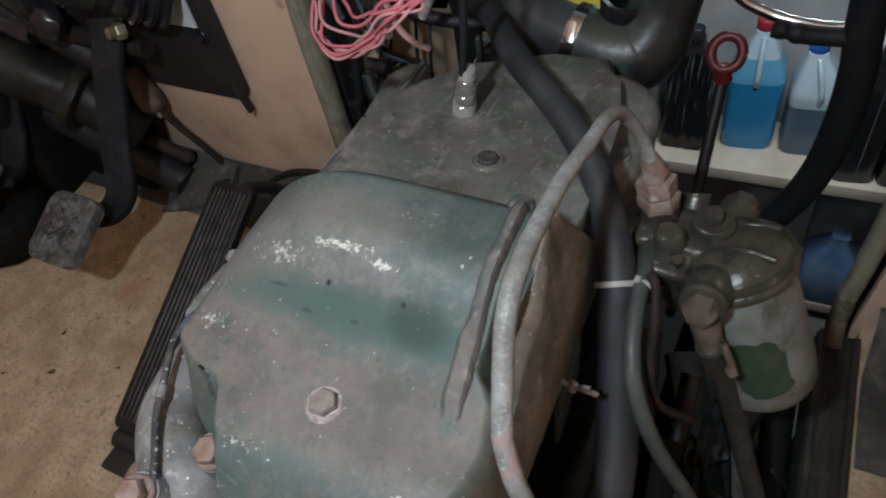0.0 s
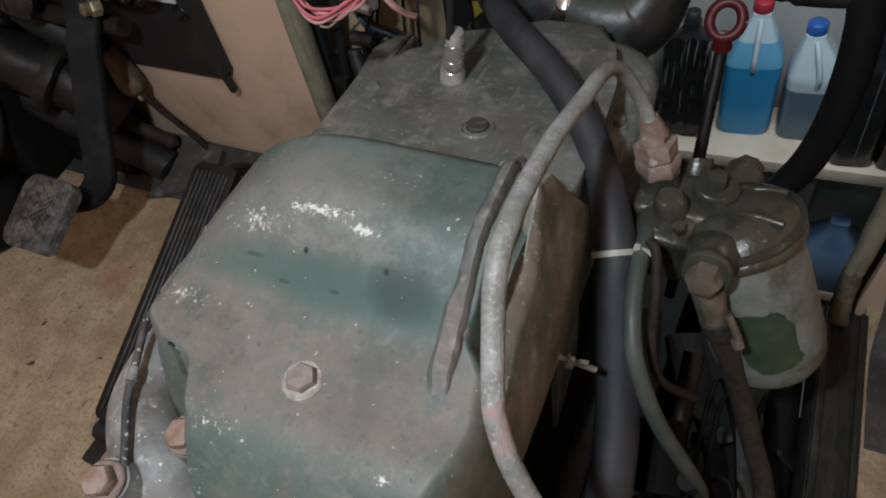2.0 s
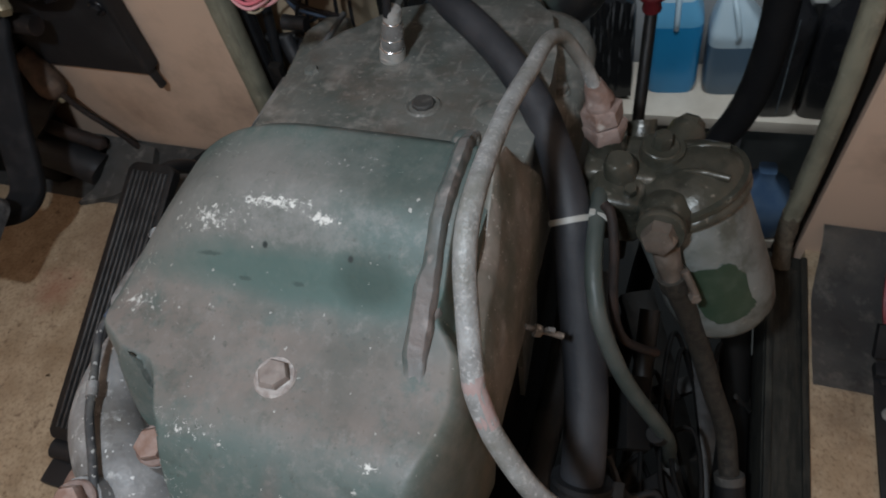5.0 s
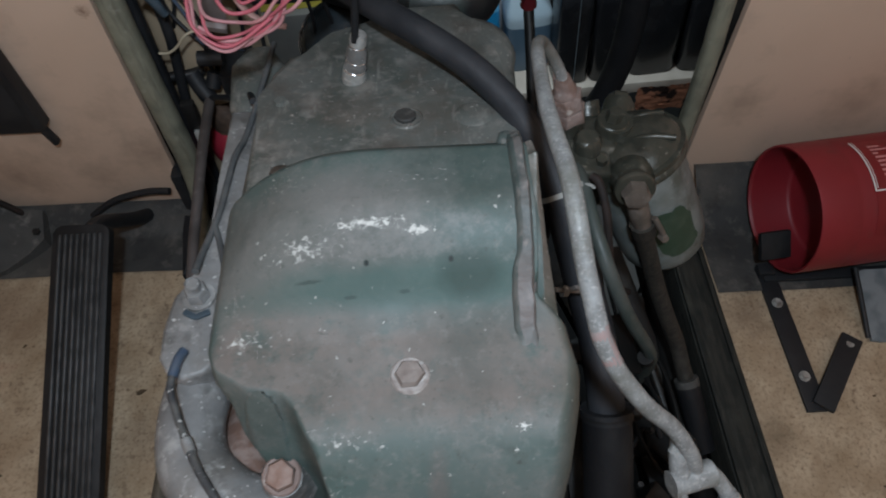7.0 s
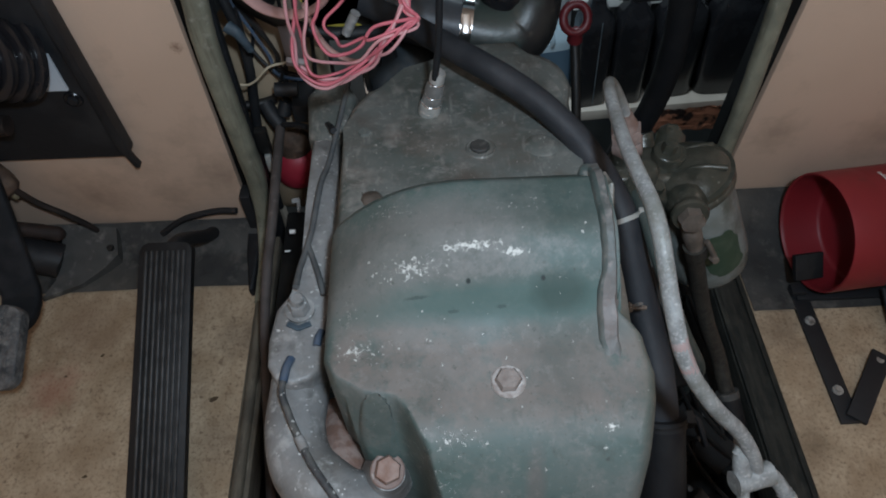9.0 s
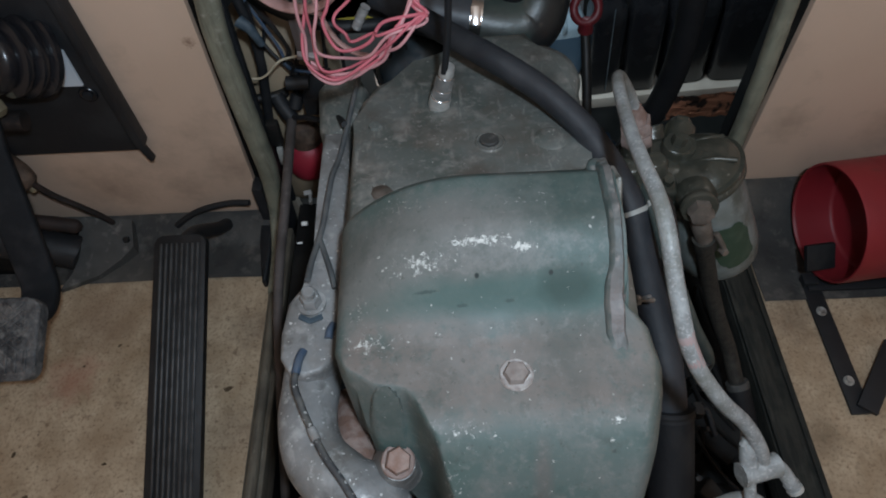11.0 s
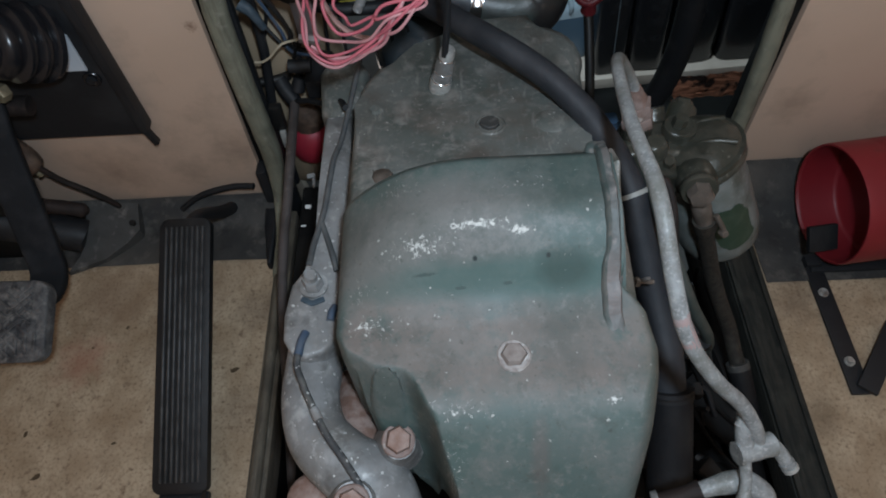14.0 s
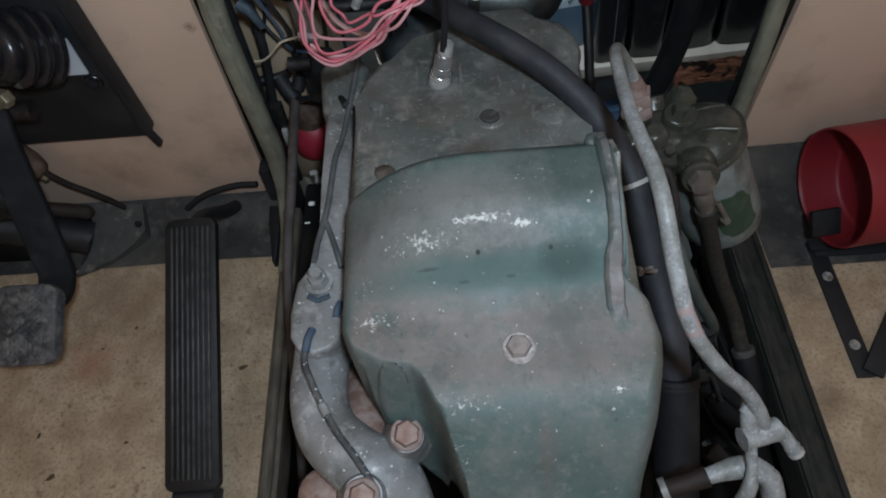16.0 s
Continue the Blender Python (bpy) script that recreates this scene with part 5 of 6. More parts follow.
part("braid", tube([(0.163, 0.377, 0.250), (0.172, 0.379, 0.222), (0.182, 0.381, 0.196), (0.201, 0.379, 0.145), (0.219, 0.367, 0.102), (0.239, 0.352, 0.060), (0.247, 0.334, 0.038), (0.2515, 0.320, 0.026)], 0.0090, 14), BROWNHOSE, bh)
part("ferrule", tube([(0.2510, 0.3215, 0.0275), (0.2530, 0.3155, 0.0225)], 0.0135, 18, 1, False), GUSSET, bh, "pale ferrule ring")
part("tail", tube([(0.2525, 0.317, 0.0235), (0.258, 0.300, 0.008), (0.272, 0.26, -0.03)], 0.0132, 14), RUBBER, bh)

# ---- pedals ----
acc = thing("accelerator_pedal", "ribbed black rubber accelerator pedal above the tan floor", "pedal", (-0.40, 0.3, 0.05))
lo, hi = Vector((-0.402, 0.192, 0.031)), Vector((-0.4035, 0.479, 0.158))
slope = math.degrees(math.atan2(hi.z - lo.z, hi.y - lo.y))
length = (hi - lo).length
place = pose(*lo, slope, 0, 0)
outline = []
for cx, cy, a0 in ((0.021, length - 0.009, 0), (-0.021, length - 0.009, 90), (-0.024, 0.007, 180), (0.024, 0.007, 270)):
    for k in range(6):
        a = radians(a0 + 18 * k)
        r = 0.009 if cy > 0.1 else 0.007
        outline.append((cx + r * math.cos(a), cy + r * math.sin(a)))
pad = part("pad", moved(slab(outline, -0.012, 0.0, 0.002), place), PADBLACK, acc)
for k in range(8):
    x = -0.0215 + 0.00615 * k
    part("rib", moved(box(x - 0.0014, x + 0.0014, 0.012, length - 0.010, -0.001, 0.0026, 0.0008, 1), place), PEDALRIB, pad)
part("hinge", tube([(-0.425, 0.186, 0.018), (-0.378, 0.186, 0.018)], 0.012, 12, 1, False), BLACK, acc)
part("hinge_foot", box(-0.428, -0.376, 0.150, 0.200, 0.0, 0.012, 0.003), BLACK, acc)
part("stalk", tube([(-0.404, 0.47, 0.145), (-0.404, 0.51, 0.12), (-0.404, 0.57, 0.05), (-0.404, 0.60, 0.02)], 0.009, 10), BLACK, acc)

brake = thing("brake_pedal", "worn rubber-padded brake pedal on a black arm", "pedal", (-0.55, 0.35, 0.15))
padm = pose(-0.563, 0.345, 0.166, 24, 0, 0)
outline = []
for cx, cy, a0, r in ((0.022, 0.028, 0, 0.016), (-0.019, 0.026, 90, 0.019), (-0.022, -0.030, 180, 0.014), (0.022, -0.030, 270, 0.014)):
    for k in range(6):
        a = radians(a0 + 18 * k)
        outline.append((cx + r * math.cos(a), cy + r * math.sin(a)))
pad = part("pad", moved(slab(outline, -0.016, 0.0, 0.003), padm), WORNPAD, brake, "worn grey rubber pad with crossed grooves")
for tilt in (38, -38):
    for k in range(7):
        off = -0.030 + 0.010 * k
        half = 0.026 - 0.42 * abs(off)
        part("tread", moved(moved(box(-half, half, -0.0013, 0.0013, -0.001, 0.0016, 0.0006, 1), pose(off * 0.35, off, 0.0002 * (k % 3), 0, 0, tilt)), padm), WORNPAD, pad)
for k in range(6):
    part("tread", moved(box(-0.027 + 0.0102 * k, -0.0235 + 0.0102 * k, -0.036, -0.012, -0.001, 0.0013, 0.0005, 1), padm), WORNPAD, pad)
part("arm", tube([(-0.566, 0.372, 0.150), (-0.563, 0.400, 0.130), (-0.567, 0.430, 0.128), (-0.572, 0.450, 0.146), (-0.574, 0.468, 0.178), (-0.579, 0.490, 0.208), (-0.586, 0.513, 0.235), (-0.590, 0.533, 0.264), (-0.596, 0.557, 0.289), (-0.608, 0.58, 0.35), (-0.618, 0.59, 0.5)], 0.0200, 20, squash=0.38, corner=0.35), ARMBLACK, brake)

clutch = thing("clutch_pedal", "worn grey clutch pedal pad on a black arm", "pedal", (-0.775, 0.42, 0.15))
part("arm", tube([(-0.767, 0.40, 0.125), (-0.790, 0.44, 0.115), (-0.805, 0.48, 0.15), (-0.820, 0.52, 0.22), (-0.835, 0.56, 0.30), (-0.845, 0.58, 0.5)], 0.018, 16, squash=0.4, corner=0.4), ARMBLACK, clutch)
part("pad", moved(box(-0.036, 0.036, -0.040, 0.040, -0.014, 0, 0.008, 3), pose(-0.777, 0.372, 0.150, 24, 0, 0)), WORNPAD, clutch)

column = thing("steering_column", "dark steering column and brown linkage behind the pedals", "steering column", (-0.70, 0.55, 0.3))
part("shaft", tube([(-0.66, 0.59, 0.195), (-0.72, 0.57, 0.26), (-0.79, 0.54, 0.35), (-0.88, 0.50, 0.48)], 0.020, 14), BLACK, column)
part("lever", rough(tube([(-0.600, 0.552, 0.030), (-0.604, 0.552, 0.032), (-0.612, 0.552, 0.036), (-0.66, 0.552, 0.056), (-0.73, 0.550, 0.088), (-0.83, 0.545, 0.138), (-0.94, 0.535, 0.195)], lambda u: 0.024 * min(1.0, 0.25 + 7 * u) ** 0.6, 18), 0.002, 40), BLACK, column)
part("lever_edge", rough(tube([(-0.590, 0.575, 0.058), (-0.60, 0.574, 0.064), (-0.64, 0.568, 0.085), (-0.72, 0.558, 0.125), (-0.82, 0.546, 0.178), (-0.94, 0.535, 0.24)], lambda u: 0.010 * min(1.0, 0.3 + 4 * u), 12), 0.0016, 60, 4), RUSTBROWN, column, "rust-brown rod along the lever")
part("bracket", box(-0.78, -0.70, 0.585, 0.615, 0.05, 0.21, 0.006), RUSTBROWN, column, "rust-brown steel bracket")
# rust-brown plate added over the bulkhead; its dark colour stands in for shade
part("housing", rough(box(-1.0, -0.700, 0.578, 0.614, 0.03, 0.62, 0.012), 0.002, 20), RUSTBROWN, column, "dark rust-brown plate standing in for the shaded bulkhead")
part("casting", rough(tube([(-0.90, 0.50, 0.30), (-0.80, 0.53, 0.225), (-0.72, 0.555, 0.165), (-0.655, 0.575, 0.105)], lambda u: 0.046 - 0.010 * u, 20), 0.006, 30, 3), GRIME, column)
part("flange", rough(lathe([(0.050, 0), (0.052, 0.004), (0.052, 0.016), (0.046, 0.020)], (-0.735, 0.548, 0.178), (0.75, 0.25, -0.6), 24), 0.003, 50, 8), GRIME, column)
part("side_box", rough(box(-1.0, -0.800, 0.47, 0.57, 0.0, 0.24, 0.02, 3), 0.004, 25), BAYDARK, column, "near-black box behind the clutch pedal, shade in its colour")
part("toe_box", rough(box(-0.80, -0.665, 0.535, 0.600, 0.004, 0.085, 0.014, 3), 0.004, 25, 4), BAYDARK, column)
part("drum", rough(lathe([(0.060, 0.0), (0.070, 0.008), (0.072, 0.050), (0.064, 0.066), (0.040, 0.074), (0.0, 0.076)], (-0.829, 0.391, 0.0), (0, 0, 1), 28, False), 0.003, 40, 5), BAYDARK, column, "black rubber floor boot")
part("gearbox", rough(joined(tube([(-0.699, 0.545, 0.367), (-0.696, 0.550, 0.313), (-0.692, 0.556, 0.279)], lambda u: 0.030 - 0.010 * u, 18), tube([(-0.782, 0.540, 0.305), (-0.752, 0.545, 0.285), (-0.724, 0.550, 0.273)], 0.017, 14), lathe([(0.022, 0.0), (0.022, 0.014), (0.012, 0.020)], (-0.676, 0.545, 0.302), (0.3, -0.9, 0.3), 16)), 0.005, 55, 6), GLOSSBLACK, column, "oily black steering gear casting")
part("cross_rod", tube([(-0.56, 0.572, 0.262), (-0.64, 0.570, 0.266), (-0.78, 0.565, 0.27)], 0.012, 12), RUSTBROWN, column)
part("union", joined(hexagon((-0.566, 0.560, 0.296), (-0.3, -0.9, 0.3), 0.018, 0.012), lathe([(0.0075, 0.0), (0.0075, 0.020), (0.0045, 0.022)], (-0.566, 0.560, 0.296), (-0.3, -0.9, 0.3), 16)), BRASS, column, "brass pipe union", 30)
part("knob", rough(lathe([(0.014, -0.050), (0.0165, -0.032), (0.019, -0.006), (0.0185, 0.004), (0.015, 0.013), (0.008, 0.019), (0.0, 0.020)], (-0.634, 0.590, 0.150), (0.5, -0.25, -0.8), 20, False), 0.002, 70, 3), KNOBRUST, column, "mottled rust-brown boot end")
part("knob_nipple", lathe([(0.0055, 0.0), (0.0055, 0.006), (0.004, 0.008)], (-0.625, 0.586, 0.134), (0.5, -0.25, -0.8), 12), BRASS, column)

cable = thing("brown_cable", "thin brown cable along the bulkhead foot", "cable", (-0.58, 0.59, 0.06))
part("sheath", tube([(-0.622, 0.584, 0.150), (-0.606, 0.588, 0.112), (-0.583, 0.590, 0.084), (-0.565, 0.594, 0.053), (-0.553, 0.597, 0.020), (-0.545, 0.592, 0.010)], 0.0042, 10), RUSTBROWN, cable)
part("tail", tube([(-0.475, 0.598, 0.024), (-0.450, 0.602, 0.042), (-0.425, 0.603, 0.054), (-0.390, 0.604, 0.062), (-0.360, 0.600, 0.066)], 0.0045, 10), BLACK, cable)

gus = thing("floor_gusset", "dusty grey steel gusset at the bulkhead foot", "bracket", (-0.57, 0.55, 0.02))
bm = bmesh.new()
pts = [(-0.602, 0.598, 0.052), (-0.535, 0.600, 0.040), (-0.532, 0.566, 0.022), (-0.548, 0.548, 0.016), (-0.575, 0.526, 0.011), (-0.625, 0.506, 0.009), (-0.612, 0.532, 0.013), (-0.604, 0.556, 0.030)]
topv = [bm.verts.new(p) for p in pts]
lowv = [bm.verts.new((x, y, 0.002)) for x, y, z in pts]
bm.faces.new(topv)
for k in range(len(pts)):
    q = (k + 1) % len(pts)
    bm.faces.new((lowv[k], lowv[q], topv[q], topv[k]))
part("plate", bm, GUSSET, gus, "", 20)
bolt("bolt", (-0.541, 0.575, 0.024), (0, -0.4, 1), 0.009, 0.005, 0.007, GRIME, gus)
part("roller", tube([(-0.72, 0.582, 0.035), (-0.618, 0.580, 0.035)], 0.024, 18, 1, False), BAYDARK, gus)

# ---- bulkhead plate with the column boot ----
plate = thing("column_plate", "black steel cover plate on the beige bulkhead", "plate", (-0.6, 0.61, 0.3))
part("sheet", slab([(-0.82, 0.607), (-0.470, 0.607), (-0.470, 0.616), (-0.82, 0.616)], 0.172, 0.62, 0.001), BLACK, plate)
part("lip", moved(box(-0.006, 0.006, -0.010, 0.010, 0.0, 0.44, 0.003), pose(-0.464, 0.604, 0.186, 0, -1.5, 0)), BLACK, plate, "worn folded edge of the plate")
part("lip_tip", moved(box(-0.0032, 0.0032, -0.005, 0.005, -0.026, 0.012, 0.0015), pose(-0.466, 0.603, 0.184, 0, -14, 0)), BLACK, plate)
# pale sheet whose colour stands in for light past the boot
part("gap_light", slab([(-0.545, 0.6040), (-0.494, 0.6040), (-0.494, 0.6066), (-0.545, 0.6066)], 0.281, 0.330), PALEGAP, plate, "pale sheet standing in for light past the boot")
bolt("plate_screw", (-0.495, 0.6065, 0.267), (0, -1, 0), 0.010, 0.004, 0.0105, BLACK, plate, GLOSSBLACK)
boot = thing("column_boot", "ribbed black rubber steering column boot", "boot", (-0.53, 0.58, 0.33))
part("bellows", lathe([(0.040, 0.0), (0.046, 0.004), (0.046, 0.010), (0.039, 0.014), (0.044, 0.019), (0.044, 0.025), (0.036, 0.029), (0.041, 0.034), (0.041, 0.040), (0.033, 0.044), (0.036, 0.050), (0.034, 0.058), (0.026, 0.062), (0.024, 0.12)], (-0.522, 0.606, 0.326), (-0.45, -0.70, 0.45), 32, False), GLOSSBLACK, boot)
part("collar", lathe([(0.027, 0), (0.027, 0.03)], (-0.560, 0.545, 0.365), (-0.45, -0.70, 0.45), 24), BLACK, boot)

# ---- fire extinguisher and its bracket ----
ext = thing("fire_extinguisher", "red fire extinguisher lying on its side on the floor", "extinguisher", (0.5, 0.51, 0.088))
E0 = Vector((0.398, 0.506, 0.088))
EX = Vector((1.0, 0.10, 0.0)).normalized()
part("cylinder", lathe([(0.0735, 0.004), (0.0752, 0.0), (0.0772, 0.0), (0.0780, 0.003), (0.0780, 0.045), (0.0775, 0.047), (0.0780, 0.050), (0.0780, 0.43), (0.070, 0.465), (0.045, 0.485), (0.02, 0.49)], E0, EX, 56, False), RED, ext)
part("base", lathe([(0.0736, 0.003), (0.0732, 0.050), (0.0725, 0.0535), (0.0690, 0.0560), (0.040, 0.0575), (0.0, 0.0580)], E0, EX, 56, False), RED, ext, "hollow red base")
part("neck", lathe([(0.02, 0), (0.022, 0.01), (0.022, 0.04), (0.012, 0.05)], E0 + EX * 0.488, EX, 24), BRASS, ext)


def on_drum(along, angle, lift=0.0006):
    """A point of the extinguisher's skin; angle in degrees from the top towards the cab."""
    up = Vector((0, 0, 1))
    front = up.cross(EX)
    a = radians(angle)
    return E0 + EX * along + (up * math.cos(a) - front * math.sin(a) * -1) * (0.0780 + lift)


def drum_patch(s0, s1, a0, a1, lift, n=14):
    return sheet([[on_drum(s0 + (s1 - s0) * i / 6, a0 + (a1 - a0) * k / n, lift) for k in range(n + 1)] for i in range(7)])


panel = part("label_panel", drum_patch(0.064, 0.30, -68, 22, 0.0005, 30), LABEL, ext, "dark red printed panel")
for s0, s1, a0, a1 in ((0.0625, 0.0645, -29.5, 22), (0.0645, 0.30, -29.5, -28.3), (0.0660, 0.0668, -27, 22), (0.078, 0.0798, -66, -36), (0.0798, 0.16, -37.2, -36), (0.0798, 0.16, -67.2, -66), (0.108, 0.128, -26, -21), (0.108, 0.112, -21, -8), (0.108, 0.128, -8, -4), (0.108, 0.112, -2, 12)):
    part("label_line", drum_patch(s0, s1, a0, a1, 0.0009, 24), WHITE, panel)
for k in range(9):
    a = 12 - 4.2 * k
    part("print_bar", drum_patch(0.078, 0.084 + 0.016 * (0.5 + 0.5 * math.sin(k * 2.3)), a, a + 2.0, 0.0009, 4), PRINT, panel)

part("rubber_tab", moved(box(-0.019, 0.019, -0.004, 0.004, -0.017, 0.017, 0.002), pose(0.386, 0.470, 0.066, -42, 0, 6)), RUBBER, ext, "short black rubber tab on the base rim")

brk = thing("wall_bracket", "black flat-iron bracket screwed to the tan floor", "bracket", (0.4, 0.38, 0))
part("base_bar", box(0.386, 0.410, 0.284, 0.470, 0.0005, 0.005, 0.0012), BLACK, brk)
part("front_leg", moved(box(-0.012, 0.012, 0.0, 0.105, 0.0, 0.005, 0.0012), pose(0.403, 0.287, 0.0055, 1.5, 0, -38)), BLACK, brk)
part("back_leg", box(0.386, 0.406, 0.462, 0.478, 0.0, 0.014, 0.002), BLACK, brk)
part("cross_bar", box(0.392, 0.62, 0.455, 0.470, 0.002, 0.008, 0.001), BLACK, brk)
for p in ((0.3975, 0.424), (0.3965, 0.326)):
    bolt("screw", (*p, 0.005), (0, 0, 1), 0.008, 0.003, 0.0065, ZINC, brk)
part("leg_hole", lathe([(0.0045, 0), (0.0045, 0.0008)], (0.4607, 0.3605, 0.0122), (0, 0, 1), 14), ZINC, brk)

tag = thing("steel_plate", "blue-grey steel plate with a round hole beside the extinguisher", "plate", (0.56, 0.42, 0.03))
bm = bmesh.new()
rim, edge = [], []
for k in range(48):
    a = 2 * math.pi * k / 48 + 0.001
    c, d = math.cos(a), math.sin(a)
    far = min(((0.105 if c > 0 else 0.053) / abs(c)), 0.043 / abs(d))
    for ring, r in ((rim, 0.0235), (edge, far)):
        x, y = 0.547 + r * c, 0.408 + r * d
        ring.append((x, y, 0.0170 + 0.31 * (y - 0.408)))
tops = [[bm.verts.new(p) for p in ring] for ring in (edge, rim)]
lows = [[bm.verts.new((x, y + 0.001, z - 0.0045)) for x, y, z in ring] for ring in (edge, rim)]
for k in range(48):
    q = (k + 1) % 48
    bm.faces.new((tops[0][k], tops[0][q], tops[1][q], tops[1][k]))
    bm.faces.new((lows[0][q], lows[0][k], lows[1][k], lows[1][q]))
    bm.faces.new((lows[0][k], lows[0][q], tops[0][q], tops[0][k]))
    bm.faces.new((tops[1][k], tops[1][q], lows[1][q], lows[1][k]))
part("sheet", bm, BLUEGREY, tag, "", 20)
part("edge", tube([(0.491, 0.371, 0.004), (0.495, 0.453, 0.031)], 0.003, 8, 1, False), BLACK, tag)
# ---- rods, tank and clutter beside the engine ----
rod = thing("control_rod", "rust-brown control rod with a black clip beside the engine", "rod", (-0.28, 0.55, 0.17))
part("shaft", tube([(-0.281, 0.640, 0.180), (-0.279, 0.560, 0.177), (-0.283, 0.505, 0.154), (-0.291, 0.459, 0.121), (-0.297, 0.40, 0.075), (-0.300, 0.30, -0.01), (-0.30, 0.10, -0.15)], 0.0062, 10), ROD, rod)
part("clip", joined(tube([(-0.298, 0.660, 0.205), (-0.290, 0.652, 0.190), (-0.281, 0.645, 0.178)], 0.010, 10), tube([(-0.270, 0.660, 0.205), (-0.276, 0.652, 0.190)], 0.009, 10)), BLACK, rod)
part("link", tube([(-0.278, 0.640, 0.184), (-0.255, 0.622, 0.200), (-0.232, 0.600, 0.215), (-0.205, 0.555, 0.262), (-0.192, 0.52, 0.285)], 0.0035, 8), BLACK, rod)

side = thing("bay_bracket", "black steel bracket with clips behind the trim", "bracket", (-0.31, 0.64, 0.2))
part("strip", box(-0.331, -0.314, 0.628, 0.640, -0.10, 0.60, 0.003), BLACK, side)
part("clip", box(-0.312, -0.296, 0.622, 0.634, 0.150, 0.190, 0.003), GRIME, side)
part("clip", box(-0.306, -0.298, 0.618, 0.626, 0.120, 0.150, 0.002), ZINC, side)
part("pin", tube([(-0.322, 0.655, 0.205), (-0.300, 0.660, 0.204), (-0.285, 0.668, 0.203)], 0.006, 10), GRIME, side)
part("block", box(-0.262, -0.226, 0.640, 0.690, 0.185, 0.215, 0.005), BLACK, side)
part("foot", box(-0.352, -0.337, 0.600, 0.626, -0.06, 0.092, 0.004), BLACK, side)
part("foot", rough(slab([(-0.356, 0.602), (-0.352, 0.560), (-0.342, 0.500), (-0.337, 0.502), (-0.336, 0.602)], 0.002, 0.020, 0.003), 0.001, 60), BLACK, side)

tank = thing("header_tank", "tan plastic header tank in the van nose", "tank", (-0.312, 0.775, 0.0))
part("body", lathe([(0.030, 0.0), (0.066, 0.012), (0.076, 0.04), (0.076, 0.27), (0.060, 0.305), (0.022, 0.322), (0.022, 0.335)], (-0.300, 0.748, -0.04), (0, 0, 1), 28), TAN, tank)
part("neck", lathe([(0.026, 0), (0.026, 0.022)], (-0.300, 0.748, 0.292), (0, 0, 1), 20), BLACK, tank)

redc = thing("red_canister", "red plastic canister low in the engine bay", "canister", (-0.30, 0.70, 0.0))
part("body", lathe([(0.020, 0), (0.034, 0.008), (0.036, 0.020), (0.034, 0.046), (0.024, 0.060), (0.012, 0.066)], (-0.284, 0.688, 0.046), (0.1, -0.2, 1), 24), DARKPINK, redc)
part("cap", rough(lathe([(0.024, 0.0), (0.025, 0.010), (0.020, 0.030), (0.012, 0.040)], (-0.281, 0.682, 0.102), (0.1, -0.2, 1), 18), 0.002, 60), KNOBRUST, redc, "rust-brown cap")

relay = thing("wire_connector", "white wire connectors low beside the manifold", "connector", (-0.25, 0.50, 0.1))
part("shell", moved(box(-0.0038, 0.0038, -0.0026, 0.0026, -0.006, 0.006, 0.001), pose(-0.2710, 0.5330, 0.100, 40, 5, 4)), WHITE, relay)
part("shell", moved(box(-0.0034, 0.0034, -0.0011, 0.0011, -0.003, 0.003, 0.0006), pose(-0.2760, 0.5060, 0.095, 40, 5, 8)), WHITE, relay)
part("lever", rough(joined(moved(box(-0.005, 0.006, -0.003, 0.003, -0.003, 0.003, 0.001), pose(-0.2710, 0.5810, 0.104, 20, 0, 10)), moved(box(0.002, 0.006, -0.016, 0.003, -0.002, 0.002, 0.001), pose(-0.2710, 0.5810, 0.102, 10, 0, 4))), 0.001, 120), ALU, relay, "worn grey lever")
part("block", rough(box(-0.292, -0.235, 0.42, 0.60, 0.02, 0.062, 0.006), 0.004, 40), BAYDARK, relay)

# ---- pink wire bundle ----
rng = random.Random(4)
bundle = thing("wire_bundle", "tangled pink wires hanging over the engine front", "wires", (-0.17, 0.49, 0.42))
core = Vector((-0.148, 0.480, 0.446))
WAY = [(-0.193, 0.545, 0.56), (-0.203, 0.497, 0.462), (-0.208, 0.482, 0.420), (-0.201, 0.474, 0.400), (-0.177, 0.472, 0.390), (-0.147, 0.469, 0.408), (-0.124, 0.471, 0.427)]
for k in range(6):
    # loops of one coil: they hang from the left, dip and gather in a knot
    s = (1.0, 0.97, 0.90, 0.78, 0.62, 0.44)[k]
    j = lambda a: rng.uniform(-a, a)
    pts = [core + Vector(((p[0] - core.x) * s + j(0.0042), p[1] - core.y + j(0.008) + 0.012 * (1 - s), (p[2] - core.z) * s + j(0.0036))) for p in WAY]
    if k == 5:
        pts[0], pts[1] = Vector((-0.150, 0.53, 0.56)), Vector((-0.152, 0.505, 0.468))
    pts += [(-0.1035 + j(0.004), 0.478 + j(0.004), 0.441 + j(0.0035)), (-0.0985 + j(0.002), 0.482 + j(0.003), 0.447 + j(0.002)), (-0.108 + j(0.006), 0.490 + j(0.004), 0.455 + j(0.004)), (-0.106 + j(0.012), 0.515 + j(0.01), 0.50 + j(0.01)), (-0.100 + j(0.02), 0.54, 0.60)]
    part("wire", tube(pts, 0.0013 + 0.0004 * rng.random(), 8, 8), WIRE if k % 3 else WIREPALE, bundle)
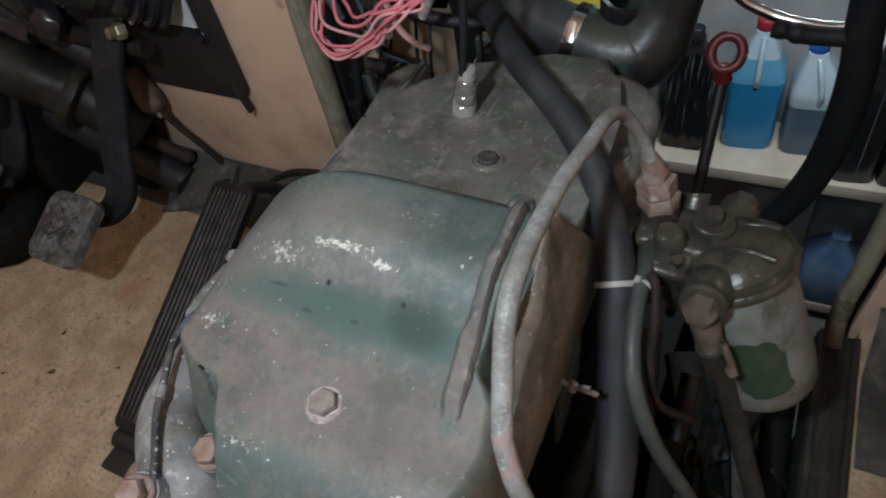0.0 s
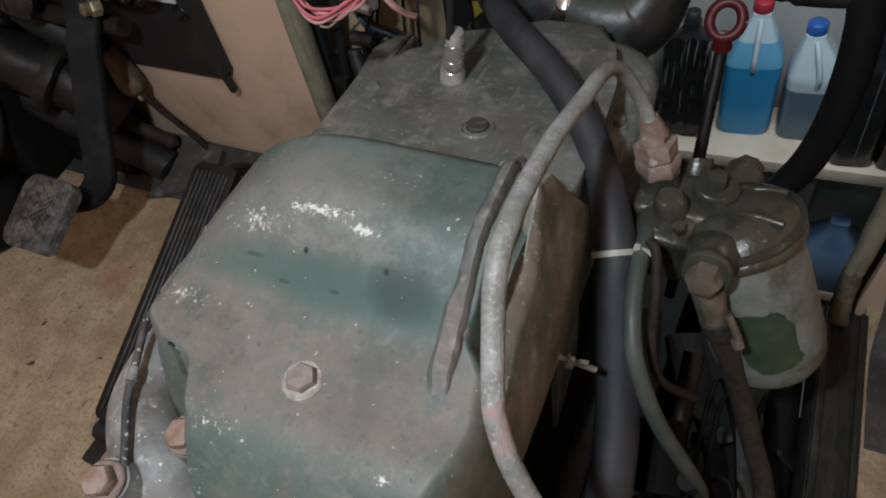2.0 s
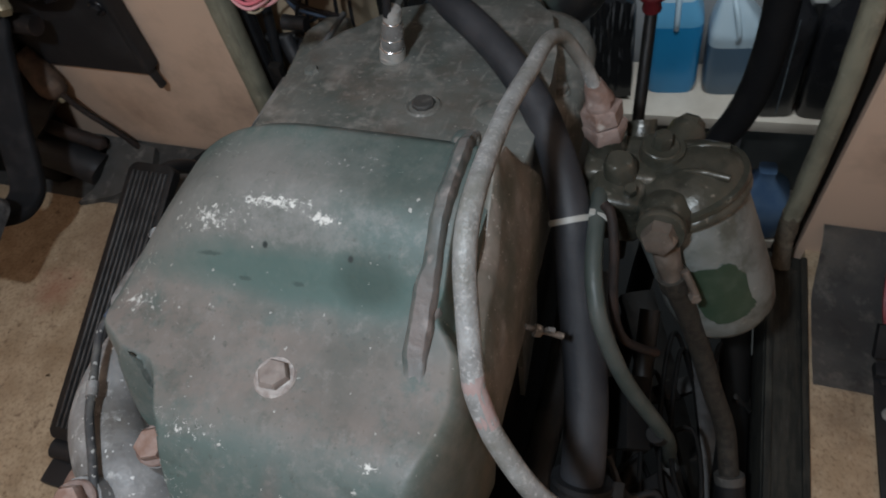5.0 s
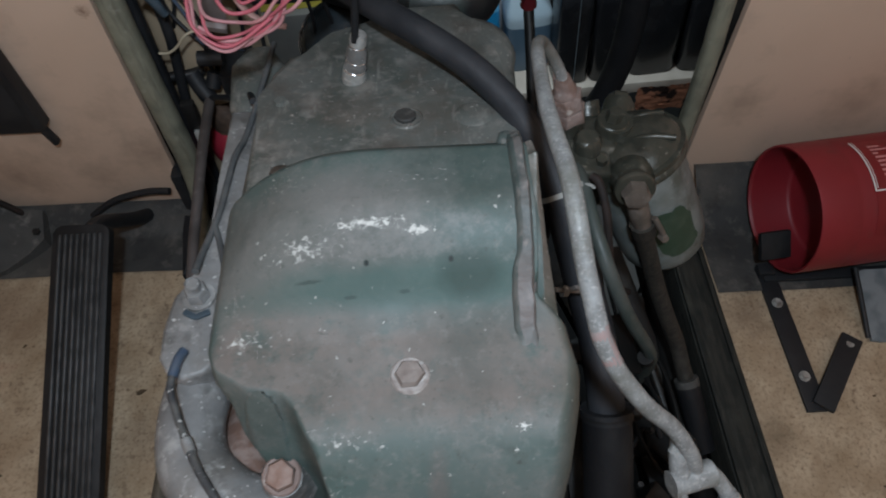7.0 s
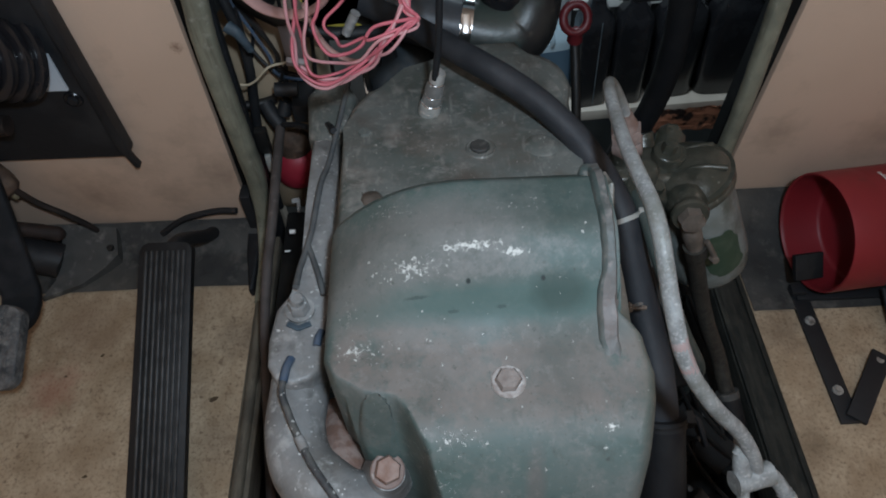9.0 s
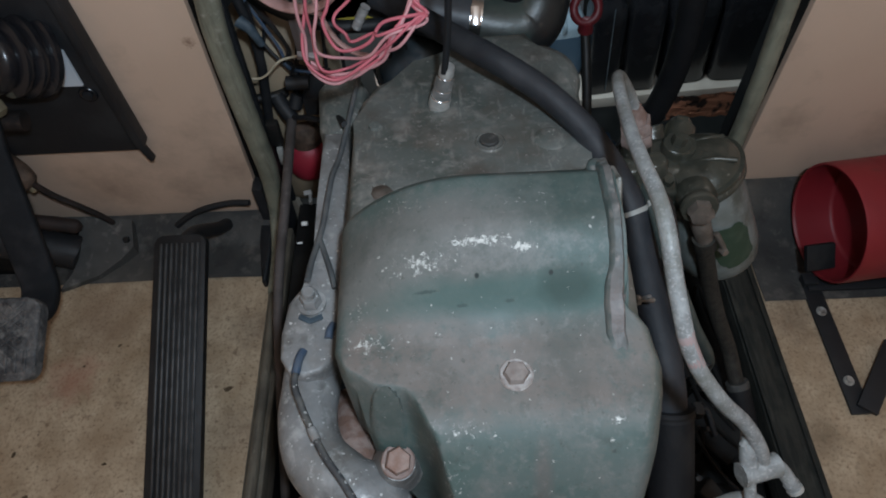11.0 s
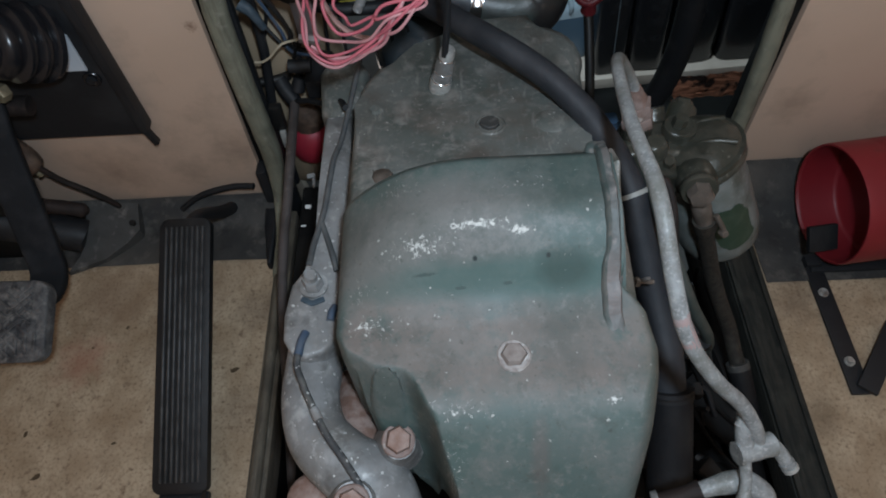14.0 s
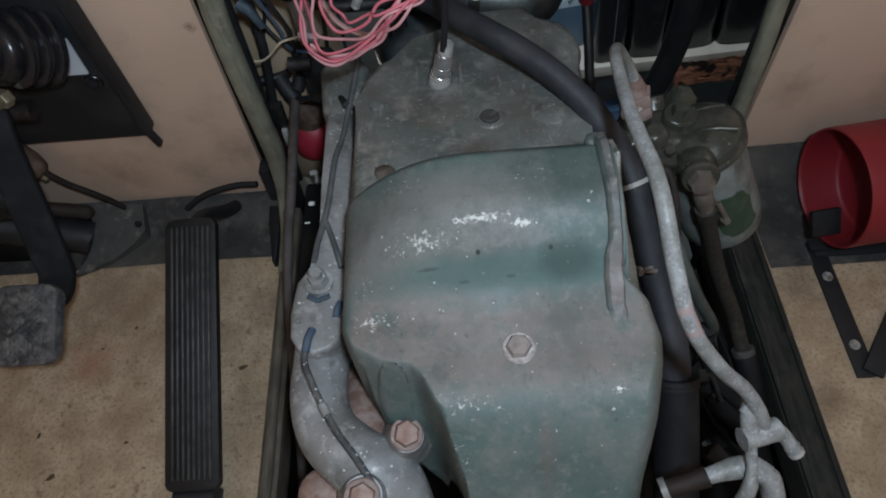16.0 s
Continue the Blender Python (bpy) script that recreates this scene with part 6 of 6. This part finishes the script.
for k in range(3):
    # tails that climb out of the knot
    j = lambda a: rng.uniform(-a, a)
    pts = [(-0.178 + j(0.006), 0.473, 0.386 + 0.003 * k), (-0.143 + j(0.004), 0.470, 0.408 + j(0.004)), (-0.124 + j(0.004), 0.474, 0.430 + j(0.004)), (-0.112 + j(0.004), 0.486, 0.447 + j(0.004)), (-0.101 + j(0.007), 0.51, 0.485 + j(0.006)), (-0.095 + j(0.015), 0.54, 0.58)]
    part("wire", tube([(-0.202, 0.477, 0.400 + 0.002 * k), *pts], 0.0015, 8, 8), WIRE if k % 2 else WIREPALE, bundle)

loom = thing("wiring_loom", "black wiring loom with pale connectors in the van nose", "wiring", (-0.22, 0.68, 0.28))
part("sleeve", tube([(-0.36, 0.70, 0.40), (-0.29, 0.68, 0.33), (-0.22, 0.67, 0.30), (-0.15, 0.68, 0.29), (-0.10, 0.72, 0.27)], 0.008, 12), BLACK, loom)
for k in range(5):
    u, w = rng.random(), rng.random()
    part("lead", tube([(-0.325 + 0.05 * u, 0.660 + 0.03 * w, 0.34), (-0.300 + 0.04 * w, 0.650 + 0.03 * u, 0.275 + 0.02 * u), (-0.285 + 0.05 * u, 0.655, 0.235 + 0.03 * w), (-0.255 + 0.04 * w, 0.675, 0.215 + 0.03 * u)], 0.0022, 6), (DARKBLUE, RUSTBROWN, BLACK, GRIME, BLACK)[k], loom)
part("sleeve", tube([(-0.33, 0.66, 0.44), (-0.30, 0.65, 0.30), (-0.315, 0.65, 0.15), (-0.32, 0.66, 0.0)], 0.006, 12), BLACK, loom)
card = [(-0.2550, 0.6450, 0.3270), (-0.2300, 0.6400, 0.3380), (-0.2260, 0.6250, 0.2960), (-0.2500, 0.6300, 0.2870)]
part("tag", thick(sheet([[Vector(card[0]).lerp(Vector(card[3]), v / 6) * (1 - u / 5) + Vector(card[1]).lerp(Vector(card[2]), v / 6) * (u / 5) + Vector((0, -0.004 * math.sin(math.pi * u / 5), 0)) for u in range(6)] for v in range(7)]), 0.0015), PINKGREY, loom, "pinkish grey cloth tag")
part("tag", moved(box(-0.014, 0.010, -0.003, 0.003, -0.006, 0.006, 0.001), pose(-0.2300, 0.6000, 0.3110, 30, 12, 0)), PINKGREY, loom)
part("tape", tube([(-0.2800, 0.6200, 0.3910), (-0.2590, 0.6100, 0.3760), (-0.2360, 0.6000, 0.3730), (-0.2120, 0.5950, 0.3760), (-0.1910, 0.5900, 0.3920), (-0.1790, 0.5900, 0.4130)], 0.0075, 12, squash=0.5), DUSTPINK, loom, "dusty pink taped wrap")
part("tape", tube([(-0.2130, 0.6000, 0.3830), (-0.2060, 0.5950, 0.3590), (-0.1950, 0.5900, 0.3380), (-0.1760, 0.5850, 0.3250), (-0.1580, 0.5850, 0.3200)], 0.0050, 12, squash=0.5), DUSTPINK, loom, "dusty pink taped wrap")
part("cream_wire", tube([(-0.3090, 0.6250, 0.2630), (-0.2990, 0.6250, 0.2630), (-0.2880, 0.6250, 0.2700), (-0.2770, 0.6250, 0.2820), (-0.2680, 0.6300, 0.2850), (-0.2450, 0.6350, 0.2860)], 0.0015, 8), YELLOWWIRE, loom, "bare cream wire")
part("slate_plug", rough(tube([(-0.3040, 0.6250, 0.3430), (-0.2950, 0.6220, 0.3370), (-0.2890, 0.6200, 0.3260), (-0.2840, 0.6200, 0.3140)], lambda u: 0.0072 - 0.003 * u, 10), 0.0015, 70), SLATE, loom, "slate blue plug")
part("metal_plug", rough(tube([(-0.1760, 0.6100, 0.3390), (-0.1630, 0.6100, 0.3640)], lambda u: 0.0052 + 0.0005 * math.sin(40 * u), 12, 16), 0.0006, 120), ALU, loom, "ribbed grey metal plug")
part("sleeve", tube([(-0.2720, 0.6300, 0.2500), (-0.2450, 0.6300, 0.2490)], 0.0085, 12, 4), BLACK, loom)
part("white_plate", thick(sheet([[(-0.2260, 0.6550, 0.3600), (-0.1610, 0.6550, 0.3550)], [(-0.2200, 0.6550, 0.3170), (-0.1710, 0.6550, 0.3210)]]), 0.002), BACKBOARD, loom, "pale plastic plate")
for k in range(7):
    x = -0.30 + 0.026 * k
    pts = [(x + rng.uniform(-0.02, 0.02), 0.69 + rng.uniform(-0.02, 0.02), 0.40), (x + rng.uniform(-0.02, 0.02), 0.68 + rng.uniform(-0.02, 0.02), 0.30), (x + rng.uniform(-0.03, 0.03), 0.67 + rng.uniform(-0.02, 0.02), 0.22), (x + rng.uniform(-0.03, 0.03), 0.70, 0.10)]
    part("wire", tube(pts, 0.0022, 8, 6), BLACK, loom)

lampx = thing("chrome_housing", "shiny black rounded housing behind the cylinder head", "housing", (-0.131, 0.70, 0.22))
part("dome", lathe([(0.058, -0.03), (0.058, 0.0), (0.051, 0.022), (0.034, 0.040), (0.014, 0.048), (0.0, 0.049)], (-0.116, 0.708, 0.200), (0.1, -0.5, 0.8), 32, False), DARKCHROME, lampx)
part("band", lathe([(0.060, -0.006), (0.060, 0.0)], (-0.116, 0.708, 0.200), (0.1, -0.5, 0.8), 32), CHROME, lampx)

therm = thing("thermostat_housing", "grimy cast thermostat housing beyond the hose", "housing", (0.04, 0.58, 0.28))
part("casting", lathe([(0.052, 0), (0.050, 0.045), (0.043, 0.056), (0.030, 0.061), (0.0, 0.062)], (0.018, 0.598, 0.225), (0.1, 0, 1), 28, False), CAST, therm)
part("foot", slab([(-0.02, 0.53), (0.050, 0.50), (0.070, 0.53), (0.072, 0.59), (0.04, 0.645), (-0.01, 0.645)], 0.20, 0.266, 0.022, 5), CAST, therm)
bolt("bolt", (-0.010, 0.560, 0.302), (0, 0, 1), 0.013, 0.007, 0.010, CAST, therm, CAST)
bolt("bolt", (0.048, 0.545, 0.264), (0, 0, 1), 0.013, 0.007, 0.010, CAST, therm, CAST)

# ---- intake ----
intake = thing("air_intake", "black rubber air intake elbow with a silver pipe", "intake", (0, 0.7, 0.27))
part("elbow", tube([(-0.05, 0.710, 0.268), (-0.015, 0.707, 0.260), (0.014, 0.709, 0.258), (0.030, 0.716, 0.268), (0.040, 0.728, 0.296), (0.046, 0.742, 0.345), (0.050, 0.76, 0.42)], lambda u: 0.036 + 0.007 * math.sin(math.pi * min(1.0, u * 1.4)), 28, 12), DUSTYBLACK, intake)
part("mouth", lathe([(0.020, 0), (0.028, 0.004), (0.030, 0.030), (0.028, 0.034), (0.022, 0.032), (0.020, 0.004)], (0.005, 0.728, 0.285), (0.05, -0.1, 1), 28, False), GLOSSBLACK, intake, "open black filler mouth")
part("pipe", tube([(-0.22, 0.77, 0.31), (-0.15, 0.74, 0.29), (-0.10, 0.722, 0.277), (-0.045, 0.710, 0.268)], 0.033, 24), SILVER, intake, "dull silver pipe")
part("clamp", tube([(-0.050, 0.7105, 0.2685), (-0.036, 0.7090, 0.2665)], 0.0385, 28, 1, False), CHROME, intake)
part("clamp_screw", moved(box(-0.006, 0.006, -0.012, 0.012, -0.006, 0.006, 0.002), pose(-0.043, 0.684, 0.292, 45, 0, 0)), CHROME, intake)

dip = thing("dipstick", "black dipstick tube with a dark red ring handle", "dipstick", (0.112, 0.77, 0.2))
part("tube", tube([(0.1125, 0.765, 0.202), (0.1150, 0.72, 0.150), (0.118, 0.67, 0.07), (0.12, 0.65, 0.0), (0.12, 0.64, -0.1)], 0.0070, 12), GRIME, dip)
ring = [(0.1105 + 0.0166 * math.cos(a), 0.772 + 0.010 * math.sin(a), 0.2325 + 0.0155 * math.sin(a)) for a in (2 * math.pi * k / 28 for k in range(29))]
part("ring", rough(tube(ring, 0.0060, 12, 1, False), 0.0006, 120), DARKRED, dip)
part("stem", tube([(0.1125, 0.7655, 0.203), (0.112, 0.764, 0.212), (0.112, 0.762, 0.220)], lambda u: 0.011 - 0.003 * u, 12), DARKRED, dip)

rhose = thing("radiator_hose", "thick black radiator hose in the van nose", "hose", (0.22, 0.70, 0.2))
part("rubber", tube([(0.150, 0.68, -0.50), (0.158, 0.69, -0.20), (0.172, 0.705, -0.06), (0.196, 0.722, 0.005), (0.216, 0.732, 0.045), (0.231, 0.735, 0.085), (0.2395, 0.735, 0.14), (0.2405, 0.735, 0.205), (0.2355, 0.735, 0.265), (0.228, 0.735, 0.305), (0.216, 0.735, 0.40), (0.20, 0.735, 0.52)], 0.0178, 20), RUBBER, rhose)
part("clip", tube([(0.2035, 0.7265, 0.0195), (0.2095, 0.7295, 0.0315)], 0.0192, 20, 1, False), GRIME, rhose)
part("branch", tube([(0.150, 0.726, 0.300), (0.170, 0.728, 0.296), (0.195, 0.731, 0.294), (0.228, 0.735, 0.295)], lambda u: 0.0095 + 0.002 * math.sin(20 * u) * smoothstep(0.1, 0.2, u) * smoothstep(0.45, 0.3, u), 16), RUBBER, rhose, "short black branch hose")

hoop = thing("chrome_tube", "bent chrome tube across the van nose", "tube", (0.18, 0.75, 0.3))
part("tube", tube([(0.070, 0.80, 0.345), (0.105, 0.795, 0.292), (0.140, 0.79, 0.276), (0.175, 0.785, 0.272), (0.215, 0.785, 0.273), (0.26, 0.79, 0.290), (0.30, 0.80, 0.33)], 0.0062, 12), CHROME, hoop)

# dark plant low in the bay
rng = random.Random(11)
plant = thing("bay_machinery", "oily dark pipes and pump parts low in the engine bay", "machinery", (0.2, 0.25, -0.1))
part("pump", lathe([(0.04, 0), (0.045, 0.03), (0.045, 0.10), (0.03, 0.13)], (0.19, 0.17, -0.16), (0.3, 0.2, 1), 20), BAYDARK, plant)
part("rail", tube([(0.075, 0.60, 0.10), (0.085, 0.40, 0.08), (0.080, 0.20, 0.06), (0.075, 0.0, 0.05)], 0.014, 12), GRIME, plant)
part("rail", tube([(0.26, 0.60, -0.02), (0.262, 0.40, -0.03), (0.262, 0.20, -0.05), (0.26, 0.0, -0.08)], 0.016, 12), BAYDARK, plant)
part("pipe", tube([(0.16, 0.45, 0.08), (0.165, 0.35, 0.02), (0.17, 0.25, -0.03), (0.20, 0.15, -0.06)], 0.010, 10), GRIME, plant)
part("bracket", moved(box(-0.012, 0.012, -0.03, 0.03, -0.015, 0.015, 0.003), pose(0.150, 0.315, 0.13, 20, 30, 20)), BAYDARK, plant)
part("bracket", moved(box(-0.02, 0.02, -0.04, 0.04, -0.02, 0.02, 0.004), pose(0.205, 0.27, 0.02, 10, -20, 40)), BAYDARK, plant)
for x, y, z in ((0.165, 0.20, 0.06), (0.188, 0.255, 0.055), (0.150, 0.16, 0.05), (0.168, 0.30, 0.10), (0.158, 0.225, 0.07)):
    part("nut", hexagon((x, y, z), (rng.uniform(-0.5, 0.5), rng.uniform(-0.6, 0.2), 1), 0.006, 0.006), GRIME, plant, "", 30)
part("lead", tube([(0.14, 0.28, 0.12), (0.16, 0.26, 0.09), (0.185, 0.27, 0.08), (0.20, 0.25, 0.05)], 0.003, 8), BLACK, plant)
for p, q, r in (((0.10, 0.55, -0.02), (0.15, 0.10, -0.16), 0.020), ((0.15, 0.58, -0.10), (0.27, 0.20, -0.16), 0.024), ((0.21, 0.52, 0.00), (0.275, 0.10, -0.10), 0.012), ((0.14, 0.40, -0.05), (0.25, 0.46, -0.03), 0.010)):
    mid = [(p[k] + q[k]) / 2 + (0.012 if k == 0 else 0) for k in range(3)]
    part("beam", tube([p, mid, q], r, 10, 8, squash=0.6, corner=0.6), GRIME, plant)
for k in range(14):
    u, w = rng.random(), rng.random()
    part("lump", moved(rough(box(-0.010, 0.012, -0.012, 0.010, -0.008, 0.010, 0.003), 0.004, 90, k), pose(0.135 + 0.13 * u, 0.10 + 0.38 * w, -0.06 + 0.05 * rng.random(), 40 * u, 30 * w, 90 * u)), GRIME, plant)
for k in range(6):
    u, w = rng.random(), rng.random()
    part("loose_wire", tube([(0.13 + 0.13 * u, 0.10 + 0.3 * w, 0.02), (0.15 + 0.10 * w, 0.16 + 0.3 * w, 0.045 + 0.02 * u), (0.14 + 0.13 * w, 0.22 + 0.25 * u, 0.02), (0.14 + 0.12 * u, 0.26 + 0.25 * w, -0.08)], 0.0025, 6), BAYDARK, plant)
for k in range(4):
    u, w = rng.random(), rng.random()
    part("fitting", rough(tube([(0.14 + 0.11 * u, 0.12 + 0.34 * w, -0.01), (0.143 + 0.11 * u, 0.125 + 0.34 * w, 0.012)], 0.0042, 8, 1, False), 0.0012, 200, k), ALU if k % 2 else ZINC, plant)
part("left_shaft", tube([(-0.26, 0.60, 0.02), (-0.262, 0.40, -0.02), (-0.26, 0.1, -0.06)], 0.016, 12), GRIME, plant)

# ---- garage shelf in front of the van ----
SY, SZ = 1.95, -0.945
van_things = set(scene.objects)
shelf = thing("garage_shelf", "pale wooden shelf of bottles in front of the van", "shelf", (0.2, SY, SZ))
part("board", box(-0.8, 1.1, SY - 0.11, SY + 0.16, SZ - 0.045, SZ, 0.003), WOOD, shelf)
part("board", box(-0.5, 1.1, SY - 0.11, SY + 0.16, SZ - 0.645, SZ - 0.60, 0.003), WOOD, shelf)
part("upper_board", box(0.43, 1.1, SY - 0.0, SY + 0.16, SZ + 0.352, SZ + 0.392, 0.003), WHITE, shelf, "white painted upper board")
part("post", box(-0.80, -0.75, SY - 0.09, SY - 0.04, -1.62, SZ - 0.046, 0.003), WOOD, shelf)
part("post", box(1.05, 1.10, SY - 0.09, SY - 0.04, -1.70, SZ - 0.046, 0.003), WOOD, shelf)
part("back_board", box(-0.5, 0.46, SY + 0.17, SY + 0.19, -1.62, SZ + 0.5, 0.003), BACKBOARD, shelf)


def jug_ring(w, d, z, lean=0.0, n=28):
    """A rounded-square ring of a jug."""
    out = []
    for k in range(n):
        a = 2 * math.pi * k / n
        c, s_ = math.cos(a), math.sin(a)
        e = 0.42
        out.append((w * math.copysign(abs(c) ** e, c) + lean, d * math.copysign(abs(s_) ** e, s_), z))
    return out


def rings_mesh(rings, cap_low=True, cap_top=True):
    bm = bmesh.new()
    vs = [[bm.verts.new(p) for p in r] for r in rings]
    n = len(vs[0])
    for a, b in zip(vs, vs[1:]):
        for k in range(n):
            bm.faces.new((a[k], a[(k + 1) % n], b[(k + 1) % n], b[k]))
    if cap_low:
        bm.faces.new(vs[0][::-1])
    if cap_top:
        bm.faces.new(vs[-1])
    return bm


def jug(label, x, y, w, d, h, level, fluid, upper, cap_mat, turn, lean=0.0, refract=0.0, refract_mat=None):
    """A translucent plastic jug with fluid, neck, cap and handle."""
    ob = thing("jug", label, "jug", (x, y, SZ), "jugs on the shelf")
    m = Matrix.Translation((x, y, SZ)) @ pose(0, 0, 0, 0, 0, turn)
    sh = h * 0.60

    def ring_at(z):
        if z < 0.02 * h:
            return jug_ring(w * 0.9, d * 0.9, z)
        k = 0.25 * smoothstep(sh, h * 0.93, z) + 0.75 * min(1.0, max(0.0, (z - sh) / (h * 0.93 - sh)))
        return jug_ring(w * (1 - 0.68 * k), d * (1 - 0.62 * k), z, lean * k)

    low = [ring_at(z) for z in np.linspace(0, level, 8)]
    top = [ring_at(z) for z in np.linspace(level + refract, h * 0.94, 14)]
    part("fluid", moved(rings_mesh(low), m), fluid, ob)
    if refract:
        # fluid colour refracted up into the shoulder, painted as a paler band
        part("refraction_band", moved(rings_mesh([ring_at(z) for z in np.linspace(level, level + refract, 8)], False, False), m), refract_mat, ob, "paler blue band painted as refraction above the fluid")
    body = part("body", moved(rings_mesh(top, False), m), upper, ob)
    part("cap", moved(lathe([(0.027, 0), (0.028, 0.004), (0.028, 0.030), (0.024, 0.034), (0.0, 0.034)], (lean, 0, h * 0.94), (0, 0, 1), 24, False), m), cap_mat, body)
    part("handle", moved(tube([(lean * 0.8, -d * 0.42, h * 0.90), (lean * 0.4, -d * 0.80, h * 0.80), (0, -d * 1.04, h * 0.66), (0, -d * 0.98, h * 0.58)], 0.0085, 10), m), upper, body)
    return ob


jug("clear plastic jug half full of bright blue fluid, red cap", 0.180, SY + 0.070, 0.082, 0.074, 0.442, 0.262, WASH, JUGPALE, DARKPINK, 4, 0.0, 0.075, REFRACTBLUE)
jug("cloudy plastic jug part full of grey-blue fluid, blue cap", 0.362, SY + 0.075, 0.083, 0.074, 0.375, 0.190, COOLANT, JUGWHITE, BLUE, 4, -0.030)


def bottle(label, x, y, w, d, h, turn, group="bottles on the shelf"):
    ob = thing("oil_bottle", label, "bottle", (x, y, SZ), group)
    m = Matrix.Translation((x, y, SZ)) @ pose(0, 0, 0, 0, 0, turn)
    rings = [jug_ring(w * 0.92, d * 0.92, 0), jug_ring(w, d, 0.01), jug_ring(w, d, h * 0.75), jug_ring(w * 0.9, d * 0.9, h * 0.84), jug_ring(w * 0.45, d * 0.45, h * 0.93), jug_ring(w * 0.4, d * 0.4, h)]
    part("body", moved(rings_mesh(rings), m), GLOSSBLACK, ob)
    part("cap", moved(lathe([(0.022, 0), (0.022, 0.03), (0.018, 0.034)], (0, 0, h), (0, 0, 1), 18), m), BLACK, ob)
    return ob, m


bottle("black plastic oil bottle wrapped in clear film", -0.005, SY + 0.02, 0.064, 0.060, 0.40, 0)
film = thing("plastic_film", "crumpled clear film over a black bottle", "film", (0.0, SY, SZ + 0.3))
rows = [[(-0.072 + 0.134 * u + 0.004 * noise.noise(Vector((u * 5, v * 3, 2))), SY - 0.046 + 0.006 * noise.noise(Vector((u * 9, v * 3, 5))), SZ + 0.02 + 0.36 * v + 0.012 * noise.noise(Vector((u * 6, v * 4, 9)))) for u in np.linspace(0, 1, 30)] for v in np.linspace(0, 1, 20)]
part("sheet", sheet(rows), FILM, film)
ob, m = bottle("black plastic oil bottle with grey print", 0.500, SY - 0.03, 0.060, 0.060, 0.42, 6)
part("print_bar", moved(box(0.003, 0.0055, -0.0625, -0.0605, 0.02, 0.36), m), BLUEGREY, ob)
bottle("large black plastic oil bottle", 0.632, SY - 0.02, 0.062, 0.070, 0.42, -4)
bottle("large black plastic oil bottle", 0.790, SY + 0.0, 0.084, 0.075, 0.42, 3)
bottle("large black plastic oil bottle", 0.970, SY + 0.0, 0.088, 0.080, 0.42, -2)
solid("shelf_box", box(-0.72, -0.10, SY - 0.05, SY + 0.12, SZ, SZ + 0.365, 0.004), GROUND, "dark grey carton on the shelf", "box")
solid("yellow_box", box(-0.70, -0.21, SY - 0.02, SY + 0.11, SZ + 0.366, SZ + 0.54, 0.004), YELLOW, "yellow carton on a dark carton on the shelf", "box")
solid("low_jug", moved(rings_mesh([jug_ring(0.08, 0.07, 0), jug_ring(0.09, 0.08, 0.02), jug_ring(0.09, 0.08, 0.20), jug_ring(0.03, 0.03, 0.28), jug_ring(0.03, 0.03, 0.31)]), Matrix.Translation((0.545, SY - 0.03, SZ - 0.60))), BLUEPALE, "blue plastic jug on the lower shelf", "jug")
solid("low_jug", moved(rings_mesh([jug_ring(0.08, 0.07, 0), jug_ring(0.08, 0.07, 0.20), jug_ring(0.03, 0.03, 0.27), jug_ring(0.03, 0.03, 0.30)]), Matrix.Translation((0.315, SY - 0.03, SZ - 0.60))), BLUE, "blue plastic jug on the lower shelf", "jug")
solid("low_jug", moved(rings_mesh([jug_ring(0.06, 0.06, 0), jug_ring(0.06, 0.06, 0.24), jug_ring(0.03, 0.03, 0.28), jug_ring(0.03, 0.03, 0.31)]), Matrix.Translation((0.10, SY - 0.03, SZ - 0.60))), YELLOW, "yellow plastic jug on the lower shelf", "jug")

rag = []
for i in range(16):
    rag.append([(0.74 + 0.24 * k / 15 + 0.02 * noise.noise(Vector((i * 0.4, k * 0.4, 1))), SY - 0.125 + 0.006 * noise.noise(Vector((k * 0.9, i * 0.8, 6))) + 0.01 * i / 15, SZ - 0.012 - 0.12 * i / 15 + 0.016 * noise.noise(Vector((i * 0.25, k * 0.3, 4)))) for k in range(16)])
solid("rag", sheet(rag), ORANGE, "crumpled orange-brown rag hanging from the shelf edge", "rag")

# the van stands nose-down and a little askew to the garage shelf
lean = pose(0.2, SY, SZ, 0, -3.6, 0) @ pose(-0.2, -SY, -SZ)
for ob in [o for o in scene.objects if o not in van_things and o.parent is None]:
    ob.matrix_basis = lean @ ob.matrix_basis

# ---- floor litter ----
litter = [(-0.590, 0.226, 0.009, 30), (-0.619, 0.278, 0.006, 70), (-0.506, 0.263, 0.005, 10), (-0.443, 0.470, 0.011, 60), (-0.446, 0.240, 0.008, 150), (-0.565, 0.392, 0.003, 0), (-0.525, 0.420, 0.004, 40), (-0.655, 0.20, 0.004, 20), (-0.372, 0.352, 0.009, 20), (0.47, 0.30, 0.003, 0), (0.56, 0.26, 0.004, 50), (0.44, 0.20, 0.003, 0)]
for x, y, r, turn in litter:
    r *= 0.62
    bm = bmesh.new()
    ring = [bm.verts.new((r * math.cos(a) * (1 + 0.3 * math.sin(3 * a + turn)), 0.5 * r * math.sin(a), 0.0012 + 0.0010 * math.sin(2 * a))) for a in (2 * math.pi * k / 10 for k in range(10))]
    low = [bm.verts.new((v.co.x, v.co.y, 0.0)) for v in ring]
    bm.faces.new(ring)
    for k in range(10):
        bm.faces.new((low[k], low[(k + 1) % 10], ring[(k + 1) % 10], ring[k]))
    solid("dry_crumb", moved(bm, pose(x, y, 0.0003, 0, 0, turn)), CRUMB, "small dry brown crumb on the tan floor", "litter", "floor litter")
